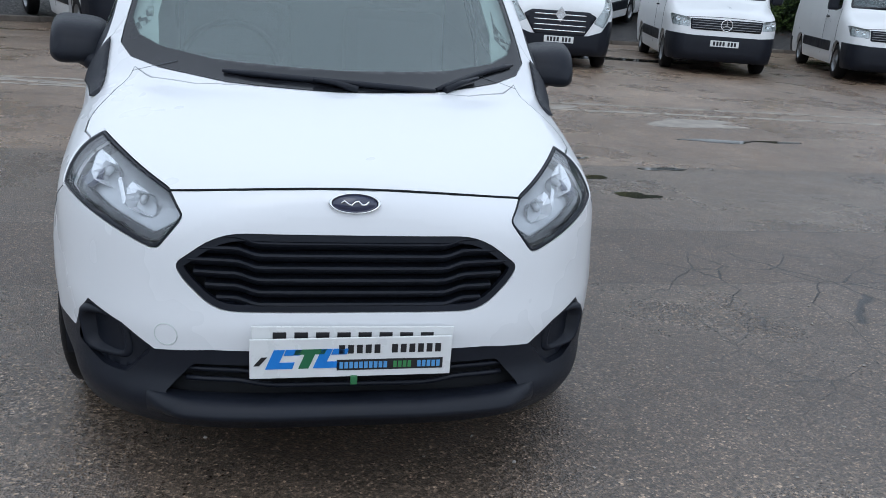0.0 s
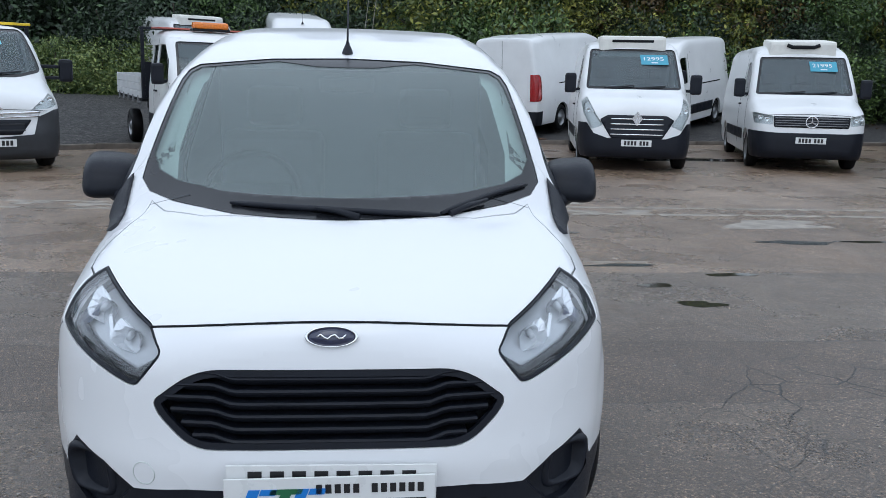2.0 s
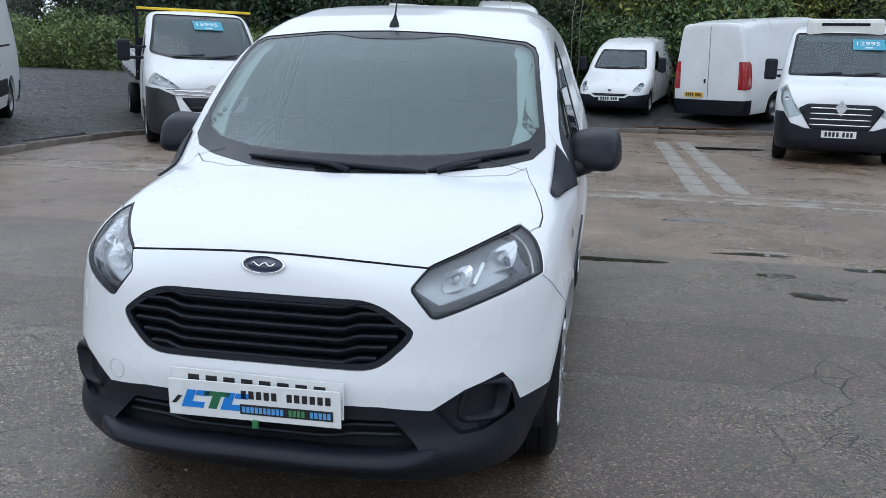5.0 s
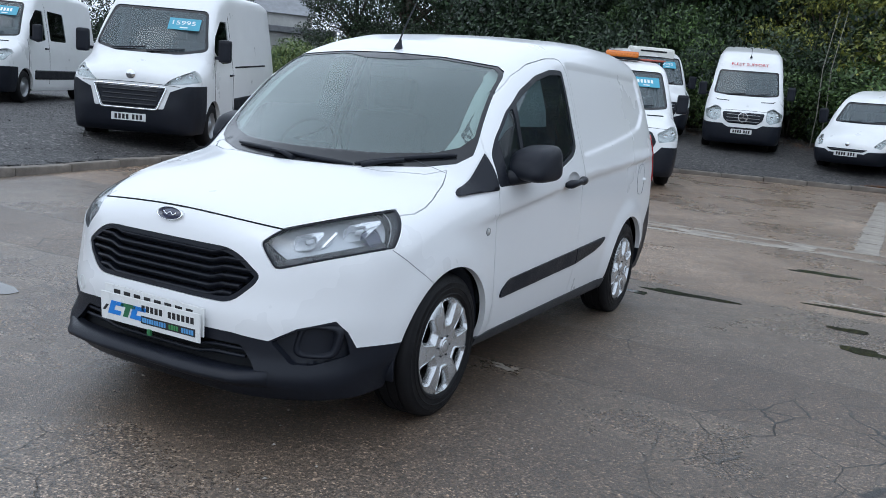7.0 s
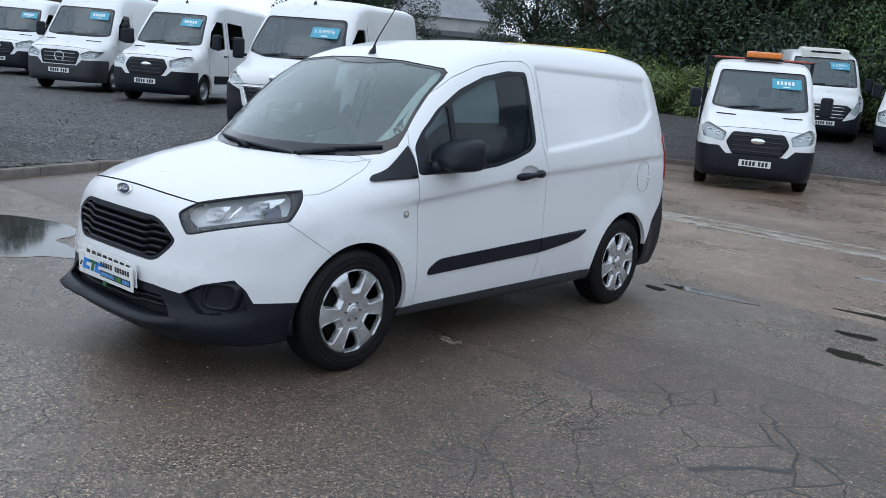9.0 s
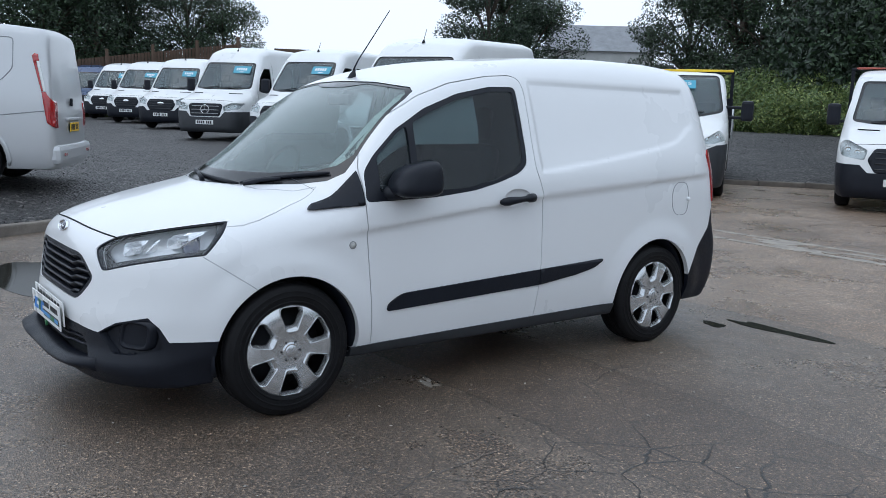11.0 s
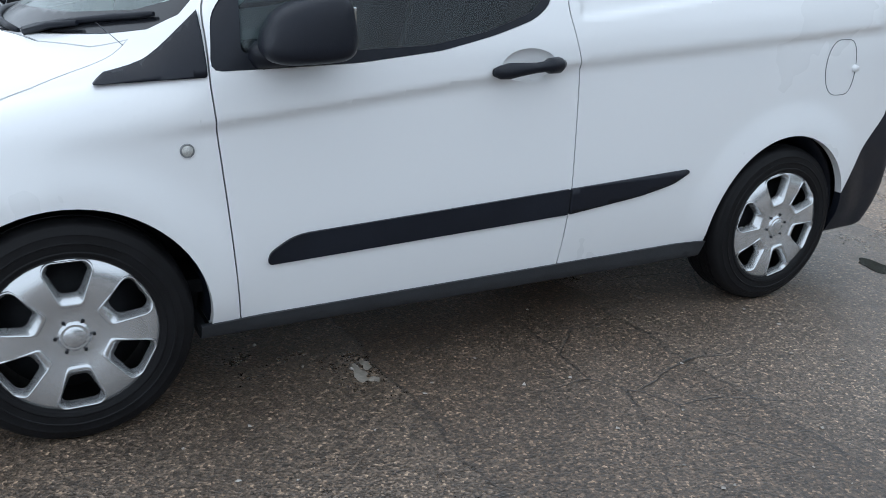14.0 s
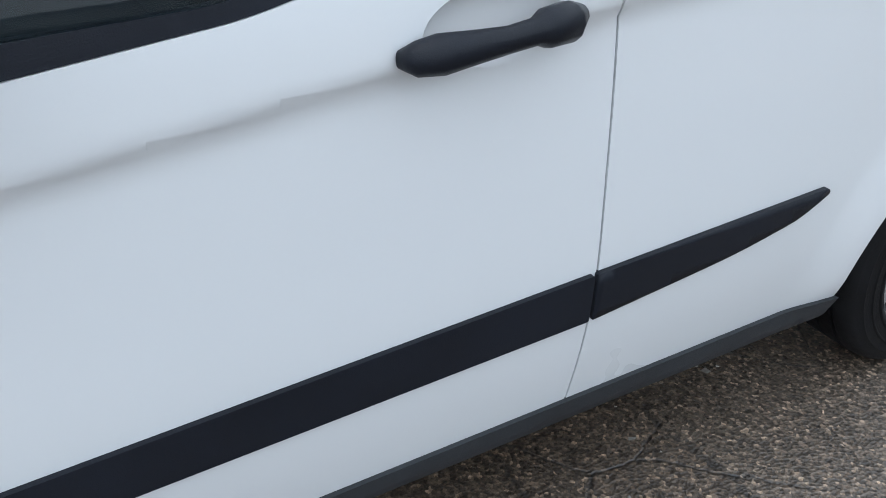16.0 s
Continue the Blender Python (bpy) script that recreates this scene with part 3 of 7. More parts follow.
channel = thing("drain_channel", "worn pale concrete channel let into the asphalt", "concrete channel", kind="structure")
for _i, _x in enumerate(np.arange(-8.5, 12.5, 1.03)):
    _y = 8.30 - 0.022 * _x
    part("concrete_slab", worn_slab(_i, 1.0, 0.11), CONCRETE, channel, m=pose(_x, _y, float(yard_z(_x, _y)), 0, 0, -1.3))
    part("concrete_slab", worn_slab(50 + _i, 0.97, 0.12), CONCRETE, channel, m=pose(_x + 0.1, _y - 0.55, float(yard_z(_x, _y)) - 0.0025, 0, 0, random.uniform(-2, 1)))
    if -4.5 < _x < 3.0:
        for _q in range(3):
            part("rubble_patch", blob(300 + 3 * _i + _q, random.uniform(0.12, 0.3), random.uniform(0.05, 0.13), 0.003, 24, 0.6), CONCRETE, channel, m=pose(_x + random.uniform(-0.5, 0.5), _y - random.uniform(0.1, 0.5), float(yard_z(_x, _y)), 0.43))
for _i, _y in enumerate(np.arange(8.75, 16.0, 0.98)):
    for _x in (2.16, 2.62):
        part("concrete_slab", worn_slab(90 + _i, 0.27, 0.95), CONCRETE, channel, m=pose(_x, _y + (0 if _x < 2.4 else 0.2), float(yard_z(_x, _y)) + 0.001, 0.43, 0, 0.3))


WATER = shader("puddle_water")
WATER[3].inputs["Base Color"].default_value = (0.034, 0.033, 0.028, 1)
WATER[3].inputs["Roughness"].default_value = 0.05
WATER[3].inputs["Specular IOR Level"].default_value = 0.7
WATER = WATER[0]
for _i, (_x, _y, _rx, _ry) in enumerate(((-2.95, 0.72, 0.95, 0.42), (4.28, 5.94, 0.36, 0.10), (6.85, 15.3, 1.5, 0.45), (1.10, 4.32, 0.34, 0.07), (2.2, 4.86, 0.30, 0.05), (2.24, 4.12, 0.16, 0.05),
                                         (2.37, 3.55, 0.16, 0.08), (0.76, 4.09, 0.10, 0.05), (5.0, 6.0, 0.25, 0.06), (3.3, 15.0, 0.8, 0.25), (1.9, 6.4, 0.3, 0.08), (3.0, 4.5, 0.2, 0.06))):
    _p = part("puddle", blob(_i, _rx, _ry), WATER, label="shallow puddle of rain water on the asphalt", m=pose(_x, _y, float(yard_z(_x, _y)) + 0.0005, 0.4 if _y > 5 else 0))
    tagged(_p, category="puddle", group="puddles", kind="structure")
for _i, (_x, _y, _rx, _ry) in enumerate(((0.78, 1.63, 0.05, 0.022), (0.73, 1.67, 0.03, 0.016), (0.83, 1.66, 0.02, 0.013), (2.22, 5.15, 0.02, 0.02), (4.56, 7.02, 0.62, 0.28), (2.17, 5.0, 0.26, 0.03))):
    _p = part("concrete_patch", blob(70 + _i, _rx, _ry, 0.0012, 36, 0.45), CONCRETE, label="pale scuffed patch on the asphalt", m=pose(_x, _y, float(yard_z(_x, _y)), 0.4 if _y > 5 else 0))
    tagged(_p, category="patch", kind="structure")


def scatter(places, size, seed, flat=0.6):
    """Many small angular stones in one mesh."""
    rng = np.random.default_rng(seed)
    base = np.array([(1, 0, 0), (-1, 0, 0), (0, 1, 0), (0, -1, 0), (0, 0, 1), (0, 0, -1)], float)
    tri = np.array([(0, 2, 4), (2, 1, 4), (1, 3, 4), (3, 0, 4), (2, 0, 5), (1, 2, 5), (3, 1, 5), (0, 3, 5)])
    n = len(places)
    s = size * rng.uniform(0.4, 1.4, n) ** 1.5
    a = rng.uniform(0, 6.28, n)
    V = base[None] * rng.uniform(0.6, 1.2, (n, 6, 1)) * s[:, None, None] + rng.normal(size=(n, 6, 3)) * s[:, None, None] * 0.2
    c, d = np.cos(a)[:, None], np.sin(a)[:, None]
    V = np.stack([V[..., 0] * c - V[..., 1] * d, V[..., 0] * d + V[..., 1] * c, V[..., 2] * flat], -1)
    V += places[:, None, :] + np.stack([0 * s, 0 * s, s * 0.3], -1)[:, None, :]
    F = tri[None] + 6 * np.arange(n)[:, None, None]
    return mesh_from("stones", V.reshape(-1, 3), F.reshape(-1, 3), False)


_rng = np.random.default_rng(8)
_near = np.stack([_rng.uniform(-1.5, 4.5, 700), _rng.uniform(-2.5, 5.5, 700), np.zeros(700)], 1)
_bx, _by = _rng.uniform(-16, 14, 30000), _rng.uniform(0, 24, 30000)
_bd = kerb_distance(_bx, _by)
_bx, _by = _bx[(_bd > 0.05) & (_bd < 7)][:12000], _by[(_bd > 0.05) & (_bd < 7)][:12000]
_bank_spots = np.stack([_bx, _by, bank_z(_bx, _by)], 1)
GRIT = simple("pale_grit", (0.30, 0.28, 0.25), 0.7, 0, 0.4, 20.0)
tagged(part("grit", scatter(_near, 0.006, 5), GRIT, label="loose grit scattered over the wet asphalt"), category="grit", kind="stuff")
tagged(part("loose_gravel", scatter(_bank_spots, 0.013, 6), GRAVEL, label="dark crushed stone lying on the parking ground"), category="gravel", kind="stuff")

# ---- parked vans ----
def wheel_bm(R, w=0.2, rim=0.62):
    """A tyre standing across x, its outer side at +x."""
    r = R * rim
    return lathe([(-w / 2, r), (-w / 2 - 0.004, R * 0.8), (-w / 2 + 0.012, R * 0.95), (-w / 2 + 0.035, R), (w / 2 - 0.035, R), (w / 2 - 0.012, R * 0.95), (w / 2 + 0.004, R * 0.8), (w / 2 - 0.004, r), (w / 2 - 0.05, r * 0.97), (-w / 2 + 0.03, r * 0.97)], 48, 'x', True)


def steel_rim_bm(R, w=0.2, holes=8, rim=0.62):
    """A plain pressed wheel with a ring of holes and a hub."""
    r = R * rim
    bm = lathe([(w / 2 - 0.006, r), (w / 2 - 0.03, r * 0.93), (w / 2 - 0.055, r * 0.82), (w / 2 - 0.045, r * 0.55), (w / 2 - 0.03, r * 0.4), (w / 2 - 0.008, r * 0.3), (w / 2, r * 0.12), (w / 2, 0.001)], 40, 'x')
    return bm


def put_wheels(van, specs, R, w, rim_mat, rim_maker):
    tyre_me = bpy.data.meshes.new("tyre")
    t = wheel_bm(R, w)
    t.to_mesh(tyre_me)
    t.free()
    rim_me = bpy.data.meshes.new("rim")
    t = rim_maker(R, w)
    t.to_mesh(rim_me)
    t.free()
    for x, y in specs:
        m = pose(x, y, R, 0, 0, 0 if x > 0 else 180)
        wheel = part("wheel", tyre_me, RUBBER, van, "black tyre", m)
        part("rim", rim_me, rim_mat, wheel)


def arch_liner(x0, x1, y, z, r):
    """A black wheel housing: a half ring with an inner wall."""
    bm = bmesh.new()
    rows = []
    for a in np.linspace(radians(-12), radians(192), 25):
        c, s_ = math.cos(a), math.sin(a)
        rows.append([bm.verts.new((x, y + q * c, z + q * s_)) for x, q in ((x1, r), (x0, r), (x0, r + 0.012), (x1, r + 0.012))])
    for a, b in zip(rows, rows[1:]):
        for k in range(4):
            bm.faces.new((a[k], a[(k + 1) % 4], b[(k + 1) % 4], b[k])).smooth = True
    bm.faces.new(rows[0])
    bm.faces.new(rows[-1][::-1])
    bmesh.ops.recalc_face_normals(bm, faces=bm.faces)
    box(bm, min(x0, x0 - 0.012 * np.sign(x1)), max(x0, x0 - 0.012 * np.sign(x1)), y - r, y + r, z - 0.05, z + r * 0.8)
    return bm


def van_field(s):
    L, W, H = s["L"], s["W"], s["H"]
    ZT, Y0 = spline(s["top"], s.get("soft", 0.05)), spline(s["nose"], 0.03)
    S = spline(s["sides"], 0.06)
    plan = spline([(-0.5, W - 0.5), (0, W - 0.30), (0.12, W - 0.14), (0.35, W - 0.045), (0.7, W - 0.008), (1.2, W), (L - 0.6, W), (L, W - 0.03)], 0.05)
    bow, base = s["bow"], s["base"]

    def f(x, y, z):
        ax = np.abs(x)
        c = bow * (1 - sstep(base, base + 1.3, y))
        yb = y - c * x * x
        g = (ZT(yb + 0.02) - ZT(yb - 0.02)) / 0.04
        top = (z - ZT(yb) + s.get("crown", 0.05) * x * x) / np.sqrt(1 + g * g)
        side = ax - plan(y) - S(z)
        front = Y0(z) + s.get("round", 0.10) * (ax / W) ** 3 - y
        back = y - L + s.get("lean", 0.04) * np.clip(z - 0.9, 0, 3) + 0.03 * x * x
        v = smax(side, top, s.get("edge", 0.16))
        v = smax(v, front, 0.10)
        v = smax(v, back, 0.08)
        return smax(v, s["gc"] - z, 0.03)
    return f


_bar = {}


def number_plate(parent, m, colour):
    plate = part("number_plate", boxed(-0.26, 0.26, -0.008, 0, -0.056, 0.056, 0.003), colour, parent, "number plate", m)
    if not _bar:
        b = boxed(-0.019, 0.019, -0.0105, -0.0075, -0.037, 0.037)
        _bar[0] = bpy.data.meshes.new("character_bar")
        b.to_mesh(_bar[0])
        b.free()
    for k in (0, 1, 2, 3, 4.6, 5.6, 6.6):
        part("character_bar", _bar[0], INK, plate, m=pose(-0.19 + 0.0575 * k, 0, 0))
    return plate


def badge_bm(r, kind):
    bm = bmesh.new()
    if kind == "ring":
        bm.free()
        bm = lathe([(-0.012, r), (-0.012, r * 0.86), (0.004, r * 0.84), (0.004, r * 1.02)], 28, 'y', True)
        for a in (90, 210, 330):
            c, s_ = math.cos(radians(a)), math.sin(radians(a))
            box(bm, -0.006, 0.006, -0.01, 0.0, 0, r * 0.9, 0, Matrix.Rotation(radians(a - 90), 4, 'Y'))
        return bm
    if kind == "oval":
        bm.free()
        bm = lathe([(-0.012, 0.001), (-0.012, r * 0.9), (0.0, r)], 28, 'y')
        bmesh.ops.scale(bm, vec=(1.0, 1, 0.42), verts=bm.verts)
        return bm
    if kind == "diamond":
        bm.free()
        a, b = r * 0.72, r
        me = prism([(0, -b), (a, 0), (0, b), (-a, 0)], 'y', -0.015, 0.0)
        bm = bmesh.new()
        bm.from_mesh(me)
        return bm
    if kind == "chevron":
        for k in (0, 1):
            z = -0.03 + k * r * 0.75
            for sgn in (-1, 1):
                box(bm, 0, r, -0.01, 0, -0.012, 0.012, 0, Matrix.Translation((0, 0, z + r * 0.3)) @ Matrix.Rotation(radians(28 * sgn + (180 if sgn < 0 else 0)), 4, 'Y'))
        return bm
    bm.free()
    return lathe([(-0.012, 0.001), (-0.012, r * 0.9), (0.0, r)], 28, 'y')


def front_of(f, x, z, y0=-0.4):
    """The y at which the body is met from the front at (x, z)."""
    ys = np.linspace(y0, 2.5, 1500)
    v = f(np.full_like(ys, x), ys, np.full_like(ys, z))
    i = np.argmax(v < 0)
    return float(ys[i])


def side_of(f, y, z, sgn=1):
    xs = np.linspace(1.4, 0, 1400)
    v = f(xs, np.full_like(xs, y), np.full_like(xs, z))
    return float(xs[np.argmax(v < 0)]) * sgn


def make_van(s, label, group="parked vans"):
    """A parked panel van or cab from its side line, section and fittings."""
    van = thing(s["name"], label, s["category"], group)
    van["reach"] = float(s["wb"])
    f = van_field(s)
    L, W, H, R = s["L"], s["W"], s["H"], s["R"]
    h = s.get("step", 0.065)
    lo, hi = (-W - 0.2, -0.35, 0.05), (W + 0.2, L + 0.25, H + 0.2)
    body = shell(f, lo, hi, h, 0.0, -0.06)
    skin = shell(f, lo, hi, h, -0.012, -0.022)
    proud = shell(f, lo, hi, h, 0.009, -0.03)
    back = shell(f, lo, hi, h, -0.065, -0.09)
    black = s.get("bumper_mat", PLASTIC)
    axles = (s["fo"], s["fo"] + s["wb"])
    arches = []
    for y in axles:
        if y > L:
            continue
        ra = R + 0.06
        ring = [(y + ra * math.cos(a), R + ra * math.sin(a)) for a in np.linspace(0, 2 * math.pi, 33)[:-1]]
        ring = [(u, v if v > 0.28 else 0.02) for u, v in ring]
        for sx in (-1, 1):
            arches.append(prism(ring, 'x', sx * (W - 0.34), sx * (W + 0.4)))
            part("wheel_arch", arch_liner(sx * (W - 0.34), sx * (W - 0.05), y, R, ra + 0.003), DARK, van)

    proud = boolean(proud, together(*arches))
    holes = list(arches)

    def cut(poly, axis, a, b):
        holes.append(prism(poly, axis, a, b))

    def over(name, poly, axis, a, b, mat, label=""):
        return part(name, boolean(proud, prism(poly, axis, a, b), 'INTERSECT'), mat, van, label)
    # windscreen with a black border
    deep = s["base"] + 1.35
    scr, view = s["screen"], grown(s["screen"], -0.045)
    cut(scr, 'y', -0.3, deep)
    ws = part("windscreen", boolean(skin, prism(view, 'y', -0.3, deep), 'INTERSECT'), GLASS_FAR, van, "tinted windscreen")
    part("windscreen_border", boolean(boolean(skin, prism(grown(scr, -0.002), 'y', -0.3, deep), 'INTERSECT'), prism(view, 'y', -0.4, deep + 0.2)), GLOSS_BLACK, van)
    for k, poly in enumerate(s["windows"]):
        for sx in (-1, 1):
            a, b = sx * (W - 0.5), sx * (W + 0.3)
            cut(poly, 'x', a, b)
            part("side_window", boolean(skin, prism(grown(poly, 0.002), 'x', a, b), 'INTERSECT'), GLASS_DARK, van, "dark side window")
    # lamps
    for sx in (-1, 1):
        poly = s["lamp"] if sx > 0 else mirrored(s["lamp"])
        ld = s.get("lamp_depth", 0.55)
        cut(poly, 'y', -0.3, ld)
        lamp = part("headlamp", boolean(skin, prism(grown(poly, 0.002), 'y', -0.3, ld), 'INTERSECT'), LENS, van, "clear headlamp")
        part("reflector", boolean(back, prism(grown(poly, 0.01), 'y', -0.3, ld + 0.05), 'INTERSECT'), LAMP_BACK, lamp)
        us, vs = [u for u, _ in poly], [v for _, v in poly]
        for q in (0.35, 0.68):
            lx, lz = min(us) + q * (max(us) - min(us)), (min(vs) + max(vs)) / 2 + (0.02 if (q > 0.5) == (sx > 0) else -0.015)
            part("lamp_bowl", lathe([(0.03, 0.001), (0.02, 0.6), (0.0, 1.0), (0.004, 1.08)], 18, 'y'), CHROME, lamp, m=pose(lx, front_of(f, lx, lz) + 0.03, lz) @ Matrix.Diagonal((0.04, 1, 0.034, 1)))
    if s.get("bumper"):
        hp = s["bumper"]
        poly = hp + [(-u, v) for u, v in hp][::-1]
        fb = over("front_bumper", poly, 'y', -0.4, s["fo"] - R - 0.03, black, s.get("bumper_label", "black front bumper"))
        if not s.get("cab"):
            over("rear_bumper", [(-W - 0.1, s["gc"] - 0.05), (W + 0.1, s["gc"] - 0.05), (W + 0.1, 0.60), (-W - 0.1, 0.60)], 'y', L - 0.32, L + 0.3, black)
    for poly in s.get("strips", []):
        for sx in (-1, 1):
            over("side_strip", poly, 'x', sx * (W - 0.4), sx * (W + 0.3), PLASTIC)
    g = s["grille"]
    over("grille", g, 'y', -0.4, 0.5, s.get("grille_mat", PLASTIC), "grille")
    vs = [v for _, v in g]
    z0, z1 = min(vs), max(vs)
    for i in range(s.get("bars", 4)):
        z = z0 + (z1 - z0) * (i + 0.75) / (s.get("bars", 4) + 0.5)
        half = max(abs(u) for u, _ in g) * s.get("bar_width", 0.8)
        pts = [(x, front_of(f, x, z) - 0.014, z) for x in np.linspace(-half, half, 13)]
        part("grille_bar", tube(pts, s.get("bar_r", 0.011), 6), s.get("bar_mat", PLASTIC_GREY), van)
    for row in s.get("extra_bars", []):
        (half, z, rr, mat) = row
        pts = [(x, front_of(f, x, z) - 0.014, z + s.get("bar_lift", 0.0) * abs(x)) for x in np.linspace(-half, half, 17)]
        part("grille_bar", tube(pts, rr, 6), mat, van)
    if s.get("ring"):
        pts = [Vector((u, front_of(f, u, v) - 0.012, v)) for u, v in s["ring"]]
        part("grille_surround", tube(pts + pts[:1], 0.017, 6, False), s.get("ring_mat", CHROME), van, "bright grille surround")
    zb = s.get("badge_z", (z0 + z1) / 2)
    part("badge", badge_bm(s.get("badge_r", 0.09), s["badge"]), CHROME, van, "chrome emblem, left plain", pose(0, front_of(f, 0, zb) - 0.018, zb))
    number_plate(van, pose(0, front_of(f, 0, s["plate_z"]) - 0.016, s["plate_z"]), PLATE_WHITE)
    for y, za, zb_ in s.get("seams", []):
        for sx in (-1, 1):
            pts = [(side_of(f, y, z, sx), y, z) for z in np.linspace(za, zb_, 14)]
            part("door_seam", tube(pts, 0.005, 4), DARK, van)
    for ya, yb, z in s.get("rails", []):
        for sx in (-1, 1):
            pts = [(side_of(f, y, z, sx), y, z) for y in np.linspace(ya, yb, 12)]
            part("sliding_door_rail", tube(pts, 0.016, 6), DARK, van)
    for y, z in s.get("handles", []):
        for sx in (-1, 1):
            x = side_of(f, y, z, 1)
            part("door_handle", tube([(sx * (x + 0.0), y - 0.09, z), (sx * (x + 0.03), y - 0.06, z), (sx * (x + 0.03), y + 0.06, z), (sx * x, y + 0.09, z)], 0.017, 6), PLASTIC, van)
    for x0, x1, z in s.get("vents", []):
        for sx in (-1, 1):
            pts = [(sx * x, front_of(f, x, z) - 0.002, z) for x in np.linspace(x0, x1, 5)]
            part("bonnet_vent", tube(pts, 0.016, 6), DARK, van)
    # bonnet edge
    if s.get("bonnet_z"):
        zb2 = s["bonnet_z"]
        pts = [(x, front_of(f, x, zb2 - 0.05 * (x / W) ** 2) - 0.001, zb2 - 0.05 * (x / W) ** 2) for x in np.linspace(-W * 0.72, W * 0.72, 25)]
        part("bonnet_seam", tube(pts, 0.005, 4), DARK, van)
    my, mz = s["mirror"]
    for sx in (-1, 1):
        x = side_of(f, my, mz - 0.06, 1)
        d = s.get("mirror_out", 0.17)
        bm = boxed(-0.105, 0.105, -0.07, 0.05, -0.18, 0.18, 0.05)
        mirror = part("mirror", bm, PLASTIC, van, "black door mirror", pose(sx * (x + d), my - 0.02, mz + 0.08, 0, 0, -8 * sx))
        part("mirror_glass", boxed(-0.085, 0.085, 0.05, 0.056, -0.15, 0.15, 0.002), CHROME, mirror)
        for zz in ((-0.11,) if d < 0.3 else (-0.12, 0.06)):
            part("mirror_arm", boxed(-d * 0.6, d * 0.35, -0.03, 0.03, -0.03, 0.02, 0.012), PLASTIC, mirror, m=pose(-sx * d * 0.62, 0.02, zz, 0, 0, 0 if sx > 0 else 180))
    zw, half = s["screen_low"], W * 0.75
    for a, b in ((-0.72, -0.02), (0.02, 0.74)):
        pts = []
        for t in np.linspace(0, 1, 7):
            x = half * (a + (b - a) * t)
            z = zw + 0.04 + 0.05 * t
            pts.append((x, front_of(f, x, z) - 0.015, z))
        part("wiper", tube(pts, 0.012, 5), PLASTIC, van)
    # rear fittings
    for poly in s.get("tail", []):
        for sx in (-1, 1):
            over("tail_lamp", poly, 'x', sx * (W - 0.22), sx * (W + 0.3), RED_LENS, "red tail lamp")
    for poly in s.get("tail_clear", []):
        for sx in (-1, 1):
            over("reverse_lens", poly, 'x', sx * (W - 0.22), sx * (W + 0.3), PLATE_WHITE, "pale upper lens of the tail lamp")
    if s.get("rear_glass"):
        over("rear_window", s["rear_glass"], 'y', L - 0.5, L + 0.4, GLOSS_GLASS, "dark rear window")
    if s.get("rear_plate"):
        px, pz = s["rear_plate"]
        number_plate(van, pose(px, L + 0.014 - 0.04 * max(0, pz - 0.9), pz, 0, 0, 180), PLATE_YELLOW)
        for x in s.get("rear_seams", (0.0,)):
            part("door_seam", tube([(x, L - s.get("lean", 0.04) * max(0, z - 0.9) + 0.001, z) for z in np.linspace(0.62, H - 0.15, 10)], 0.006, 4), DARK, van)
        part("rear_handle", boxed(-0.022, 0.022, -0.015, 0.015, -0.05, 0.05, 0.008), PLASTIC, van, m=pose(0.09, L + 0.005, 1.05))
    if s.get("roof_rails"):
        for sx in (-1, 1):
            x = sx * (W - 0.22)
            zt = s["roof_rails"]
            part("roof_rail", tube([(x, 1.9, zt - 0.03), (x, 2.05, zt + 0.045), (x, L - 0.9, zt + 0.05), (x, L - 0.7, zt - 0.03)], 0.018, 8), PLASTIC, van, "black roof rail")
    part("body", boolean(body, together(*holes)), s.get("paint", WHITE_FAR), van)
    if not s.get("cab"):
        part("underbody", boxed(-W + 0.36, W - 0.36, 0.35, L - 0.3, s["gc"] - 0.02, s["gc"] + 0.2, 0.03), DARK, van)
    dash_w = W - 0.22
    part("dashboard", boxed(-dash_w, dash_w, s["base"] + 0.12, s["base"] + 0.5, 0.75, s["screen_low"] - 0.08, 0.05), DARK, van)
    for x in s.get("seats", (-0.5, 0.12, 0.5)):
        seat = part("seat", boxed(-0.22, 0.22, -0.07, 0.07, 0, 0.62, 0.05), SEAT, van, m=pose(x * W, s["base"] + 1.22, s["screen_low"] - 0.40, -12))
        part("headrest", boxed(-0.12, 0.12, -0.05, 0.05, 0.64, 0.84, 0.04), SEAT, seat)
    if not s.get("cab"):
        part("bulkhead", boxed(-W + 0.2, W - 0.2, s["base"] + 1.62, s["base"] + 1.65, 0.5, min(H - 0.25, s["screen_low"] + 0.75)), BULKHEAD, van)
    if s.get("sticker"):
        x, z, words = s["sticker"]
        y, y2 = front_of(f, x, z), front_of(f, x, z + 0.12)
        tilt = -math.degrees(math.atan2(y2 - y, 0.12))
        st = part("price_sticker", boxed(-0.25, 0.25, -0.002, 0.002, -0.13, 0.13), STICKER, ws, "cyan price sticker on the glass", pose(x, y - 0.012, z, tilt, 0, 4))
        if words:
            part("price", lettering(words, 0.095, 0.36), PLATE_WHITE, st, m=pose(-0.02, -0.004, 0.02))
        else:
            for k in range(5):
                part("price_bar", boxed(-0.02, 0.02, -0.005, -0.002, -0.045, 0.045), PLATE_WHITE, st, m=pose(-0.15 + 0.065 * k, 0, 0.02))
        part("small_print", boxed(-0.06, 0.06, -0.004, -0.002, -0.012, 0.012), PLATE_WHITE, st, m=pose(0, 0, -0.08))
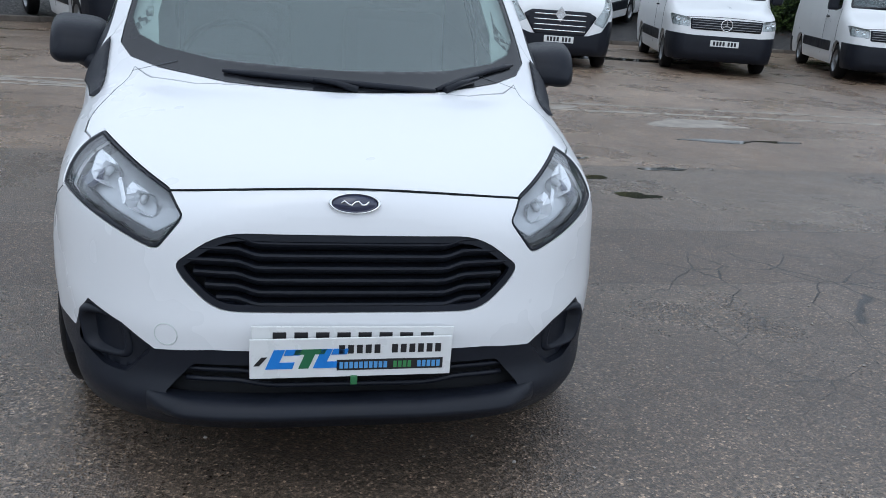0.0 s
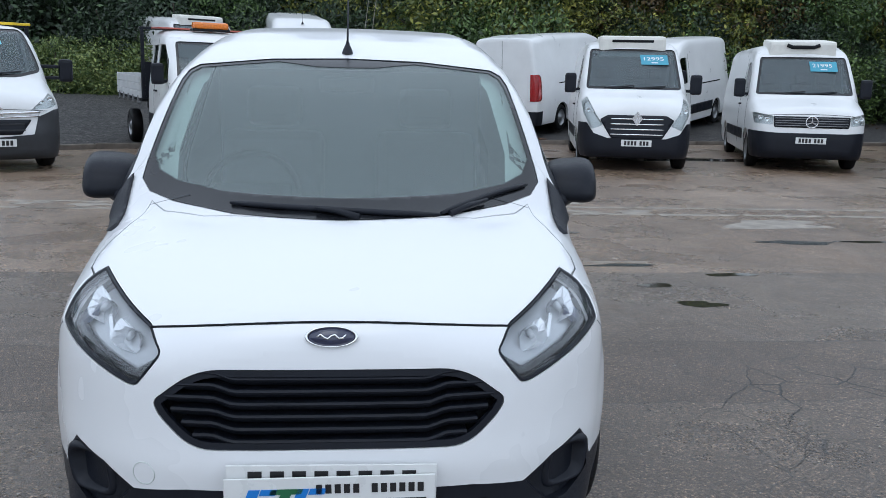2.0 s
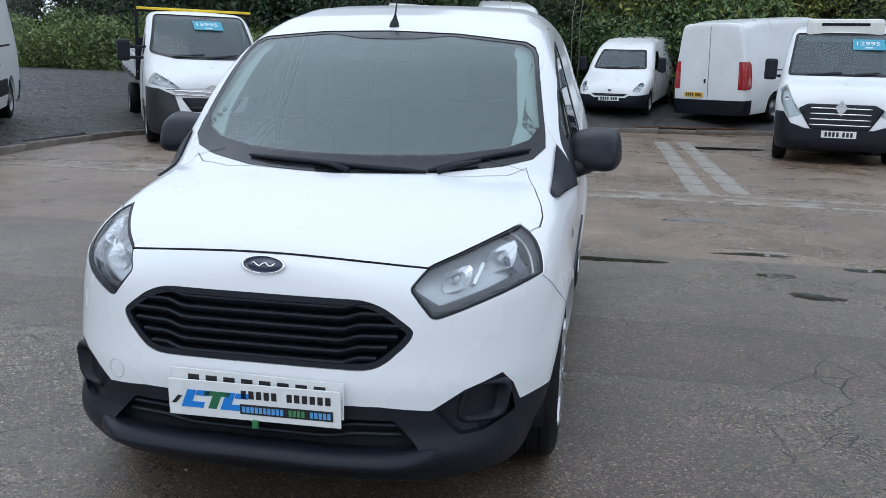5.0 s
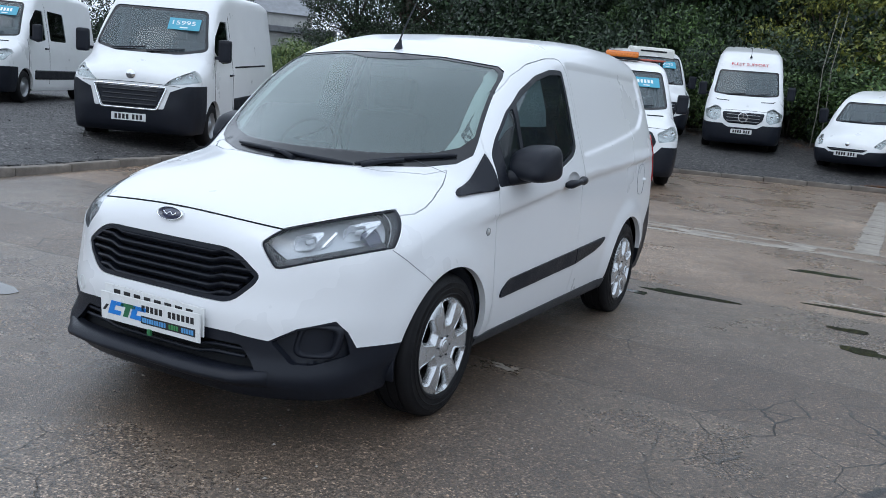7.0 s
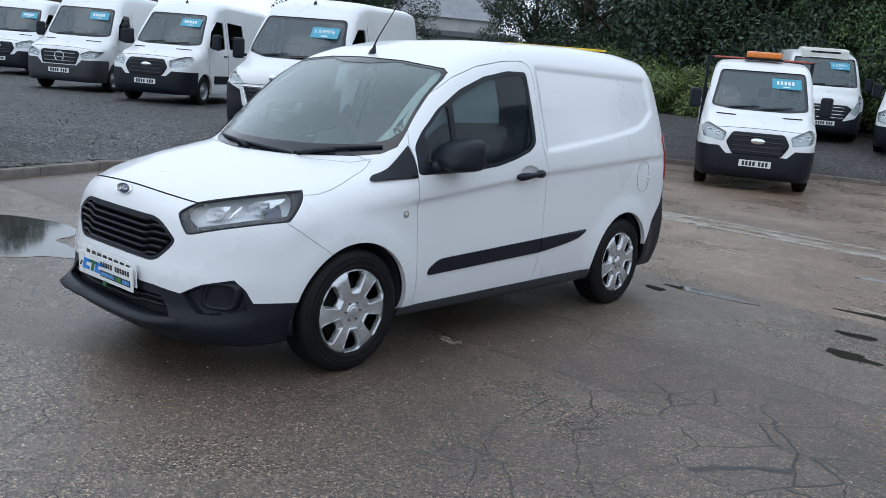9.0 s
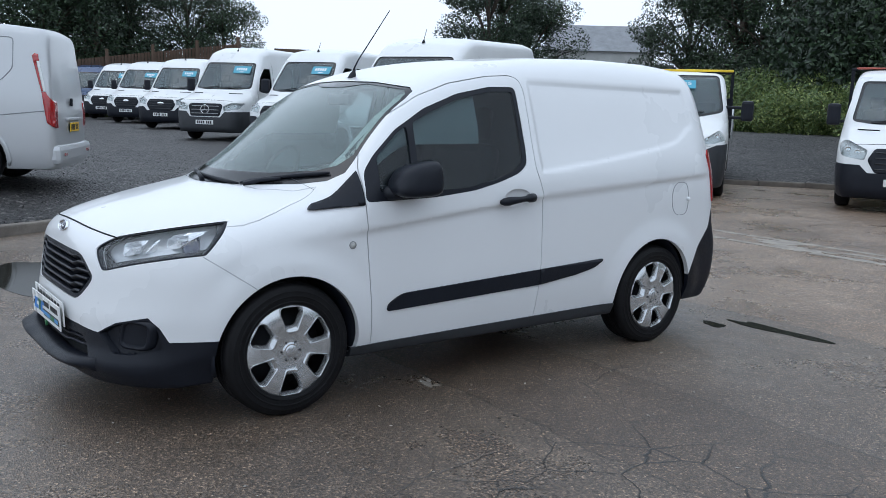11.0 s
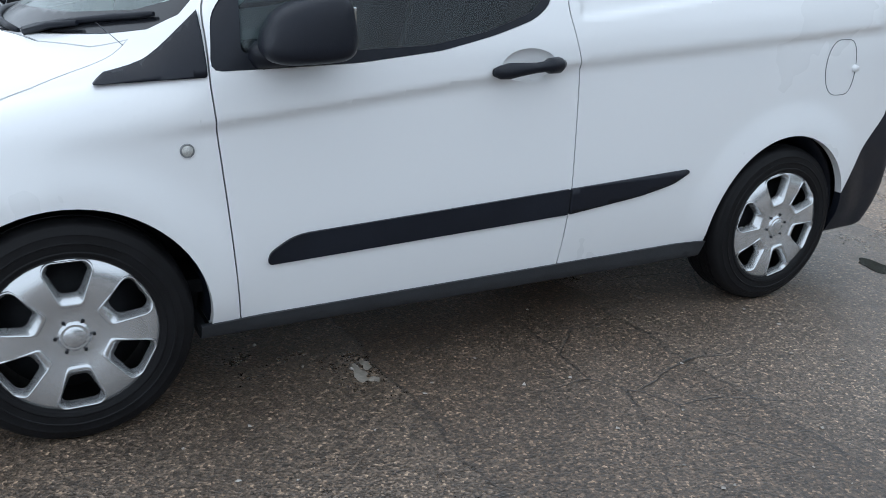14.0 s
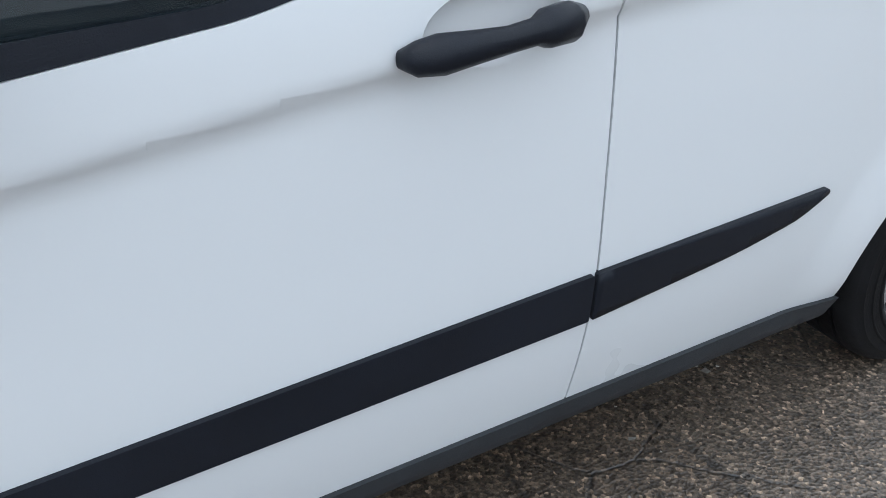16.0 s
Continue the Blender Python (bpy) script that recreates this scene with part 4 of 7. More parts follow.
    if s.get("aerial"):
        y, z = s["aerial"]
        ab = part("aerial", lathe([(-0.01, 0.035), (0.02, 0.028), (0.05, 0.012)], 14, 'z'), PLASTIC, van, m=pose(0, y, z, -15))
        part("aerial_rod", tube([(0, 0, 0.04), (0, 0.06, 0.26)], 0.006, 5), PLASTIC, ab)
    if s.get("wheels", True):
        put_wheels(van, [(sx * (W - 0.14), y) for y in axles for sx in (-1, 1)], R, 0.22, s.get("rim_mat", STEEL), s.get("rim", steel_rim_bm))
    return van, f


def fridge_pod(van, y, z, w=0.75, l=0.9, h=0.2, grill=True, label="white roof refrigeration unit"):
    bm = boxed(-w, w, 0, l, -0.25, h, 0.07)
    pod = part("fridge_unit", bm, CREAM, van, label, pose(0, y, z, 2))
    if grill:
        part("fridge_grille", boxed(-w * 0.62, w * 0.62, -0.012, 0.02, 0.02, h - 0.07, 0.015), DARK, pod)
    return pod


def on_ground(ob, x, y, heading, front=True):
    """Stands a vehicle with its nose at (x, y), pointing along heading (degrees from +x)."""
    a = radians(heading)
    L = ob.get("reach", 3.0)
    z0, z1 = floor_z(x - 0.9 * math.cos(a), y - 0.9 * math.sin(a)), floor_z(x - (0.9 + L) * math.cos(a), y - (0.9 + L) * math.sin(a))
    pitch = math.degrees(math.atan2(z1 - z0, L))
    base = z0 - 0.9 * (z1 - z0) / L
    ob.matrix_basis = pose(x, y, base, 0, 0, heading + 90) @ pose(0, 0, 0, pitch)
    return ob



# ---- the kinds of van in the yard ----
SIDES = [(0.2, -0.05), (0.4, -0.01), (0.7, 0.0), (1.1, -0.005), (1.4, -0.04), (2.0, -0.13), (2.6, -0.22)]
LOW_STRIP = rounded([(1.5, 0.50), (4.2, 0.50), (4.2, 0.70), (1.5, 0.70)], 0.04)
TRANSIT = dict(name="panel_van", category="van", L=5.5, W=1.0, H=2.5, fo=1.02, wb=3.3, R=0.34, gc=0.24, bow=0.30, base=0.80, screen_low=1.36,
               top=[(-0.1, 0.97), (0.0, 1.04), (0.12, 1.11), (0.4, 1.2), (0.80, 1.33), (1.25, 1.80), (1.65, 2.20), (1.95, 2.40), (2.5, 2.5), (4.8, 2.5), (5.6, 2.44)],
               nose=[(0.2, 0.1), (0.32, 0.0), (0.6, 0.0), (0.8, 0.03), (1.0, 0.06), (1.2, 0.14)], sides=SIDES,
               screen=rounded([(-0.84, 1.40), (-0.5, 1.36), (0.5, 1.36), (0.84, 1.40), (0.72, 2.13), (-0.72, 2.13)], 0.09),
               windows=[rounded([(1.28, 1.36), (1.75, 1.30), (2.20, 1.36), (2.20, 2.0), (1.80, 2.0), (1.45, 1.72)], 0.06)],
               lamp=rounded([(0.52, 0.99), (0.56, 0.83), (0.90, 0.88), (0.97, 1.10), (0.82, 1.12)], 0.04),
               bumper=[(0, 0.12), (1.15, 0.12), (1.15, 0.76), (0.62, 0.76), (0.5, 0.64), (0, 0.64)],
               grille=rounded([(-0.40, 0.64), (0.40, 0.64), (0.52, 0.84), (0.42, 1.02), (-0.42, 1.02), (-0.52, 0.84)], 0.05), badge="oval", badge_z=0.88, badge_r=0.12,
               plate_z=0.50, mirror=(1.32, 1.42), seams=[(1.20, 0.4, 1.35), (2.32, 0.4, 2.1)], handles=[(2.15, 1.18)], vents=[(0.40, 0.72, 1.27)], bonnet_z=1.09,
               strips=[LOW_STRIP], sticker=(0.42, 1.92, ""), aerial=(2.0, 2.42))
SPRINTER = dict(TRANSIT, L=5.9, wb=3.66, H=2.62, base=0.78, screen_low=1.38,
                top=[(-0.1, 1.0), (0.0, 1.06), (0.12, 1.13), (0.4, 1.22), (0.78, 1.34), (1.2, 1.78), (1.6, 2.22), (1.85, 2.45), (2.4, 2.60), (5.2, 2.62), (6.0, 2.55)],
                screen=rounded([(-0.84, 1.42), (-0.5, 1.38), (0.5, 1.38), (0.84, 1.42), (0.74, 2.14), (-0.74, 2.14)], 0.09),
                lamp=rounded([(0.50, 0.92), (0.54, 0.80), (0.90, 0.86), (0.96, 1.02), (0.70, 1.02)], 0.03),
                grille=rounded([(-0.42, 0.66), (0.42, 0.66), (0.50, 0.94), (0.44, 1.0), (-0.44, 1.0), (-0.50, 0.94)], 0.04), badge="ring", badge_z=0.84, badge_r=0.125, bars=3, bar_mat=STEEL,
                bumper_mat=PLASTIC_GREY, bumper_label="grey front bumper", bumper=[(0, 0.12), (1.15, 0.12), (1.15, 0.80), (0.56, 0.78), (0.44, 0.64), (0, 0.64)], sticker=(0.42, 1.94, ""), aerial=(1.95, 2.47))
SPRINTER_OLD = dict(SPRINTER, H=2.55, sticker=None, lamp=rounded([(0.56, 1.10), (0.56, 0.86), (0.66, 0.78), (0.92, 0.84), (0.96, 1.02), (0.72, 1.16)], 0.05), bumper_mat=PLASTIC,
                    top=[(-0.1, 0.95), (0.0, 1.02), (0.15, 1.12), (0.45, 1.22), (0.85, 1.34), (1.2, 1.70), (1.55, 2.05), (1.75, 2.28), (2.2, 2.50), (5.2, 2.56), (6.0, 2.5)],
                    screen=rounded([(-0.84, 1.42), (-0.5, 1.39), (0.5, 1.39), (0.84, 1.42), (0.76, 2.02), (-0.76, 2.02)], 0.08),
                    grille=rounded([(-0.48, 0.86), (-0.36, 0.76), (0.36, 0.76), (0.48, 0.86), (0.52, 1.04), (-0.52, 1.04)], 0.05), badge_z=0.92, bumper=[(0, 0.12), (1.15, 0.12), (1.15, 0.74), (0.5, 0.74), (0.36, 0.66), (0, 0.66)], plate_z=0.56, strips=[], aerial=(1.85, 2.36))
BOXER = dict(TRANSIT, L=5.6, wb=3.45, H=2.5, fo=0.95, W=1.02, base=0.62, screen_low=1.42,
             top=[(-0.1, 1.08), (0.0, 1.14), (0.1, 1.20), (0.3, 1.28), (0.62, 1.40), (1.0, 1.82), (1.4, 2.18), (1.7, 2.38), (2.3, 2.50), (5.0, 2.5), (5.7, 2.44)],
             nose=[(0.2, 0.12), (0.32, 0.0), (0.62, -0.02), (0.8, 0.02), (1.05, 0.04), (1.25, 0.12)],
             screen=rounded([(-0.90, 1.50), (-0.5, 1.42), (0.5, 1.42), (0.90, 1.50), (0.76, 2.14), (-0.76, 2.14)], 0.09),
             windows=[rounded([(1.10, 1.50), (1.45, 1.32), (2.0, 1.32), (2.02, 2.0), (1.62, 2.0), (1.25, 1.75)], 0.06)],
             lamp=rounded([(0.50, 0.98), (0.80, 1.00), (0.97, 1.04), (0.99, 1.20), (0.90, 1.24), (0.62, 1.08)], 0.03), lamp_depth=0.45,
             bumper=[(0, 0.12), (1.2, 0.12), (1.2, 0.98), (0.84, 0.98), (0.60, 0.88), (0.52, 0.62), (0, 0.58)], bumper_mat=PLASTIC,
             grille=rounded([(-0.40, 0.62), (0.40, 0.62), (0.52, 0.92), (-0.52, 0.92)], 0.03), ring=rounded([(-0.42, 0.60), (0.42, 0.60), (0.55, 0.94), (-0.55, 0.94)], 0.04),
             badge="disc", badge_z=1.10, badge_r=0.07, plate_z=0.47, mirror=(1.08, 1.45), seams=[(1.02, 0.45, 1.35), (2.12, 0.4, 2.1)], handles=[(1.98, 1.12)], vents=[], bonnet_z=0.99,
             rails=[(2.3, 4.6, 1.25)], strips=[rounded([(2.2, 0.46), (4.0, 0.46), (4.0, 0.72), (2.2, 0.72)], 0.03)], sticker=(0.46, 1.90, "15995"), aerial=(1.75, 2.40))
RELAY = dict(BOXER, name="dropside_truck", category="truck", L=1.95, H=2.28, cab=True, wb=4.0,
             top=[(-0.1, 1.08), (0.0, 1.14), (0.1, 1.20), (0.3, 1.28), (0.62, 1.40), (1.0, 1.82), (1.35, 2.08), (1.6, 2.18), (1.95, 2.21), (2.2, 2.19)], lean=0.0,
             windows=[rounded([(1.10, 1.50), (1.45, 1.32), (1.82, 1.32), (1.82, 2.0), (1.62, 2.0), (1.25, 1.75)], 0.05)],
             ring=None, badge="chevron", badge_z=0.95, badge_r=0.12, extra_bars=[(0.62, 0.93, 0.018, CHROME), (0.60, 0.87, 0.014, CHROME)], bar_lift=0.04,
             grille=rounded([(-0.34, 0.62), (0.34, 0.62), (0.50, 0.84), (-0.50, 0.84)], 0.03), bumper_mat=PLASTIC_GREY, bumper_label="dark grey front bumper", plate_z=0.50,
             seams=[(1.02, 0.45, 1.35)], handles=[(1.75, 1.12)], rails=[], strips=[], mirror_out=0.32, sticker=(0.12, 1.98, "15995"), aerial=None, bars=2)
CRAFTER = dict(TRANSIT, L=5.9, wb=3.64, H=2.38, W=1.02, fo=1.0, base=0.74, screen_low=1.36,
               top=[(-0.1, 1.02), (0.0, 1.08), (0.1, 1.14), (0.35, 1.22), (0.74, 1.34), (1.1, 1.74), (1.45, 2.10), (1.7, 2.25), (2.2, 2.36), (5.2, 2.38), (6.0, 2.33)],
               screen=rounded([(-0.88, 1.38), (0.88, 1.38), (0.78, 2.10), (-0.78, 2.10)], 0.06),
               lamp=rounded([(0.66, 0.84), (0.96, 0.86), (0.98, 1.06), (0.66, 1.00)], 0.03), bars=4, bar_mat=STEEL, bar_r=0.007, bar_width=0.95,
               grille=rounded([(-0.64, 0.80), (0.64, 0.80), (0.66, 1.0), (-0.66, 1.0)], 0.03), badge="ring", badge_z=0.90, badge_r=0.11,
               bumper=[(0, 0.12), (1.2, 0.12), (1.2, 0.74), (0.6, 0.70), (0, 0.70)], plate_z=0.57, vents=[], sticker=(0.35, 1.92, "21995"), aerial=None, bonnet_z=1.04)
MASTER = dict(TRANSIT, L=5.6, wb=3.7, H=2.36, W=1.01, fo=0.9, base=0.66, screen_low=1.40,
              top=[(-0.1, 1.05), (0.0, 1.11), (0.1, 1.18), (0.3, 1.27), (0.66, 1.39), (1.05, 1.80), (1.4, 2.12), (1.65, 2.26), (2.1, 2.34), (5.0, 2.36), (5.7, 2.3)],
              screen=rounded([(-0.86, 1.42), (0.86, 1.42), (0.78, 2.16), (-0.78, 2.16)], 0.07),
              lamp=rounded([(0.58, 0.80), (0.78, 0.72), (0.92, 1.0), (0.97, 1.34), (0.86, 1.30), (0.72, 1.0)], 0.04), lamp_depth=0.65,
              bumper=[(0, 0.12), (1.2, 0.12), (1.2, 0.84), (0.86, 0.84), (0.74, 0.66), (0.5, 0.58), (0, 0.58)],
              grille=rounded([(-0.44, 0.58), (0.44, 0.58), (0.64, 0.90), (0.5, 0.98), (-0.5, 0.98), (-0.64, 0.90)], 0.03), bars=4, bar_mat=CHROME, bar_r=0.012, bar_width=0.72,
              badge="diamond", badge_z=0.92, badge_r=0.13, plate_z=0.50, mirror=(1.12, 1.44), seams=[(1.05, 0.45, 1.35), (2.12, 0.4, 2.05)], handles=[(1.98, 1.12)], vents=[],
              sticker=(0.38, 1.96, "12995"), aerial=None, bonnet_z=None)
CUSTOM = dict(TRANSIT, L=4.97, wb=3.05, H=1.97, W=0.985, fo=0.97, R=0.335, base=0.75, screen_low=1.15, paint=SILVER, edge=0.12, lean=0.10, step=0.05,
              top=[(-0.1, 0.86), (0.0, 0.92), (0.12, 0.98), (0.4, 1.05), (0.75, 1.14), (1.2, 1.50), (1.6, 1.78), (1.9, 1.90), (2.4, 1.96), (4.4, 1.96), (5.1, 1.90)],
              sides=[(0.2, -0.05), (0.4, -0.01), (0.7, 0.0), (1.05, -0.005), (1.3, -0.04), (1.7, -0.12), (2.0, -0.2)],
              screen=rounded([(-0.78, 1.18), (0.78, 1.18), (0.66, 1.76), (-0.66, 1.76)], 0.07),
              windows=[rounded([(1.25, 1.16), (2.05, 1.12), (2.05, 1.66), (1.75, 1.66), (1.4, 1.4)], 0.05), rounded([(2.25, 1.12), (3.2, 1.10), (3.2, 1.66), (2.25, 1.68)], 0.05)],
              lamp=rounded([(0.5, 0.86), (0.55, 0.74), (0.86, 0.8), (0.93, 0.98), (0.8, 0.98)], 0.03), bumper=None, grille=rounded([(-0.4, 0.56), (0.4, 0.56), (0.5, 0.74), (0.4, 0.9), (-0.4, 0.9), (-0.5, 0.74)], 0.04),
              badge_z=0.78, plate_z=0.42, mirror=(1.3, 1.2), strips=[rounded([(3.3, 0.965), (4.28, 0.975), (4.28, 1.0), (3.3, 0.99)], 0.008), rounded([(3.3, 1.06), (3.52, 1.06), (3.62, 1.12), (4.2, 1.14), (4.28, 1.20), (3.6, 1.19), (3.3, 1.085)], 0.01)],
              seams=[(2.12, 0.4, 1.75), (3.28, 0.35, 1.78)], handles=[(1.95, 0.98)], vents=[], sticker=None, aerial=None, roof_rails=1.93, bonnet_z=None,
              tail=[[(4.815, 1.16), (4.865, 1.16), (4.875, 1.13), (4.95, 1.04), (4.955, 0.74), (4.87, 0.80)], [(4.705, 1.58), (4.735, 1.61), (4.775, 1.60), (4.785, 1.52), (4.755, 1.52), (4.835, 1.165), (4.815, 1.165)]], tail_clear=[[(4.76, 1.518), (4.788, 1.518), (4.862, 1.165), (4.838, 1.165)]], rear_plate=(0.0, 0.74), rear_seams=(),
              rear_glass=None)
PARTNER = dict(TRANSIT, name="small_van", category="van", L=4.38, wb=2.73, H=1.82, W=0.90, fo=0.86, R=0.31, base=0.82, screen_low=1.10, edge=0.12, bow=0.4,
               top=[(-0.1, 0.66), (0.0, 0.74), (0.1, 0.80), (0.4, 0.93), (0.82, 1.08), (1.2, 1.40), (1.6, 1.66), (1.9, 1.76), (2.4, 1.82), (3.9, 1.80), (4.5, 1.74)],
               nose=[(0.2, 0.1), (0.32, 0.0), (0.5, 0.0), (0.7, 0.06), (0.85, 0.16)],
               sides=[(0.2, -0.05), (0.4, -0.01), (0.7, 0.0), (0.95, -0.01), (1.2, -0.05), (1.6, -0.16), (1.8, -0.24)],
               screen=rounded([(-0.70, 1.12), (0.70, 1.12), (0.58, 1.58), (-0.58, 1.58)], 0.07),
               windows=[rounded([(1.25, 1.10), (2.15, 1.06), (2.15, 1.52), (1.75, 1.52)], 0.05)],
               lamp=rounded([(0.55, 0.66), (0.72, 0.62), (0.80, 0.80), (0.70, 0.86)], 0.05),
               bumper=[(0, 0.12), (1.0, 0.12), (1.0, 0.56), (0.5, 0.56), (0.4, 0.50), (0, 0.50)], grille=rounded([(-0.36, 0.54), (0.36, 0.54), (0.46, 0.60), (-0.46, 0.60)], 0.02),
               badge="disc", badge_z=0.70, badge_r=0.05, plate_z=0.48, mirror=(1.3, 1.14), seams=[(1.15, 0.35, 1.1), (2.3, 0.35, 1.6)], handles=[(2.15, 0.95)], vents=[], strips=[], sticker=None, aerial=None, bars=1, bonnet_z=None)
DAILY = dict(BOXER, H=2.5, L=5.9, wb=3.5, tail=[[(5.70, 0.86), (5.62, 0.9), (5.60, 1.45), (5.68, 1.52), (6.2, 1.52), (6.2, 0.86)]], rear_plate=(0.38, 0.72), rear_seams=(0.0,), sticker=None, lean=0.03)


def dropside_bed(truck, y0, y1, half, z, side_h, rail_mat, board_mat, top=2.27):
    """A flat load bed with hinged sides on a ladder chassis."""
    bed = part("load_bed", boxed(-half, half, y0, y1, z, z + 0.06, 0.01), DARK, truck, "flat load bed")
    for sx in (-1, 1):
        for k in range(3):
            part("side_board", boxed(sx * half - 0.015, sx * half + 0.015, y0 + 0.05, y1 - 0.02, z + 0.06 + k * side_h / 3, z + 0.06 + (k + 1) * side_h / 3 - 0.012, 0.006), board_mat, bed, "white hinged side board")
        for k in range(5):
            y = y0 + 0.3 + k * (y1 - y0 - 0.6) / 4
            part("hinge", boxed(sx * half - 0.03, sx * half + 0.03, y - 0.03, y + 0.03, z - 0.04, z + 0.1, 0.008), STEEL, bed)
        part("chassis_rail", boxed(sx * 0.4 - 0.04, sx * 0.4 + 0.04, y0 - 0.4, y1 - 0.1, z - 0.28, z - 0.02, 0.008), DARK, truck)
    part("tail_board", boxed(-half, half, y1 - 0.015, y1 + 0.015, z + 0.06, z + 0.06 + side_h, 0.006), board_mat, bed)
    for x in (-half + 0.04, -0.35, 0.35, half - 0.04):
        part("rack_post", boxed(x - 0.03, x + 0.03, y0 - 0.03, y0 + 0.03, z + 0.06, top, 0.008), PLASTIC, truck, "black rack post behind the cab")
    part("rack_bar", boxed(-half, half, y0 - 0.03, y0 + 0.03, top, top + 0.05, 0.012), rail_mat, truck)
    part("head_board", boxed(-half, half, y0 - 0.015, y0 + 0.015, z + 0.06, z + 0.75, 0.008), PLASTIC, truck, "black headboard behind the cab")
    return bed


# -- one of each kind, then copies --
boxer, _ = make_van(BOXER, "white high-roof panel van with a bright grille surround, on gravel")
transit, _ = make_van(dict(TRANSIT, windows=TRANSIT["windows"] + [rounded([(2.44, 1.36), (3.40, 1.36), (3.38, 2.0), (2.44, 2.02)], 0.06)]), "white high-roof panel van with a black grille, on gravel")
sprinter, _ = make_van(SPRINTER, "white high-roof panel van with a grey bumper, on gravel")
old, fo_ = make_van(SPRINTER_OLD, "white high-roof panel van with red lettering over the windscreen")
part("lettering", lettering("FLEET SUPPORT", 0.11, 0.95), RED_TEXT, old, "red letters", pose(0, front_of(fo_, 0, 2.18) - 0.03, 2.18, -50))
crafter, _ = make_van(CRAFTER, "white refrigerated panel van with a wide black grille, on asphalt")
part("fridge_unit", boxed(-0.62, 0.62, 0, 1.0, -0.2, 0.12, 0.06), CREAM, crafter, "white roof refrigeration unit", pose(0, 1.55, 2.28, 5))
part("fridge_slot", tube([(-0.30, 1.535, 2.33), (-0.2, 1.53, 2.29), (0.2, 1.53, 2.29), (0.30, 1.535, 2.33)], 0.035, 8), DARK, crafter)
master, _ = make_van(MASTER, "white refrigerated panel van with a chrome-barred grille, on asphalt")
fridge_pod(master, 1.5, 2.26, 0.62, 0.8, 0.14)
daily, _ = make_van(DAILY, "white high-roof panel van seen from behind, on gravel")
partner, _ = make_van(PARTNER, "white small panel van with a black bumper, on gravel")
custom, fc_ = make_van(CUSTOM, "silver panel van with black side stripe and roof rails")
part("rear_window_pressing", boxed(-0.62, 0.62, 0.0, 0.012, 1.12, 1.66, 0.005), SILVER, custom, m=pose(0, 4.945, 0.04, 5.5))
part("tailgate_seam", tube([(-0.80, 4.925, 0.62), (-0.78, 4.90, 1.2), (-0.70, 4.84, 1.72), (0.70, 4.84, 1.72), (0.78, 4.90, 1.2), (0.80, 4.925, 0.62)], 0.006, 4), DARK, custom)
part("rear_bumper", boxed(-0.93, 0.93, -0.14, 0.085, 0.30, 0.53, 0.06), SILVER, custom, "silver rear bumper", pose(0, 4.93, 0))
part("number_plate_step", boxed(-0.42, 0.42, 0.0, 0.05, 0.82, 0.86, 0.012), SILVER, custom, m=pose(0, 4.95, 0))
for sx in (-1, 1):
    part("bumper_reflector", boxed(-0.07, 0.07, 0.0, 0.012, -0.02, 0.02, 0.004), RED_LENS, custom, m=pose(sx * 0.68, 5.01, 0.42))
# pressed lines of the load-bay sides, their shade put in as grey tubes
for sx in (-1, 1):
    loop = rounded([(3.40, 1.26), (4.36, 1.26), (4.50, 1.42), (4.50, 1.78), (3.40, 1.80)], 0.05, 3)
    pts = [(sx * (side_of(fc_, y, z) + 0.001), y, z) for y, z in loop]
    part("side_pressing", tube(pts + pts[:1], 0.006, 5, False), STEEL, custom)
    pts = [(sx * (side_of(fc_, y, z) + 0.002), y, z) for y, z in zip(np.linspace(2.9, 4.85, 14), [0.86] * 10 + [0.88, 0.90, 0.92, 0.94])]
    part("side_pressing", tube(pts, 0.006, 5), STEEL, custom)
# alloy wheels and bright wheel-arch mouldings
for wheel in [o for o in custom.children if o.name.startswith("wheel") and not o.name.startswith("wheel_arch")]:
    for o in wheel.children:
        o.data.materials[0] = GLOSS_BLACK
    for k in range(10):
        a = 36 * (k // 2) * 2 + (14 if k % 2 else -14)
        sp = prism([(-0.012, 0.045), (0.012, 0.045), (0.017, 0.2), (-0.017, 0.2)], 'x', 0.082, 0.102)
        part("spoke", sp, ALLOY, wheel, "silver wheel spoke", pose(0, 0, 0, a))
    part("rim_lip", lathe([(0.096, 0.212), (0.106, 0.206), (0.098, 0.198), (0.09, 0.205)], 40, 'x', True), ALLOY, wheel, "silver rim edge")
    part("hub", lathe([(0.104, 0.001), (0.104, 0.03), (0.09, 0.05)], 20, 'x'), ALLOY, wheel)
for sx in (-1, 1):
    for yw in (0.97, 4.02):
        pts = []
        for a in np.linspace(-8, 188, 25):
            y, z = yw + 0.425 * math.cos(radians(a)), 0.34 + 0.425 * math.sin(radians(a))
            pts.append((sx * (side_of(fc_, y, z) + 0.002), y, z))
        part("arch_moulding", tube(pts, [0.012] + [0.026] * 23 + [0.012], 8), SILVER, custom, "silver wheel-arch moulding")
relay, _ = make_van(RELAY, "white dropside truck with a yellow edge above the cab, on asphalt")
dropside_bed(relay, 2.15, 5.9, 1.03, 0.95, 0.4, PLASTIC, BED_GREY, 2.16)
part("light_bar", boxed(-1.0, 1.0, -0.05, 0.05, 0, 0.045, 0.012), YELLOW, relay, "yellow bar above the cab", pose(0, 1.95, 2.20))
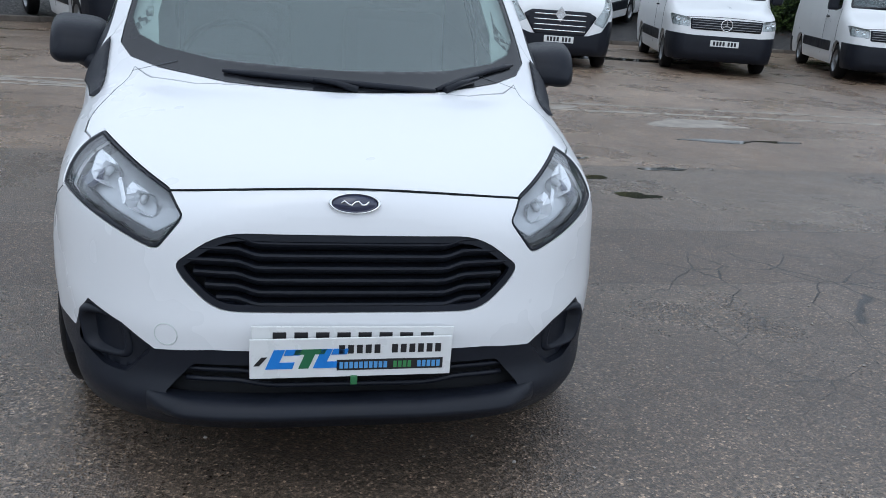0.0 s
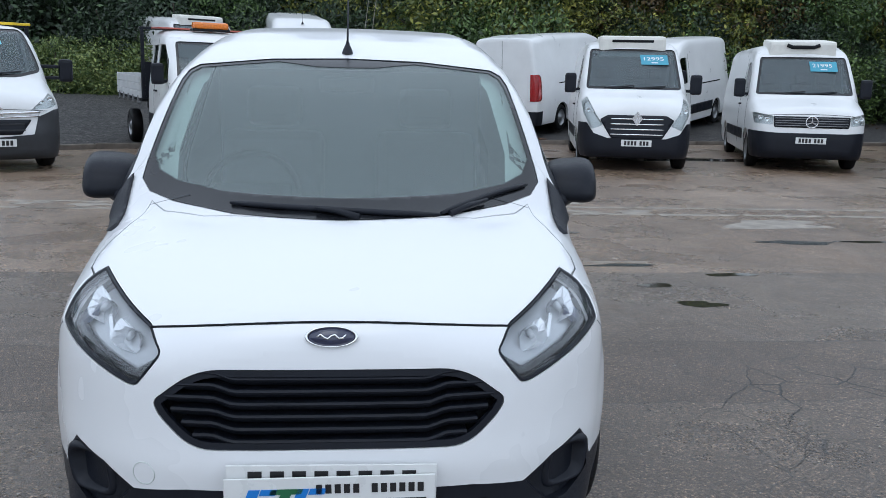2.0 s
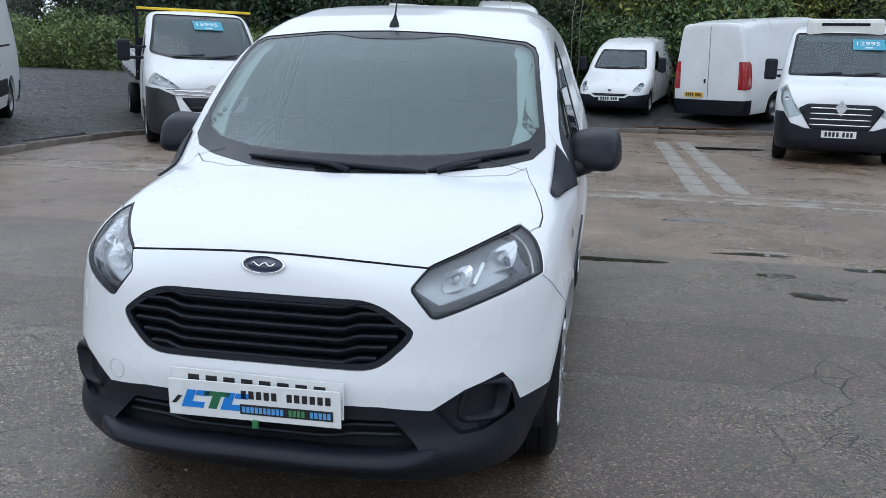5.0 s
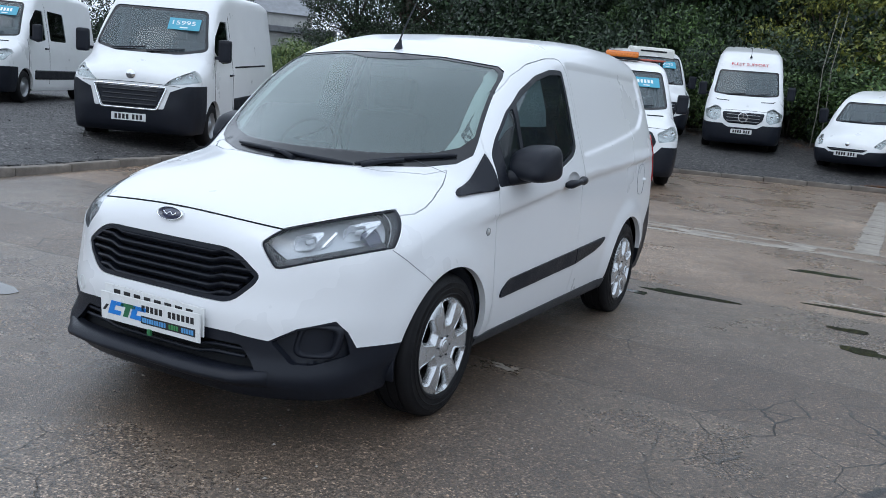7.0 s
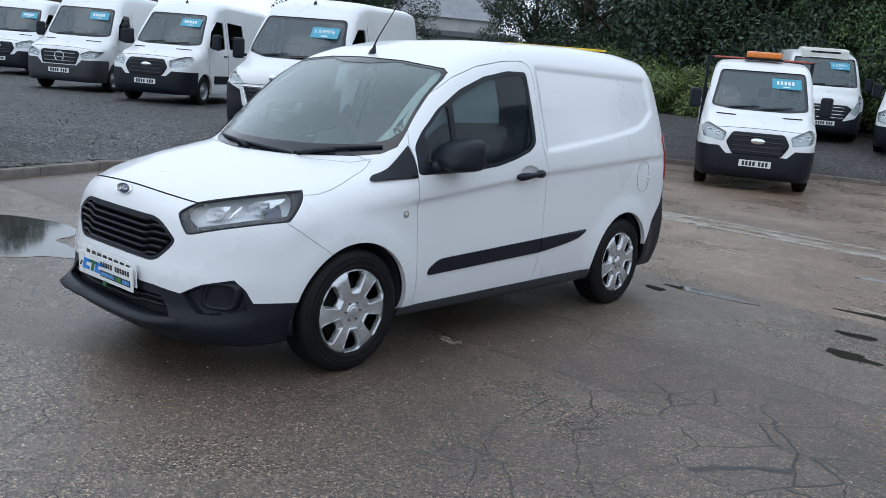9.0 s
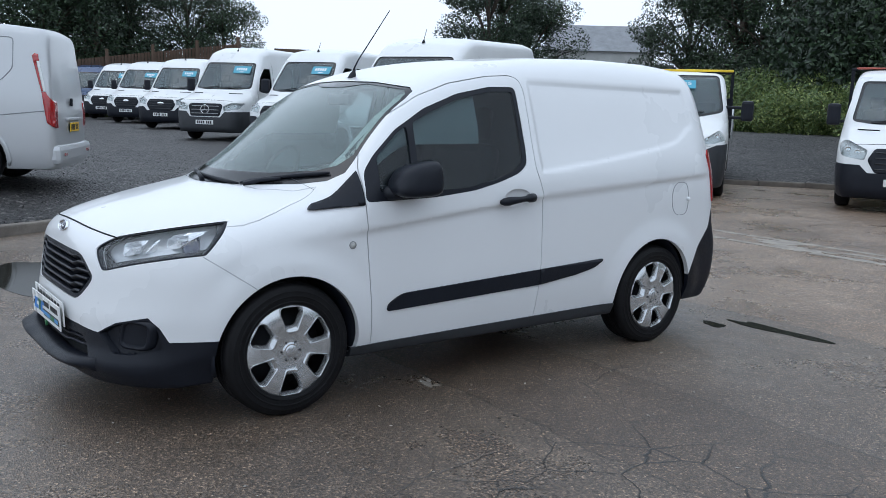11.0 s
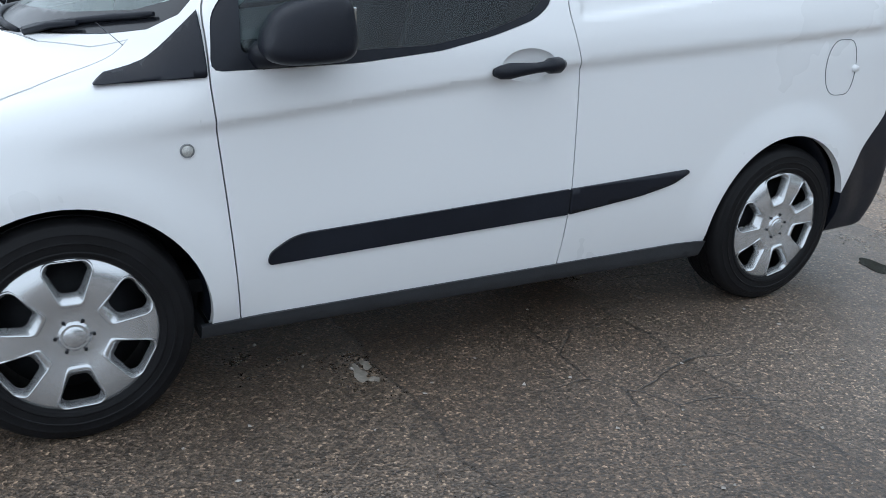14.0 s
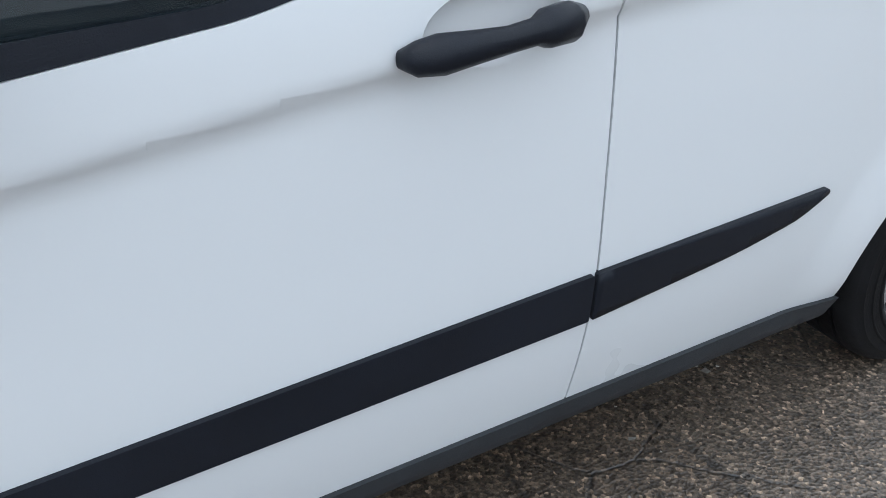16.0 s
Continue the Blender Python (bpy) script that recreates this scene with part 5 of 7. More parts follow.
TIPPER = dict(TRANSIT, name="tipper_truck", category="truck", L=3.0, H=2.28, cab=True, wb=3.95, lean=0.0,
              top=[(-0.1, 0.97), (0.0, 1.04), (0.12, 1.11), (0.4, 1.2), (0.80, 1.33), (1.25, 1.78), (1.6, 2.08), (1.85, 2.20), (2.3, 2.27), (3.0, 2.28), (3.2, 2.26)],
              windows=TRANSIT["windows"] + [rounded([(2.36, 1.36), (2.80, 1.36), (2.78, 1.98), (2.36, 2.0)], 0.05)],
              screen=rounded([(-0.84, 1.40), (-0.5, 1.36), (0.5, 1.36), (0.84, 1.40), (0.74, 2.06), (-0.74, 2.06)], 0.08), seats=(-0.5, 0.12, 0.5), sticker=(0.42, 1.86, ""), aerial=None,
              strips=[rounded([(1.4, 0.5), (3.0, 0.5), (3.0, 0.75), (1.4, 0.75)], 0.03)])
tipper, _ = make_van(TIPPER, "white double-cab tipper truck with an orange beacon, on asphalt")
dropside_bed(tipper, 3.25, 5.9, 1.03, 0.92, 0.42, PLASTIC, BED_GREY)
part("roof_marker", boxed(-0.9, 0.9, -0.05, 0.5, 0, 0.03, 0.01), RED_PAINT, tipper, "faded red roof panel", pose(0, 2.35, 2.275))
bk = part("beacon_base", boxed(-0.34, 0.34, -0.12, 0.12, 0, 0.04, 0.015), DARK, tipper, m=pose(0.0, 2.1, 2.26))
part("beacon", boxed(-0.32, 0.32, -0.10, 0.10, 0.04, 0.16, 0.04), AMBER, bk, "orange beacon")


# ---- the small van in the middle of the yard ----
H_L, H_F, H_R = 4.157, 0.83, 3.319
H_top = spline([(-0.2, .66), (0.0, .78), (.06, .815), (.10, .838), (.2, .875), (.4, .93), (.6, .975), (.74, 1.005), (.9, 1.115), (1.1, 1.262), (1.3, 1.395), (1.5, 1.505), (1.62, 1.556), (1.8, 1.61), (2.1, 1.67), (2.5, 1.712), (3.0, 1.735), (3.5, 1.735), (3.8, 1.712), (4.0, 1.67), (4.3, 1.57)], 0.035)
H_nose = spline([(0.0, .16), (.14, .10), (.2, .05), (.25, .0), (.29, -.005), (.33, .03), (.42, .035), (.47, .03), (.55, .045), (.65, .058), (.75, .075), (.82, .095), (.9, .15), (1.0, .35)], 0.02)
H_tail = spline([(0.1, 4.0), (.25, 4.10), (.34, 4.15), (.6, 4.15), (.7, 4.10), (1.0, 4.07), (1.4, 4.0), (1.6, 3.95), (1.8, 3.86)], 0.05)
H_plan = spline([(-0.3, .55), (0, .667), (.1, .713), (.25, .764), (.4, .796), (.6, .826), (.9, .842), (1.3, .848), (3.2, .85), (3.7, .845), (3.95, .825), (4.2, .79)], 0.06)
H_side = spline([(0.1, -.07), (.22, -.05), (.30, -.03), (.42, -.008), (.55, 0), (.8, -.003), (1.0, -.012), (1.08, -.026), (1.3, -.088), (1.5, -.155), (1.62, -.21), (1.8, -.32)], 0.05)
H_crease = spline([(0.6, .77), (1.2, .838), (2.31, .958), (3.76, 1.055), (4.0, 1.07)], 0.15)
H_lip = spline([(2.2, 1.066), (2.4, 1.083), (2.9, 1.142), (3.3, 1.198), (3.5, 1.235), (3.6, 1.28), (3.66, 1.34)], 0.04)


def hero_field(x, y, z):
    ax = np.abs(x)
    c = 0.60 - 0.38 * sstep(0.95, 1.6, y) - 0.22 * sstep(1.6, 2.4, y)
    yb = y - c * np.minimum(ax, 0.9) ** 2
    g = (H_top(yb + 0.01) - H_top(yb - 0.01)) / 0.02
    top = (z - H_top(yb) + 0.05 * x * x) / np.sqrt(1 + g * g)
    zc = H_crease(y)
    run = sstep(0.95, 1.25, y) * (1 - sstep(3.7, 3.9, y))
    press = 0.017 * (sstep(-0.034, 0.0, z - zc) - sstep(0.0, 0.34, z - zc)) * run
    # soft swellings round the wheels
    flare = 0.0
    for yw in (H_F, H_R):
        r = np.hypot(y - yw, z - 0.30)
        flare = flare + 0.020 * (1 - sstep(0.36, 0.50, r)) * sstep(0.2, 0.34, z)
    # the shallow pressed panel behind the door
    inset = np.minimum.reduce([y - 2.33, 3.70 - 0.10 * (z - 1.3) - y, z - H_lip(y), (1.562 - z) * 0.6])
    press = press - 0.013 * sstep(-0.009, 0.014, inset)
    side = ax - H_plan(y) - H_side(z) - press - flare
    front = H_nose(z) + 0.06 * (ax / 0.5) ** 4 - y
    back = y - H_tail(z) + 0.03 + 0.24 * x * x
    v = smax(side, top, 0.13)
    v = smax(v, front, 0.05)
    v = smax(v, back, 0.07)
    return smax(v, 0.175 + 0.05 * sstep(0.3, 1.0, y) - z, 0.025)


def sided(poly, sx, depth=0.62, out=1.2):
    """A cutter for one flank: the polygon is in (y, z)."""
    return prism(poly, 'x', sx * depth, sx * out)


def sheared(me, slope, pivot, beyond):
    """Leans the far end of a prism along y, so that the cut there slopes with z."""
    for v in me.vertices:
        if v.co.y > beyond:
            v.co.y += (v.co.z - pivot) * slope
    return me


def behind_lens(bm, m):
    """Places a lamp's inner piece by m and presses what would stand out of the lens back behind it."""
    bm.transform(m)
    for v in bm.verts:
        for _ in range(60):
            if float(hero_field(np.array(v.co.x), np.array(v.co.y), np.array(v.co.z))) < -0.016:
                break
            v.co.y += 0.004
    return bm


def wheel_trim(R, w):
    """A silver six-spoke wheel trim: a dished disc with six openings, raised rims round them and a hub cap."""
    r = R * 0.70
    u = w / 2
    prof = [(u + 0.004, 0.001), (u + 0.004, r * 0.16), (u - 0.002, r * 0.19), (u - 0.004, r * 0.3), (u + 0.006, r * 0.45), (u + 0.012, r * 0.7), (u + 0.006, r * 0.88), (u - 0.008, r * 0.985), (u - 0.02, r), (u - 0.03, r * 0.98), (u - 0.028, r * 0.8), (u - 0.03, r * 0.3), (u - 0.03, 0.001)]
    bm = lathe(prof, 72, 'x')
    me = bpy.data.meshes.new("trim")
    bm.to_mesh(me)
    bm.free()
    outer = [(-.13, .37), (.13, .37), (.285, .82), (.285, .88), (.22, .955), (-.22, .955), (-.285, .88), (-.285, .82)]
    inner = [(-.10, .52), (.10, .52), (.225, .79), (.225, .83), (.175, .90), (-.175, .90), (-.225, .83), (-.225, .79)]
    turned = lambda loc, a: rounded([(r * (p * math.sin(a) + q * math.cos(a)), r * (-p * math.cos(a) + q * math.sin(a))) for p, q in loc], 0.011, 3)
    pairs = [(turned(outer, radians(90 + 60 * k)), turned(inner, radians(90 + 60 * k))) for k in range(6)]
    for o, _i in pairs:
        me = boolean(me, prism(grown(o, -0.002), 'x', -0.3, 0.3))
    bm = bmesh.new()
    bm.from_mesh(me)
    pr = sorted((q, p) for p, q in prof[:9])
    level = lambda q: np.interp(q, [a for a, _ in pr], [b for _, b in pr])
    rings = []
    for o, n_ in pairs:
        ring = bmesh.new()
        loops = []
        for f, lift in ((0.0, -0.002), (0.10, 0.004), (0.28, 0.0045), (0.42, 0.001), (1.0, -0.020), (1.02, -0.032)):
            loop = []
            for (u0, v0), (u1, v1) in zip(o, n_):
                u, v = u0 + (u1 - u0) * f, v0 + (v1 - v0) * f
                loop.append(ring.verts.new((float(level(math.hypot(u, v))) + lift, u, v)))
            loops.append(loop)
        for a, b in zip(loops, loops[1:]):
            for k in range(len(a)):
                f_ = ring.faces.new((a[k], a[(k + 1) % len(a)], b[(k + 1) % len(b)], b[k]))
                f_.smooth = True
        bmesh.ops.recalc_face_normals(ring, faces=ring.faces)
        if max(ring.faces, key=lambda q: q.calc_center_median().x).normal.x < 0:
            bmesh.ops.reverse_faces(ring, faces=ring.faces)
        rm = bpy.data.meshes.new("opening_rim")
        ring.to_mesh(rm)
        ring.free()
        rings.append(rm)
    return bm, rings, r


hero = thing("small_panel_van", "white small panel van with black bumpers, wet from rain, on asphalt", "van")
_lo, _hi = (-1.0, -0.2, 0.08), (1.0, 4.35, 1.9)
H_STEP = 0.023
h_body = shell(hero_field, _lo, _hi, 0.0175, 0.0, -0.03)
h_skin = shell(hero_field, _lo, _hi, H_STEP, -0.006, -0.012)
h_trim = shell(hero_field, _lo, _hi, H_STEP, -0.003, -0.022)
h_proud = shell(hero_field, _lo, _hi, H_STEP, 0.009, -0.01)
h_rim = shell(hero_field, _lo, _hi, H_STEP, 0.0015, -0.01)
h_deep = shell(hero_field, _lo, _hi, H_STEP, -0.055, -0.075)
h_deeper = shell(hero_field, _lo, _hi, H_STEP, -0.032, -0.045)

A_R = 0.345
for _y, _z in ((H_F + 0.006, 0.30), (H_R - 0.02, 0.315)):
    _ring = [(_y + A_R * math.cos(a), _z + A_R * math.sin(a)) for a in np.linspace(0, 2 * math.pi, 65)[:-1]]
    _ring = [(u, v if v > 0.25 else min(v, 0.1)) for u, v in _ring]
    h_body = boolean(h_body, together(sided(_ring, -1, 0.5), sided(_ring, 1, 0.5)))
    for _s in (-1, 1):
        part("wheel_arch", arch_liner(_s * 0.5, _s * 0.80, _y, _z, A_R + 0.002), PLASTIC, hero)

# -- glass and its black surrounds --
SCREEN = [(0, 1.002), (.35, 1.006), (.58, 1.024), (.68, 1.045), (.722, 1.085), (.715, 1.14), (.65, 1.44), (.63, 1.478), (.59, 1.50), (.3, 1.527), (0, 1.534)]
SCREEN = SCREEN + mirrored(SCREEN)[1:-1]
VIEW = [(0, 1.060), (.40, 1.066), (.58, 1.086), (.658, 1.115), (.690, 1.165), (.634, 1.43), (.617, 1.465), (.58, 1.487), (.27, 1.516), (.2, 1.508), (.12, 1.498), (0, 1.496)]
VIEW = VIEW + mirrored(VIEW)[1:-1]
h_body = boolean(h_body, prism(SCREEN, 'y', -0.2, 1.95))
def inner_clear(ob, away):
    """The face of a pane that looks into the cabin carries no veil and little gloss."""
    ob.data.materials.append(GLASS_INNER)
    for p in ob.data.polygons:
        if p.normal.dot(away) < -0.2:
            p.material_index = 1


inner_clear(part("windscreen", boolean(h_skin, prism(VIEW, 'y', -0.2, 1.95), 'INTERSECT'), GLASS, hero, "tinted windscreen with rain drops"), Vector((0, -0.6, 0.8)))
for _s in (-1, 1):
    _pil = [(.585, 1.05), (.76, 1.05), (.70, 1.51), (.545, 1.51), (.545, 1.44), (.562, 1.42), (.603, 1.18)]
    part("pillar_trim", boolean(h_deeper, prism(_pil if _s > 0 else mirrored(_pil), 'y', -0.2, 1.95), 'INTERSECT'), TRIM_GREY, hero, "pale pillar trim behind the windscreen")
part("windscreen_border", boolean(boolean(h_trim, prism(grown(SCREEN, -0.002), 'y', -0.2, 1.95), 'INTERSECT'), prism(VIEW, 'y', -0.3, 2.1)), GLOSS_BLACK, hero, "black ceramic border of the windscreen")

DOOR = [(1.262, 0.25), (1.235, 0.6), (1.205, 0.93), (1.21, 1.10), (1.262, 1.215), (1.40, 1.345), (1.60, 1.455), (1.80, 1.525), (2.05, 1.572), (2.22, 1.585), (2.272, 1.565), (2.285, 1.50), (2.28, 1.10), (2.30, 1.03), (2.327, 0.93), (2.331, 0.55), (2.318, 0.25)]
DOOR = rounded(DOOR, 0.03, 3)
FRAME = rounded([(1.206, 0.956), (1.60, 0.968), (1.85, 0.994), (2.02, 1.032), (2.16, 1.075), (2.222, 1.12), (2.232, 1.20), (2.228, 1.525), (2.05, 1.52), (1.82, 1.475), (1.60, 1.395), (1.42, 1.29), (1.29, 1.17), (1.225, 1.09)], 0.03, 3)
QUARTER = rounded([(1.285, 1.0), (1.475, 0.998), (1.485, 1.31), (1.44, 1.285), (1.30, 1.16)], 0.02, 3)
PANE = rounded([(1.51, 0.998), (1.82, 1.01), (2.0, 1.045), (2.15, 1.095), (2.198, 1.14), (2.205, 1.50), (2.05, 1.495), (1.83, 1.45), (1.62, 1.372), (1.522, 1.325)], 0.02, 3)
CHEEK = rounded([(0.935, 0.926), (1.198, 0.945), (1.198, 1.150), (1.165, 1.128)], 0.008, 3)
STRIP_A = rounded([(1.333, 0.428), (1.338, 0.462), (1.41, 0.509), (2.3225, 0.550), (2.3225, 0.464)], [0.015, 0.02, 0.05, 0.004, 0.004], 4)
STRIP_B = rounded([(2.3285, 0.4645), (2.3285, 0.5505), (2.815, 0.573), (2.822, 0.562), (2.76, 0.528), (2.62, 0.498)], [0.004, 0.004, 0.012, 0.012, 0.06, 0.06], 4)
SILL = [(1.15, 0.212), (1.15, 0.265), (1.19, 0.270), (2.93, 0.290), (2.96, 0.288), (2.96, 0.218)]
FLAP = [(3.512 + 0.082 * math.copysign(abs(math.cos(a)) ** (0.8 if math.cos(a) < 0 else 0.45), math.cos(a)), 0.897 + 0.102 * math.sin(a)) for a in np.linspace(0, 2 * math.pi, 41)[:-1]]

BONNET = [(x, front_of(hero_field, x, 0.836 - 0.032 * (x / 0.475) ** 2)) for x in np.linspace(0, 0.475, 12)] + [ (.60, .385), (.715, .565), (.745, .64), (.748, .72), (.735, .80), (.715, .87), (.70, .93), (.66, 1.04)]
BONNET = BONNET + [(.60, .955), (.45, .842), (.25, .765), (0, .738)]
BONNET = BONNET + mirrored(BONNET)[1:-1]
bonnet_cut = prism(BONNET, 'z', 0.70, 1.25)
bonnet = boolean(h_body, bonnet_cut, 'INTERSECT')
h_body = boolean(h_body, prism(grown(BONNET, 0.0055), 'z', 0.69, 1.26))
bonnet_gap = boolean(h_deeper, prism(grown(BONNET, 0.012), 'z', 0.70, 1.25), 'INTERSECT')
part("scuttle", boolean(boolean(h_trim, prism([(-.58, 1.02), (-.5, 1.0), (-.3, .982), (.3, .982), (.5, 1.0), (.58, 1.02), (.58, 1.05), (-.58, 1.05)], 'y', -0.2, 1.0), 'INTERSECT'), prism(SCREEN, 'y', -0.3, 1.95)), PLASTIC, hero, "black plastic scuttle under the windscreen")

for _s in (-1, 1):
    x0 = side_of(hero_field, 2.15, 0.94)
    cup = bmesh.new()
    bmesh.ops.create_icosphere(cup, subdivisions=4, radius=1, matrix=pose(_s * (x0 + 0.004), 2.138, 0.943) @ Matrix.Diagonal((0.030, 0.098, 0.056, 1)))
    cup_me = bpy.data.meshes.new("cup")
    cup.to_mesh(cup_me)
    cup.free()
    leaf = boolean(boolean(h_body, sided(FRAME, _s)), sided(DOOR, _s), 'INTERSECT')
    side = part("door", boolean(leaf, cup_me), WHITE, hero, "white front door")
    h_body = boolean(h_body, sided(grown(DOOR, 0.004), _s))
    part("door_gap", boolean(boolean(h_deeper, sided(grown(DOOR, 0.015), _s), 'INTERSECT'), sided(grown(DOOR, -0.012), _s)), DARK, hero)
    part("window_frame", boolean(boolean(h_trim, sided(grown(FRAME, -0.001), _s), 'INTERSECT'), [sided(QUARTER, _s), sided(PANE, _s)]), PLASTIC, side, "black window surround")
    inner_clear(part("side_window", boolean(h_skin, sided(PANE, _s), 'INTERSECT'), GLASS_SIDE, side, "tinted door window"), Vector((_s, 0, 0)))
    inner_clear(part("quarter_window", boolean(h_skin, sided(QUARTER, _s), 'INTERSECT'), GLASS_SIDE, side), Vector((_s, 0, 0)))
    part("mirror_cheek", boolean(h_proud, sided(CHEEK, _s, 0.760), 'INTERSECT'), PLASTIC, hero, "black plastic triangle at the windscreen pillar")
    part("rubbing_strip", boolean(h_proud, sided(STRIP_A, _s), 'INTERSECT'), PLASTIC, side, "black rubbing strip")
    part("rubbing_strip", boolean(h_proud, sided(STRIP_B, _s), 'INTERSECT'), PLASTIC, hero, "black rubbing strip")
    # grey, not black: the sky sheen on the wet sill is put into colour
    part("sill", boolean(h_proud, sided(SILL, _s), 'INTERSECT'), PLASTIC_GREY, hero, "black plastic sill, wet, its sky sheen put in as grey")
    # handle in its dished cup
    x0 = side_of(hero_field, 2.15, 0.94)
    pts = [(2.012, 0.0, -0.004), (2.026, 0.014, -0.002), (2.052, 0.024, 0.002), (2.085, 0.034, 0.007), (2.13, 0.040, 0.011), (2.165, 0.038, 0.014), (2.180, 0.036, 0.015), (2.215, 0.030, 0.016), (2.246, 0.010, 0.015)]
    hb = tube([(_s * (x0 + d), y, 0.934 + z) for y, d, z in pts], [0.010, 0.020, 0.0235, 0.0195, 0.0155, 0.016, 0.023, 0.0245, 0.014], 12)
    part("door_handle", hb, PLASTIC, side, "black pull handle")
    rp = side_of(hero_field, 1.138, 0.763)
    rep = part("indicator_repeater", lathe([(0.009, 0.001), (0.008, 0.008), (0.004, 0.0135), (0.003, 0.0145), (-0.01, 0.0145)], 28, 'x'), LENS_SOLID, hero, "round side indicator lens", pose(_s * rp, 1.138, 0.763, 0, 0, 0 if _s > 0 else 180))
    part("ring", lathe([(0.0, 0.0145), (0.004, 0.0145), (0.0045, 0.0175), (0.0, 0.0185)], 28, 'x', True), STEEL, rep)
    # mirrors
    mc = _s * 0.905
    bm = bmesh.new()
    bmesh.ops.create_icosphere(bm, subdivisions=4, radius=1)
    for v in bm.verts:
        p = v.co
        q = Vector([math.copysign(abs(k) ** 0.52, k) for k in p])
        v.co = (q.x * 0.106 * (1 - 0.08 * q.z), q.y * 0.150 * (1.0 if q.y < 0 else 0.50) * (1 - 0.14 * q.z), (q.z - 0.22 * max(0, -q.y) * (q.z > 0)) * 0.080 * (1 + 0.10 * q.x * _s) + 0.010 * q.y)
    for f_ in bm.faces:
        f_.smooth = True
    mirror = part("door_mirror", bm, PLASTIC, hero, "black door mirror housing", pose(mc + _s * 0.005, 1.475, 1.068, 0, 0, -8 * _s))
    part("mirror_glass", boxed(-0.06, 0.06, 0.060, 0.0735, -0.052, 0.054, 0.003), CHROME, mirror)
    arm = tube([(_s * 0.79, 1.325, 0.985), (_s * 0.845, 1.345, 0.995), (_s * 0.90, 1.41, 1.005)], [0.046, 0.036, 0.030], 10)
    part("mirror_arm", arm, PLASTIC, mirror, m=mirror.matrix_basis.inverted())
    # lamps
    LAMP = [(.424, .757), (.462, .806), (.60, .852), (.74, .896), (.80, .917), (.95, .925), (.95, .80), (.735, .744), (.62, .710), (.51, .674), (.49, .674)]
    inner_poly = rounded(grown(LAMP, -0.006), 0.010, 3)
    inner_poly = inner_poly if _s > 0 else mirrored(inner_poly)
    LAMP = rounded(LAMP, 0.014, 3)
    lamp_poly = LAMP if _s > 0 else mirrored(LAMP)
    lamp_cut = lambda p, d=0.0: sheared(prism(p, 'y', -0.15, 0.592 + d), 1.05, 0.875, 0.3)
    h_body = boolean(h_body, lamp_cut(grown(lamp_poly, 0.002)))
    bonnet = boolean(bonnet, lamp_cut(grown(lamp_poly, 0.004)))
    bonnet_gap = boolean(bonnet_gap, lamp_cut(grown(lamp_poly, 0.012), 0.015))
    lamp = part("headlamp", boolean(h_skin, lamp_cut(lamp_poly), 'INTERSECT'), LENS_WET, hero, "clear headlamp lens with rain drops")
    part("bezel", boolean(boolean(h_trim, lamp_cut(lamp_poly), 'INTERSECT'), lamp_cut(inner_poly, -0.010)), PLASTIC, lamp)
    part("reflector", boolean(h_deep, lamp_cut(grown(lamp_poly, 0.01), 0.02), 'INTERSECT'), LAMP_BACK, lamp)
    # dark floor of the lamp, a dark block behind the bowls and a pale corner at its outer end
    floor_ = [(.424, .745), (.50, .70), (.62, .735), (.735, .772), (.95, .83), (.95, .80), (.735, .744), (.62, .710), (.51, .674), (.49, .674)]
    part("lamp_floor", boolean(h_deeper, lamp_cut(floor_ if _s > 0 else mirrored(floor_)), 'INTERSECT'), GLOSS_BLACK, lamp, "black lower edge inside the lamp")
    block = prism(rounded([(.40, .745), (.405, .84), (.50, .872), (.455, .765)], 0.006, 2), 'x', _s * .66, _s * .765)
    part("lamp_block", boolean(h_deeper, block, 'INTERSECT'), BADGE_BLUE, lamp, "dark block beside the bowls")
    for (lx, lz, lr, dy, turn) in ((.645, .800, .048, .074, 30), (.535, .762, .044, .060, 20)):
        ly = front_of(hero_field, lx, lz) + dy
        bowl = lathe([(0.045, 0.001), (0.040, 0.4), (0.020, 0.75), (-0.014, 1.0)], 14, 'y')
        for v in bowl.verts:
            a = math.atan2(v.co.z, v.co.x)
            k = (abs(math.cos(a)) ** 5 + abs(math.sin(a)) ** 5) ** -0.2
            v.co.x, v.co.z = v.co.x * k + 0.22 * v.co.z * _s, v.co.z * k
        for f_ in bowl.faces:
            f_.smooth = False
        part("lamp_bowl", behind_lens(bowl, pose(_s * lx, ly, lz, -12, -14 * _s, turn * _s) @ Matrix.Diagonal((lr, 1, lr * 0.66, 1))), LAMP_CHROME, lamp, "chromed reflector bowl with facets")
        part("bulb", behind_lens(lathe([(-0.005, 0.001), (-0.005, 0.008), (0.035, 0.011)], 12, 'y'), pose(_s * lx, ly + 0.004, lz)), LAMP_BACK, lamp)
    part("divider", behind_lens(boxed(-0.006, 0.006, -0.02, 0.03, -0.030, 0.030, 0.003), pose(_s * .595, front_of(hero_field, .595, .78) + 0.045, .775, 0, 20 * _s, 0)), LAMP_CHROME, lamp)
    # bumper seam from the lamp to the wheel arch
    pts = [(_s * (side_of(hero_field, y, z) + 0.0008), y, z) for y, z in zip(np.linspace(0.452, 0.672, 12), np.linspace(0.748, 0.596, 12))]
    part("panel_seam", tube(pts, 0.0013, 4), BULKHEAD, hero)
    # tail lamp
    tl = [(3.85, 0.87), (3.832, 1.0), (3.795, 1.165), (3.82, 1.195), (4.3, 1.20), (4.3, 0.86)]
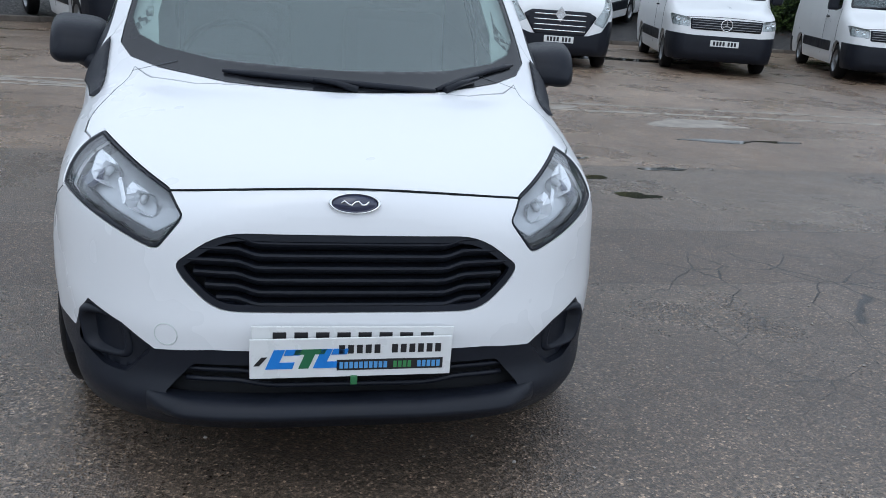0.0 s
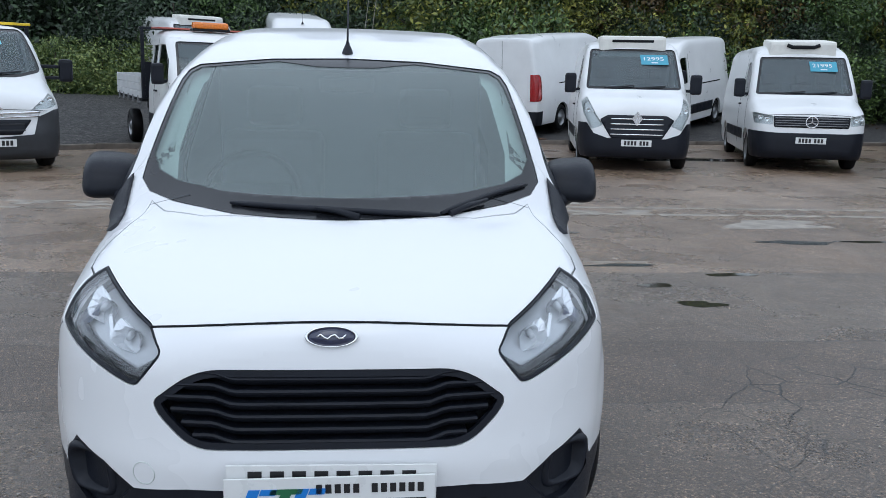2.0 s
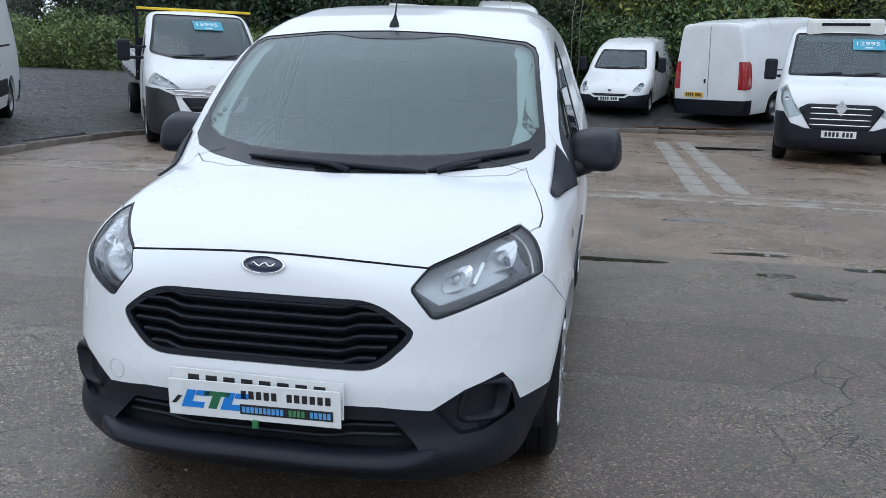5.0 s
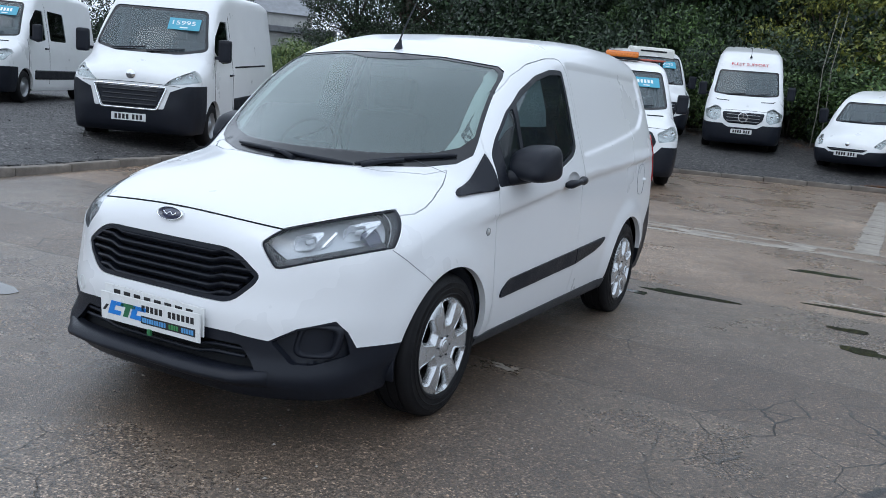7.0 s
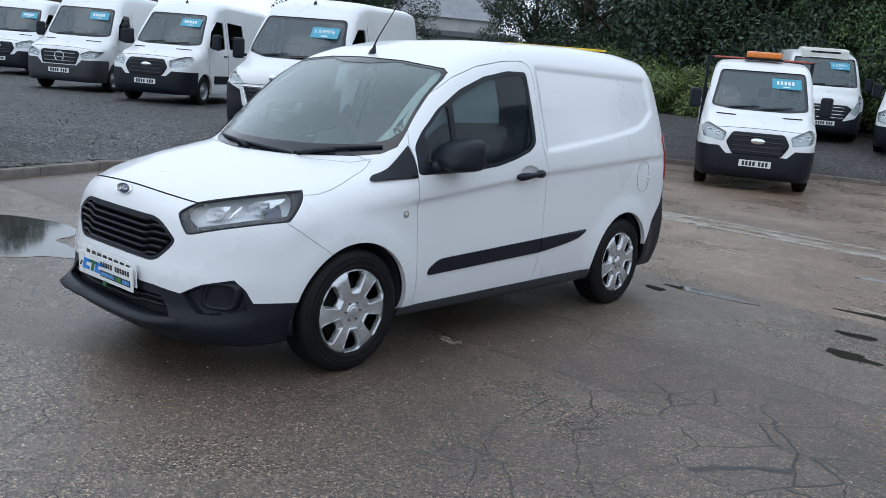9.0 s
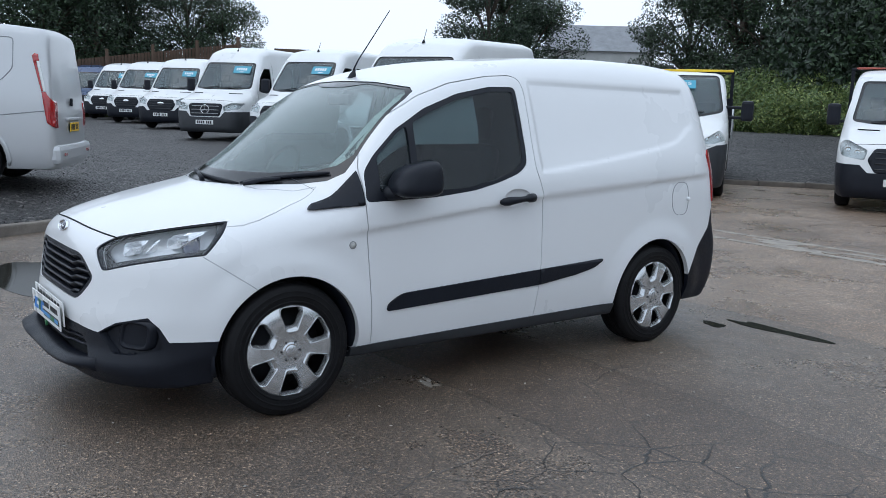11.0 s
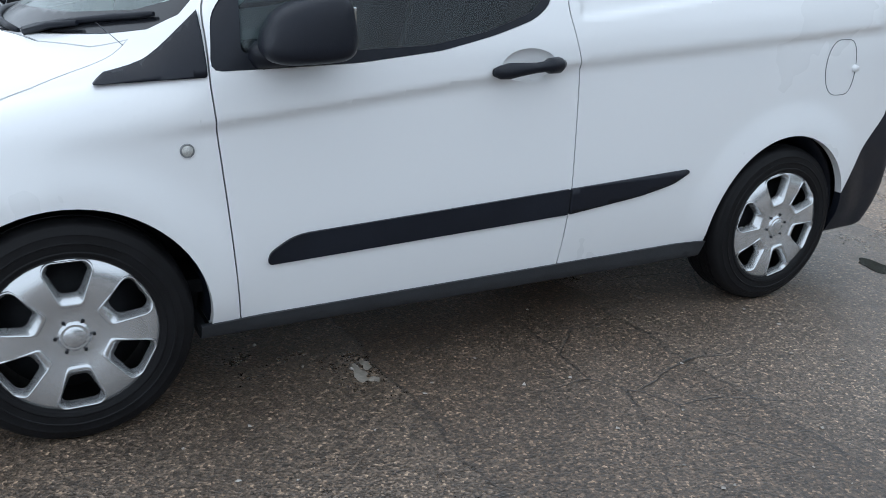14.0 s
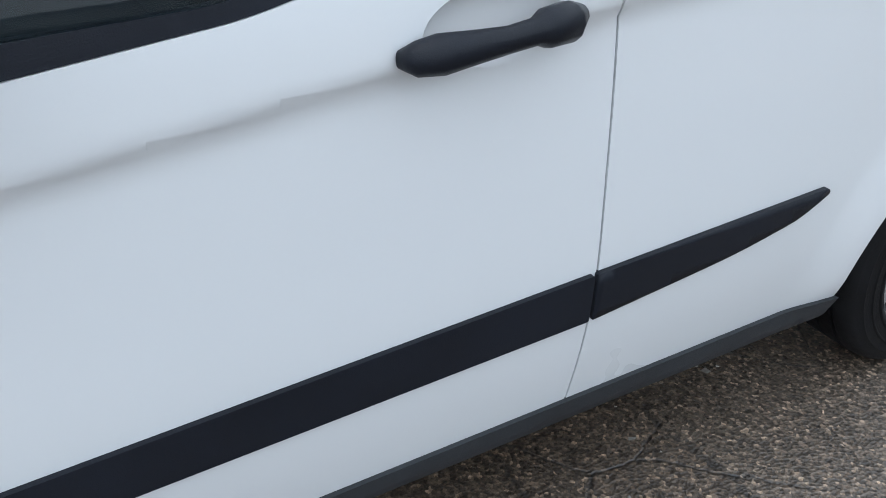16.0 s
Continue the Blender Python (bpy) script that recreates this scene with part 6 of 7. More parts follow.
    part("tail_lamp", boolean(h_proud, sided(tl, _s, 0.66), 'INTERSECT'), RED_LENS, hero, "red tail lamp")
    # fender seam from bonnet to the pillar cheek
    pts = [(_s * (side_of(hero_field, y, z) + 0.0005), y, z) for y, z in zip(np.linspace(0.985, 1.03, 6), np.linspace(1.05, 1.005, 6))]
    part("panel_seam", tube(pts, 0.0011, 4), BULKHEAD, hero)

part("bonnet", bonnet, WHITE, hero)
part("bonnet_gap", bonnet_gap, DARK, hero)
# dark tube that draws the shaded shut line along the bonnet's front edge
_edge = [(x, 0.8355 - 0.032 * (x / 0.475) ** 2) for x in np.linspace(-0.465, 0.465, 41)]
part("bonnet_seal", tube([(x, front_of(hero_field, x, z) + 0.0005, z) for x, z in _edge], 0.0032, 6), DARK, hero, "dark line put in for the shaded gap at the bonnet's front edge")
# fuel flap on the left flank
part("fuel_flap", boolean(boolean(h_rim, sided(FLAP, 1), 'INTERSECT'), sided(grown(FLAP, -0.002), 1)), BULKHEAD, hero, "outline of the fuel flap")
part("fuel_flap_catch", lathe([(0.016, 0.001), (0.015, 0.010), (0.0, 0.015)], 16, 'x'), WHITE, hero, m=pose(side_of(hero_field, 3.588, 0.892), 3.588, 0.892))

# -- bumpers and grille --
GRILLE = rounded([(-.335, .724), (.335, .724), (.445, .640), (.425, .605), (.345, .529), (-.345, .529), (-.425, .605), (-.445, .640)], [.09, .09, .03, .04, .09, .09, .04, .03], 5)
INTAKE = rounded([(-.40, .384), (.40, .384), (.475, .302), (-.475, .302)], 0.012, 3)
BUMPER = [(0, .424), (.36, .424), (.50, .410), (.585, .462), (.685, .492), (.715, .45), (.735, .388), (1.05, .388), (1.05, .05), (0, .05)]
BUMPER = BUMPER + mirrored(BUMPER)[1:-1]
h_body = boolean(h_body, prism(grown(GRILLE, 0.003), 'y', -0.2, 0.3))
part("grille_back", boolean(h_deep, prism(grown(GRILLE, 0.03), 'y', -0.2, 0.4), 'INTERSECT'), DARK, hero)
part("grille_rim", boolean(boolean(h_trim, prism(grown(GRILLE, 0.001), 'y', -0.2, 0.3), 'INTERSECT'), prism(grown(GRILLE, -0.016), 'y', -0.3, 0.4)), PLASTIC, hero)
for i in range(6):
    zc = 0.705 - i * 0.0312
    half = 0.335 + 0.085 * (1 - abs(zc - 0.635) / 0.095)
    rows = []
    for x in np.linspace(-half, half, 41):
        drop = 0.016 * (1 - sstep(0.235, 0.30, abs(x)))
        z = zc - drop + 0.010
        y = front_of(hero_field, x, z) if i == 0 else front_of(hero_field, x, min(z, .72))
        rows.append([(x, y + 0.004, z - 0.004), (x, y + 0.0, z + 0.003), (x, y + 0.006, z + 0.0075), (x, y + 0.045, z + 0.006), (x, y + 0.045, z - 0.018), (x, y + 0.02, z - 0.016)])
    bm = bmesh.new()
    vs = [[bm.verts.new(p) for p in r] for r in rows]
    for a, b in zip(vs, vs[1:]):
        for k in range(6):
            bm.faces.new((a[k], a[(k + 1) % 6], b[(k + 1) % 6], b[k]))
    bm.faces.new(vs[0][::-1])
    bm.faces.new(vs[-1])
    bmesh.ops.recalc_face_normals(bm, faces=bm.faces)
    part("grille_slat", bm, PLASTIC, hero, "black grille slat")
bumper = boolean(h_body, prism(BUMPER, 'y', -0.3, 0.52), 'INTERSECT')
h_body = boolean(h_body, prism(BUMPER, 'y', -0.3, 0.521))
bumper = boolean(bumper, prism(INTAKE, 'y', -0.3, 0.3))
FOG = rounded([(.506, .408), (.585, .455), (.684, .484), (.708, .445), (.724, .36), (.64, .328), (.575, .330)], 0.012, 3)
for _s in (-1, 1):
    fp = FOG if _s > 0 else mirrored(FOG)
    bumper = boolean(bumper, prism(fp, 'y', -0.3, 0.34))
fb = part("front_bumper", bumper, PLASTIC, hero, "black textured front bumper")
for _s in (-1, 1):
    fp = FOG if _s > 0 else mirrored(FOG)
    part("fog_recess", boolean(h_deeper, prism(grown(fp, 0.01), 'y', -0.3, 0.36), 'INTERSECT'), PLASTIC, fb)
    fx, fz = .632, .412
    fy = front_of(hero_field, fx, fz) + 0.03
    bz = lathe([(0.034, 0.001), (0.032, 0.030), (0.018, 0.036), (0.012, 0.046), (-0.018, 0.052), (-0.022, 0.060), (-0.012, 0.068), (0.02, 0.074)], 40, 'y')
    for v in bz.verts:
        a = math.atan2(v.co.z, v.co.x)
        k = (abs(math.cos(a)) ** 4 + abs(math.sin(a)) ** 4) ** -0.25
        v.co.x, v.co.z = v.co.x * k + 0.18 * _s * v.co.z, v.co.z * k
    part("fog_lamp_blank", bz, PLASTIC, fb, "squared blank fog lamp bezel", pose(_s * fx, fy, fz, 0, 0, 32 * _s) @ Matrix.Diagonal((1.22, 1, 0.95, 1)))
rows = []
for x in np.linspace(-0.52, 0.52, 41):
    k = 1 - sstep(0.42, 0.52, abs(x))
    y = front_of(hero_field, x, 0.27)
    rows.append([(x, y + 0.03, 0.306), (x, y - 0.004 - 0.010 * k, 0.300), (x, y - 0.012 - 0.042 * k, 0.282), (x, y - 0.010 - 0.040 * k, 0.266), (x, y + 0.004, 0.236 + 0.01 * (1 - k)), (x, y + 0.05, 0.238)])
bm = bmesh.new()
vs = [[bm.verts.new(p) for p in r] for r in rows]
for a, b in zip(vs, vs[1:]):
    for k in range(6):
        bm.faces.new((a[k], a[(k + 1) % 6], b[(k + 1) % 6], b[k]))
bm.faces.new(vs[0][::-1])
bm.faces.new(vs[-1])
bmesh.ops.recalc_face_normals(bm, faces=bm.faces)
for f_ in bm.faces:
    f_.smooth = True
part("bumper_lip", bm, PLASTIC, fb, "black shelf below the intake")
part("intake_back", boolean(h_deep, prism(grown(INTAKE, 0.02), 'y', -0.3, 0.3), 'INTERSECT'), DARK, fb)
for i, zc in enumerate((0.366, 0.340)):
    pts = []
    for x in np.linspace(-0.42, 0.42, 31):
        z = zc - 0.012 * (1 - sstep(0.20, 0.30, abs(x)))
        pts.append((x, front_of(hero_field, x, z) + 0.012, z))
    part("intake_bar", tube(pts, 0.007, 6), PLASTIC, fb)
REAR = rounded([(3.60, .20), (3.615, .36), (3.655, .48), (3.74, .605), (3.825, .70), (3.85, .82), (4.4, .84), (4.4, .20)], 0.02, 3)
rear = boolean(h_body, prism(REAR, 'x', -1.2, 1.2), 'INTERSECT')
h_body = boolean(h_body, prism(REAR, 'x', -1.3, 1.3))
part("rear_bumper", rear, PLASTIC, hero, "black rear bumper")
part("body", h_body, WHITE, hero)
part("bumper_cover", boolean(boolean(h_rim, prism([(-.470 + .030 * math.cos(a), .456 + .030 * math.sin(a)) for a in np.linspace(0, 6.283, 33)[:-1]], 'y', -0.2, 0.3), 'INTERSECT'), prism([(-.470 + .0282 * math.cos(a), .456 + .0282 * math.sin(a)) for a in np.linspace(0, 6.283, 33)[:-1]], 'y', -0.3, 0.3)), TRIM_GREY, hero, "round towing eye cover")
part("underbody", boxed(-0.62, 0.62, 0.3, 3.9, 0.2, 0.32, 0.03), DARK, hero)

# -- badge, plates, wipers, aerial --
by = front_of(hero_field, 0, 0.803)
ring = lathe([(-0.013, 0.0585), (-0.0155, 0.0625), (-0.0135, 0.0665), (0.004, 0.068), (0.004, 0.0585)], 40, 'y', True)
bmesh.ops.scale(ring, vec=(1.0, 1, 0.40), verts=ring.verts)
bd = part("badge", ring, CHROME, hero, "oval emblem with a bright rim, left plain", pose(0, by + 0.002, 0.803, -22))
part("badge_field", badge_bm(0.061, "oval"), BADGE_BLUE, bd, "dark blue field")
part("badge_stroke", tube([(-0.036 + 0.009 * k, -0.0145, 0.006 * math.sin(k * 1.7)) for k in range(9)], 0.0026, 6), CHROME, bd, "plain bright stroke")
pl = part("number_plate", boxed(-0.26, 0.26, -0.006, 0, -0.0555, 0.0555, 0.002), PLATE_WHITE, hero, "white number plate, half covered", pose(0.004, 0.018, 0.446, 3, 0.5))
for x in np.linspace(-0.19, 0.19, 8):
    part("character_bar", boxed(x - 0.017, x + 0.017, -0.0075, -0.005, -0.04, 0.04), INK, pl)
dp = part("dealer_plate", boxed(-0.26, 0.26, -0.006, 0, -0.0555, 0.0555, 0.002), PLATE_WHITE, hero, "white dealer plate with blue and green printing", pose(0.0, 0.004, 0.421, 3, -0.6))
def printed(name, x0, x1, z0, z1, mat, lean=0.0):
    me = prism([(x0, z0), (x1, z0), (x1 + lean, z1), (x0 + lean, z1)], 'y', -0.0078, -0.005)
    part(name, me, mat, dp)
for x0 in (-0.205, -0.085):
    printed("logo_stroke", x0 - 0.016, x0 + 0.012, -0.028, 0.026, BLUE_INK, 0.022)
    printed("logo_stroke", x0 + 0.012, x0 + 0.052, -0.028, -0.010, BLUE_INK, 0.006)
    printed("logo_stroke", x0 + 0.030, x0 + 0.070, 0.010, 0.026, BLUE_INK, 0.006)
printed("logo_stroke", -0.138, -0.112, -0.028, 0.012, GREEN_INK, 0.016)
printed("logo_stroke", -0.150, -0.072, 0.012, 0.026, GREEN_INK, 0.006)
printed("logo_stroke", -0.250, -0.236, -0.018, 0.006, INK, 0.02)
for i in range(12):
    if i != 5:
        printed("figure_bar", -0.035 + i * 0.0228, -0.020 + i * 0.0228, 0.012, 0.036, INK)
printed("banner", -0.040, 0.238, -0.036, -0.006, INK)
for i in range(21):
    if i not in (10, 15):
        m_ = WORD_BLUE if i < 10 or i > 15 else WORD_GREEN
        me = prism([(-0.033 + i * 0.0127, -0.030), (-0.0238 + i * 0.0127, -0.030), (-0.0238 + i * 0.0127, -0.012), (-0.033 + i * 0.0127, -0.012)], 'y', -0.0092, -0.0075)
        part("word_bar", me, m_, dp)
part("fixing_clip", boxed(-0.009, 0.009, -0.012, 0.0, -0.018, 0.006, 0.002), GREEN_PLASTIC, dp, m=pose(0.005, -0.002, -0.058))

def on_glass(x, z, out):
    return (x, front_of(hero_field, x, z) - out, z)

def wiper(x0, z0, x1, z1, hub, elbow):
    w = part("wiper", tube([on_glass(x0 + (x1 - x0) * t, z0 + (z1 - z0) * t + 0.006 * math.sin(math.pi * t), 0.012) for t in np.linspace(0, 1, 9)], [0.006] + [0.010] * 7 + [0.006], 6), PLASTIC, hero, "black wiper blade")
    part("wiper_arm", tube([on_glass(*hub, 0.012), on_glass((hub[0] + elbow[0]) / 2, (hub[1] + elbow[1]) / 2 + 0.006, 0.03), on_glass(*elbow, 0.026)], [0.013, 0.010, 0.007], 6), PLASTIC, w)
wiper(-0.365, 1.038, 0.325, 1.012, (0.06, 1.012), (-0.08, 1.036))
wiper(0.33, 1.016, 0.668, 1.082, (0.36, 1.012), (0.50, 1.046))
rain = np.random.default_rng(31)
_dv, _df = [], []
for _x, _z in zip(rain.uniform(-0.64, 0.64, 320), rain.uniform(1.08, 1.49, 320)):
    if abs(_x) > 0.66 - 0.15 * (_z - 1.1):
        continue
    c, r = Vector(on_glass(_x, _z, -0.0055)), rain.uniform(0.0012, 0.0034)
    k = len(_dv)
    _dv += [c + Vector((r * math.cos(a), r * 0.75 * math.sin(a), r * 0.7 * math.sin(a))) for a in np.arange(6) * math.pi / 3] + [c + Vector((0, -r * 0.45, r * 0.5))]
    _df += [(k + i, k + (i + 1) % 6, k + 6) for i in range(6)]
tagged(part("rain_drops", mesh_from("rain_drops", np.array(_dv), np.array(_df)), LENS, hero, "rain drops on the windscreen"), kind="stuff")
ab = part("aerial", lathe([(-0.01, 0.024), (0.012, 0.020), (0.035, 0.010), (0.05, 0.006)], 20, 'z'), PLASTIC, hero, "black roof aerial", pose(0, 1.627, 1.556, -18))
part("aerial_rod", tube([(0, 0, 0.04), (0, 0.02, 0.10), (0, 0.17, 0.42)], [0.005, 0.004, 0.0025], 6), PLASTIC, ab, m=pose(0, 0, 0, 8))

# -- wheels --
trim_bm, _holes, _r = wheel_trim(0.307, 0.195)
trim_me = bpy.data.meshes.new("wheel_trim")
trim_bm.to_mesh(trim_me)
trim_bm.free()
tyre_me = bpy.data.meshes.new("tyre")
_side = [(0.100, 0.7 * 0.307), (0.1005, 0.218), (0.1035, 0.222), (0.1035, 0.226), (0.1005, 0.229), (0.1015, 0.246), (0.1035, 0.248), (0.1035, 0.2505), (0.1010, 0.2525), (0.098, 0.268),
         (0.0985, 0.2715), (0.0955, 0.2745), (0.090, 0.2895), (0.0885, 0.2925), (0.078, 0.3015), (0.062, 0.306), (0.052, 0.307), (0.0505, 0.301), (0.0445, 0.301), (0.043, 0.307), (0.0045, 0.307), (0.003, 0.301)]
_t = lathe([(0.0925, 0.208)] + _side + [(-u, v) for u, v in _side[::-1]] + [(-0.0925, 0.208)], 64, 'x', True)
_t.to_mesh(tyre_me)
_t.free()
drum_me = bpy.data.meshes.new("drum")
_t = lathe([(0.03, 0.001), (0.03, 0.12), (0.0, 0.15), (-0.02, 0.195), (-0.06, 0.198)], 40, 'x')
_t.to_mesh(drum_me)
_t.free()
for _y in (H_F, H_R):
    for _s in (-1, 1):
        wheel = part("wheel", tyre_me, RUBBER, hero, "black road tyre", pose(_s * 0.738, _y, 0.303, 0, 0, 0 if _s > 0 else 180) @ pose(0, 0, 0, 12 if _y > 2 else 0))
        trim = part("wheel_trim", trim_me, ALLOY, wheel, "silver six-spoke wheel trim")
        part("steel_rim", drum_me, DARK, wheel)
        for rm in _holes:
            part("opening_rim", rm, ALLOY, trim)
        part("hub_cap", lathe([(0.195 / 2 + 0.008, 0.001), (0.195 / 2 + 0.008, 0.024), (0.195 / 2 + 0.004, 0.029), (0.195 / 2 - 0.002, 0.030)], 28, 'x'), ALLOY, trim)
        for k in range(6):
            a = radians(60 * k)
            part("stud", lathe([(0.195 / 2 + 0.002, 0.001), (0.195 / 2 + 0.002, 0.0042), (0.195 / 2 - 0.004, 0.0045)], 10, 'x'), DARK, trim, m=pose(0, 0.046 * math.cos(a), 0.046 * math.sin(a)))

# -- cabin --
part("dashboard", boxed(-0.56, 0.56, 0.96, 1.34, 0.62, 0.985, 0.06), BULKHEAD, hero, "dark grey dashboard")
sw = part("steering_wheel", lathe([(0.0, 0.168), (0.012, 0.180), (0.0, 0.192), (-0.012, 0.180)], 40, 'y', True), DARK, hero, "dark steering wheel", pose(-0.36, 1.36, 1.0, -28))
part("wheel_boss", boxed(-0.15, 0.15, -0.01, 0.02, -0.05, 0.05, 0.015), DARK, sw)
for x in (-0.36, 0.36):
    seat = part("seat", boxed(-0.24, 0.24, -0.07, 0.07, -0.1, 0.55, 0.06), SEAT, hero, "dark fabric seat", pose(x, 2.05, 0.68, -14))
    part("cushion", boxed(-0.24, 0.24, -0.50, 0.02, -0.16, -0.02, 0.05), SEAT, seat)
    part("headrest", boxed(-0.13, 0.13, -0.05, 0.05, 0.57, 0.76, 0.045), SEAT, seat)
part("bulkhead", boxed(-0.64, 0.64, 2.34, 2.37, 0.3, 1.50), BULKHEAD, hero, "grey load bulkhead")
part("cab_floor", boxed(-0.70, 0.70, 0.6, 2.37, 0.32, 0.36), DARK, hero)
part("rear_view_mirror", boxed(-0.11, 0.11, -0.015, 0.02, -0.03, 0.03, 0.012), DARK, hero, m=pose(0, 1.55, 1.43))

# ---- where the vans stand ----
link_all()
on_ground(boxer, -8.0, 6.95, -62)
on_ground(transit, -14.7, 8.4, -58)
for x, y, a in ((-25.2, 9.2, -46), (-30.5, 9.65, -44), (-34.7, 9.9, -42)):
    on_ground(copy_thing(transit, pose(0, 0, 0)), x, y, a)
blue = on_ground(copy_thing(transit, pose(0, 0, 0)), -38.9, 9.9, -36)
blue["label"] = "dark blue panel van at the end of the row"
for o in blue.children:
    if o.name.startswith("body"):
        o.data = o.data.copy()
        o.data.materials[0] = BLUE_PAINT
for o in [q for q in blue.children_recursive if q.name.startswith(("price", "small_print"))]:
    bpy.data.objects.remove(o)
on_ground(sprinter, -18.1, 7.95, -51)
on_ground(old, -1.5, 21.0, -80)
on_ground(crafter, 8.07, 13.0, -107)
on_ground(copy_thing(crafter, pose(0, 0, 0)), 11.6, 12.6, -112)
on_ground(master, 4.72, 12.65, -101)
on_ground(copy_thing(master, pose(0, 0, 0)), -3.95, 21.8, -62)
on_ground(daily, 3.5 + 5.9 * math.cos(radians(52)), 20.1 + 5.9 * math.sin(radians(52)), 52)
side_van = copy_thing(boxer, pose(0, 0, 0))
on_ground(side_van, 6.75, 20.2, -130)
on_ground(partner, 1.1, 20.0, -104)
on_ground(custom, -9.75, -2.48, -115)
on_ground(relay, -5.42, 11.25, -56)
on_ground(tipper, -1.98, 12.6, -65)

# ---- trees ----
def leaf_mat(name, dark, mid, light):
    m, n, l, b = shader(name)
    geo, info = n.new("ShaderNodeNewGeometry"), n.new("ShaderNodeObjectInfo")
    c = ramp(n, l, geo.outputs["Random Per Island"], [(0.0, dark), (0.5, mid), (0.93, light), (1.0, tuple(min(1, k * 1.6) for k in light))])
    tone = ramp(n, l, info.outputs["Random"], [(0.0, (0.75, 0.8, 0.8)), (1.0, (1.2, 1.15, 1.0))])
    l.new(blend(n, l, 'MULTIPLY', 1.0, c, tone), b.inputs["Base Color"])
    b.inputs["Roughness"].default_value = 0.55
    b.inputs["Transmission Weight"].default_value = 0.0
    return m


LEAF_DARK = leaf_mat("dark_leaves", (0.010, 0.020, 0.012), (0.021, 0.040, 0.021), (0.042, 0.076, 0.034))
LEAF_MID = leaf_mat("green_leaves", (0.024, 0.046, 0.016), (0.058, 0.105, 0.030), (0.115, 0.185, 0.05))
LEAF_WARM = leaf_mat("yellowing_leaves", (0.040, 0.055, 0.016), (0.115, 0.14, 0.030), (0.26, 0.26, 0.05))
LEAF_RUST = leaf_mat("turning_leaves", (0.035, 0.028, 0.012), (0.09, 0.06, 0.022), (0.17, 0.10, 0.03))
FERN = leaf_mat("fern_leaves", (0.04, 0.075, 0.022), (0.10, 0.155, 0.045), (0.20, 0.24, 0.08))
GRASS = simple("rough_grass", (0.05, 0.062, 0.024), 0.9, 0, 0.55, 1.2, 0.9, 25)


def leaves(rng, centres, radii, per, size, flat=0.75):
    """Small folded leaves scattered through clumps, denser towards each clump's skin."""
    V, F = [], []
    for c, r in zip(centres, radii):
        n = max(6, int(per * r * r))
        d = rng.normal(size=(n, 3))
        d /= np.linalg.norm(d, axis=1)[:, None]
        p = c + d * (r * rng.uniform(0.55, 1.08, n) ** 0.6)[:, None] * (1, 1, flat)
        u = rng.normal(size=(n, 3)) + d * 0.2
        u /= np.linalg.norm(u, axis=1)[:, None]
        w = np.cross(u, d + rng.normal(size=(n, 3)) * 0.5)
        w /= np.linalg.norm(w, axis=1)[:, None] + 1e-9
        s = size * rng.uniform(0.6, 1.5, n)[:, None]
        k = len(V) and sum(len(q) for q in V) or 0
        quad = np.stack([p - u * s, p + w * s * 0.42, p + u * s, p - w * s * 0.42], 1).reshape(-1, 3)
        V.append(quad)
        F.append(k + np.arange(4 * n).reshape(n, 4))
    return np.concatenate(V), np.concatenate(F)


def tree_parts(seed, height, spread, leaf, size=0.11, per=170, clumps=46, low=0.25):
    """A trunk with limbs, and a crown of leaf clumps on them."""
    rng = np.random.default_rng(seed)
    bm = bmesh.new()
    def limb(pts, radii):
        t = tube(pts, radii, 7)
        me = bpy.data.meshes.new("limb")
        t.to_mesh(me)
        t.free()
        bm.from_mesh(me)
        bpy.data.meshes.remove(me)
    trunk = [(0.15 * math.sin(i * 1.3 + seed), 0.15 * math.cos(i * 1.1 + seed), height * 0.8 * i / 6) for i in range(7)]
    trunk[0] = (0, 0, -0.3)
    limb(trunk, [height * 0.022 * (1 - 0.13 * i) for i in range(7)])
    centres, radii = [], []
    for i in range(clumps):
        t = rng.uniform(low, 1.0)
        a = rng.uniform(0, 2 * math.pi)
        wide = spread * (math.sin(math.pi * min(1, (t - low) / (1 - low) * 0.8 + 0.2)) ** 0.7)
        r = wide * rng.uniform(0.25, 1.0) ** 0.5
        c = np.array([r * math.cos(a), r * math.sin(a), height * (t * 0.93)])
        centres.append(c)
        radii.append(spread * rng.uniform(0.22, 0.40))
        if i % 3 == 0:
            k = min(5, int(t * 5))
            s = Vector(trunk[k])
            e = Vector(c)
            limb([s, s.lerp(e, 0.5) + Vector((0, 0, 0.1 * spread)), e], [height * 0.008, height * 0.005, height * 0.002])
    v, q = leaves(rng, centres, radii, per, size)
    return bm, mesh_from("crown", v, q, False)


def make_tree(name, label, seed, height, spread, mat, **kw):
    tree = thing(name, label, "tree", "trees round the yard")
    trunk, crown = tree_parts(seed, height, spread, mat, **kw)
    part("trunk", trunk, BARK, tree)
    part("crown", crown, mat, tree)
    return tree


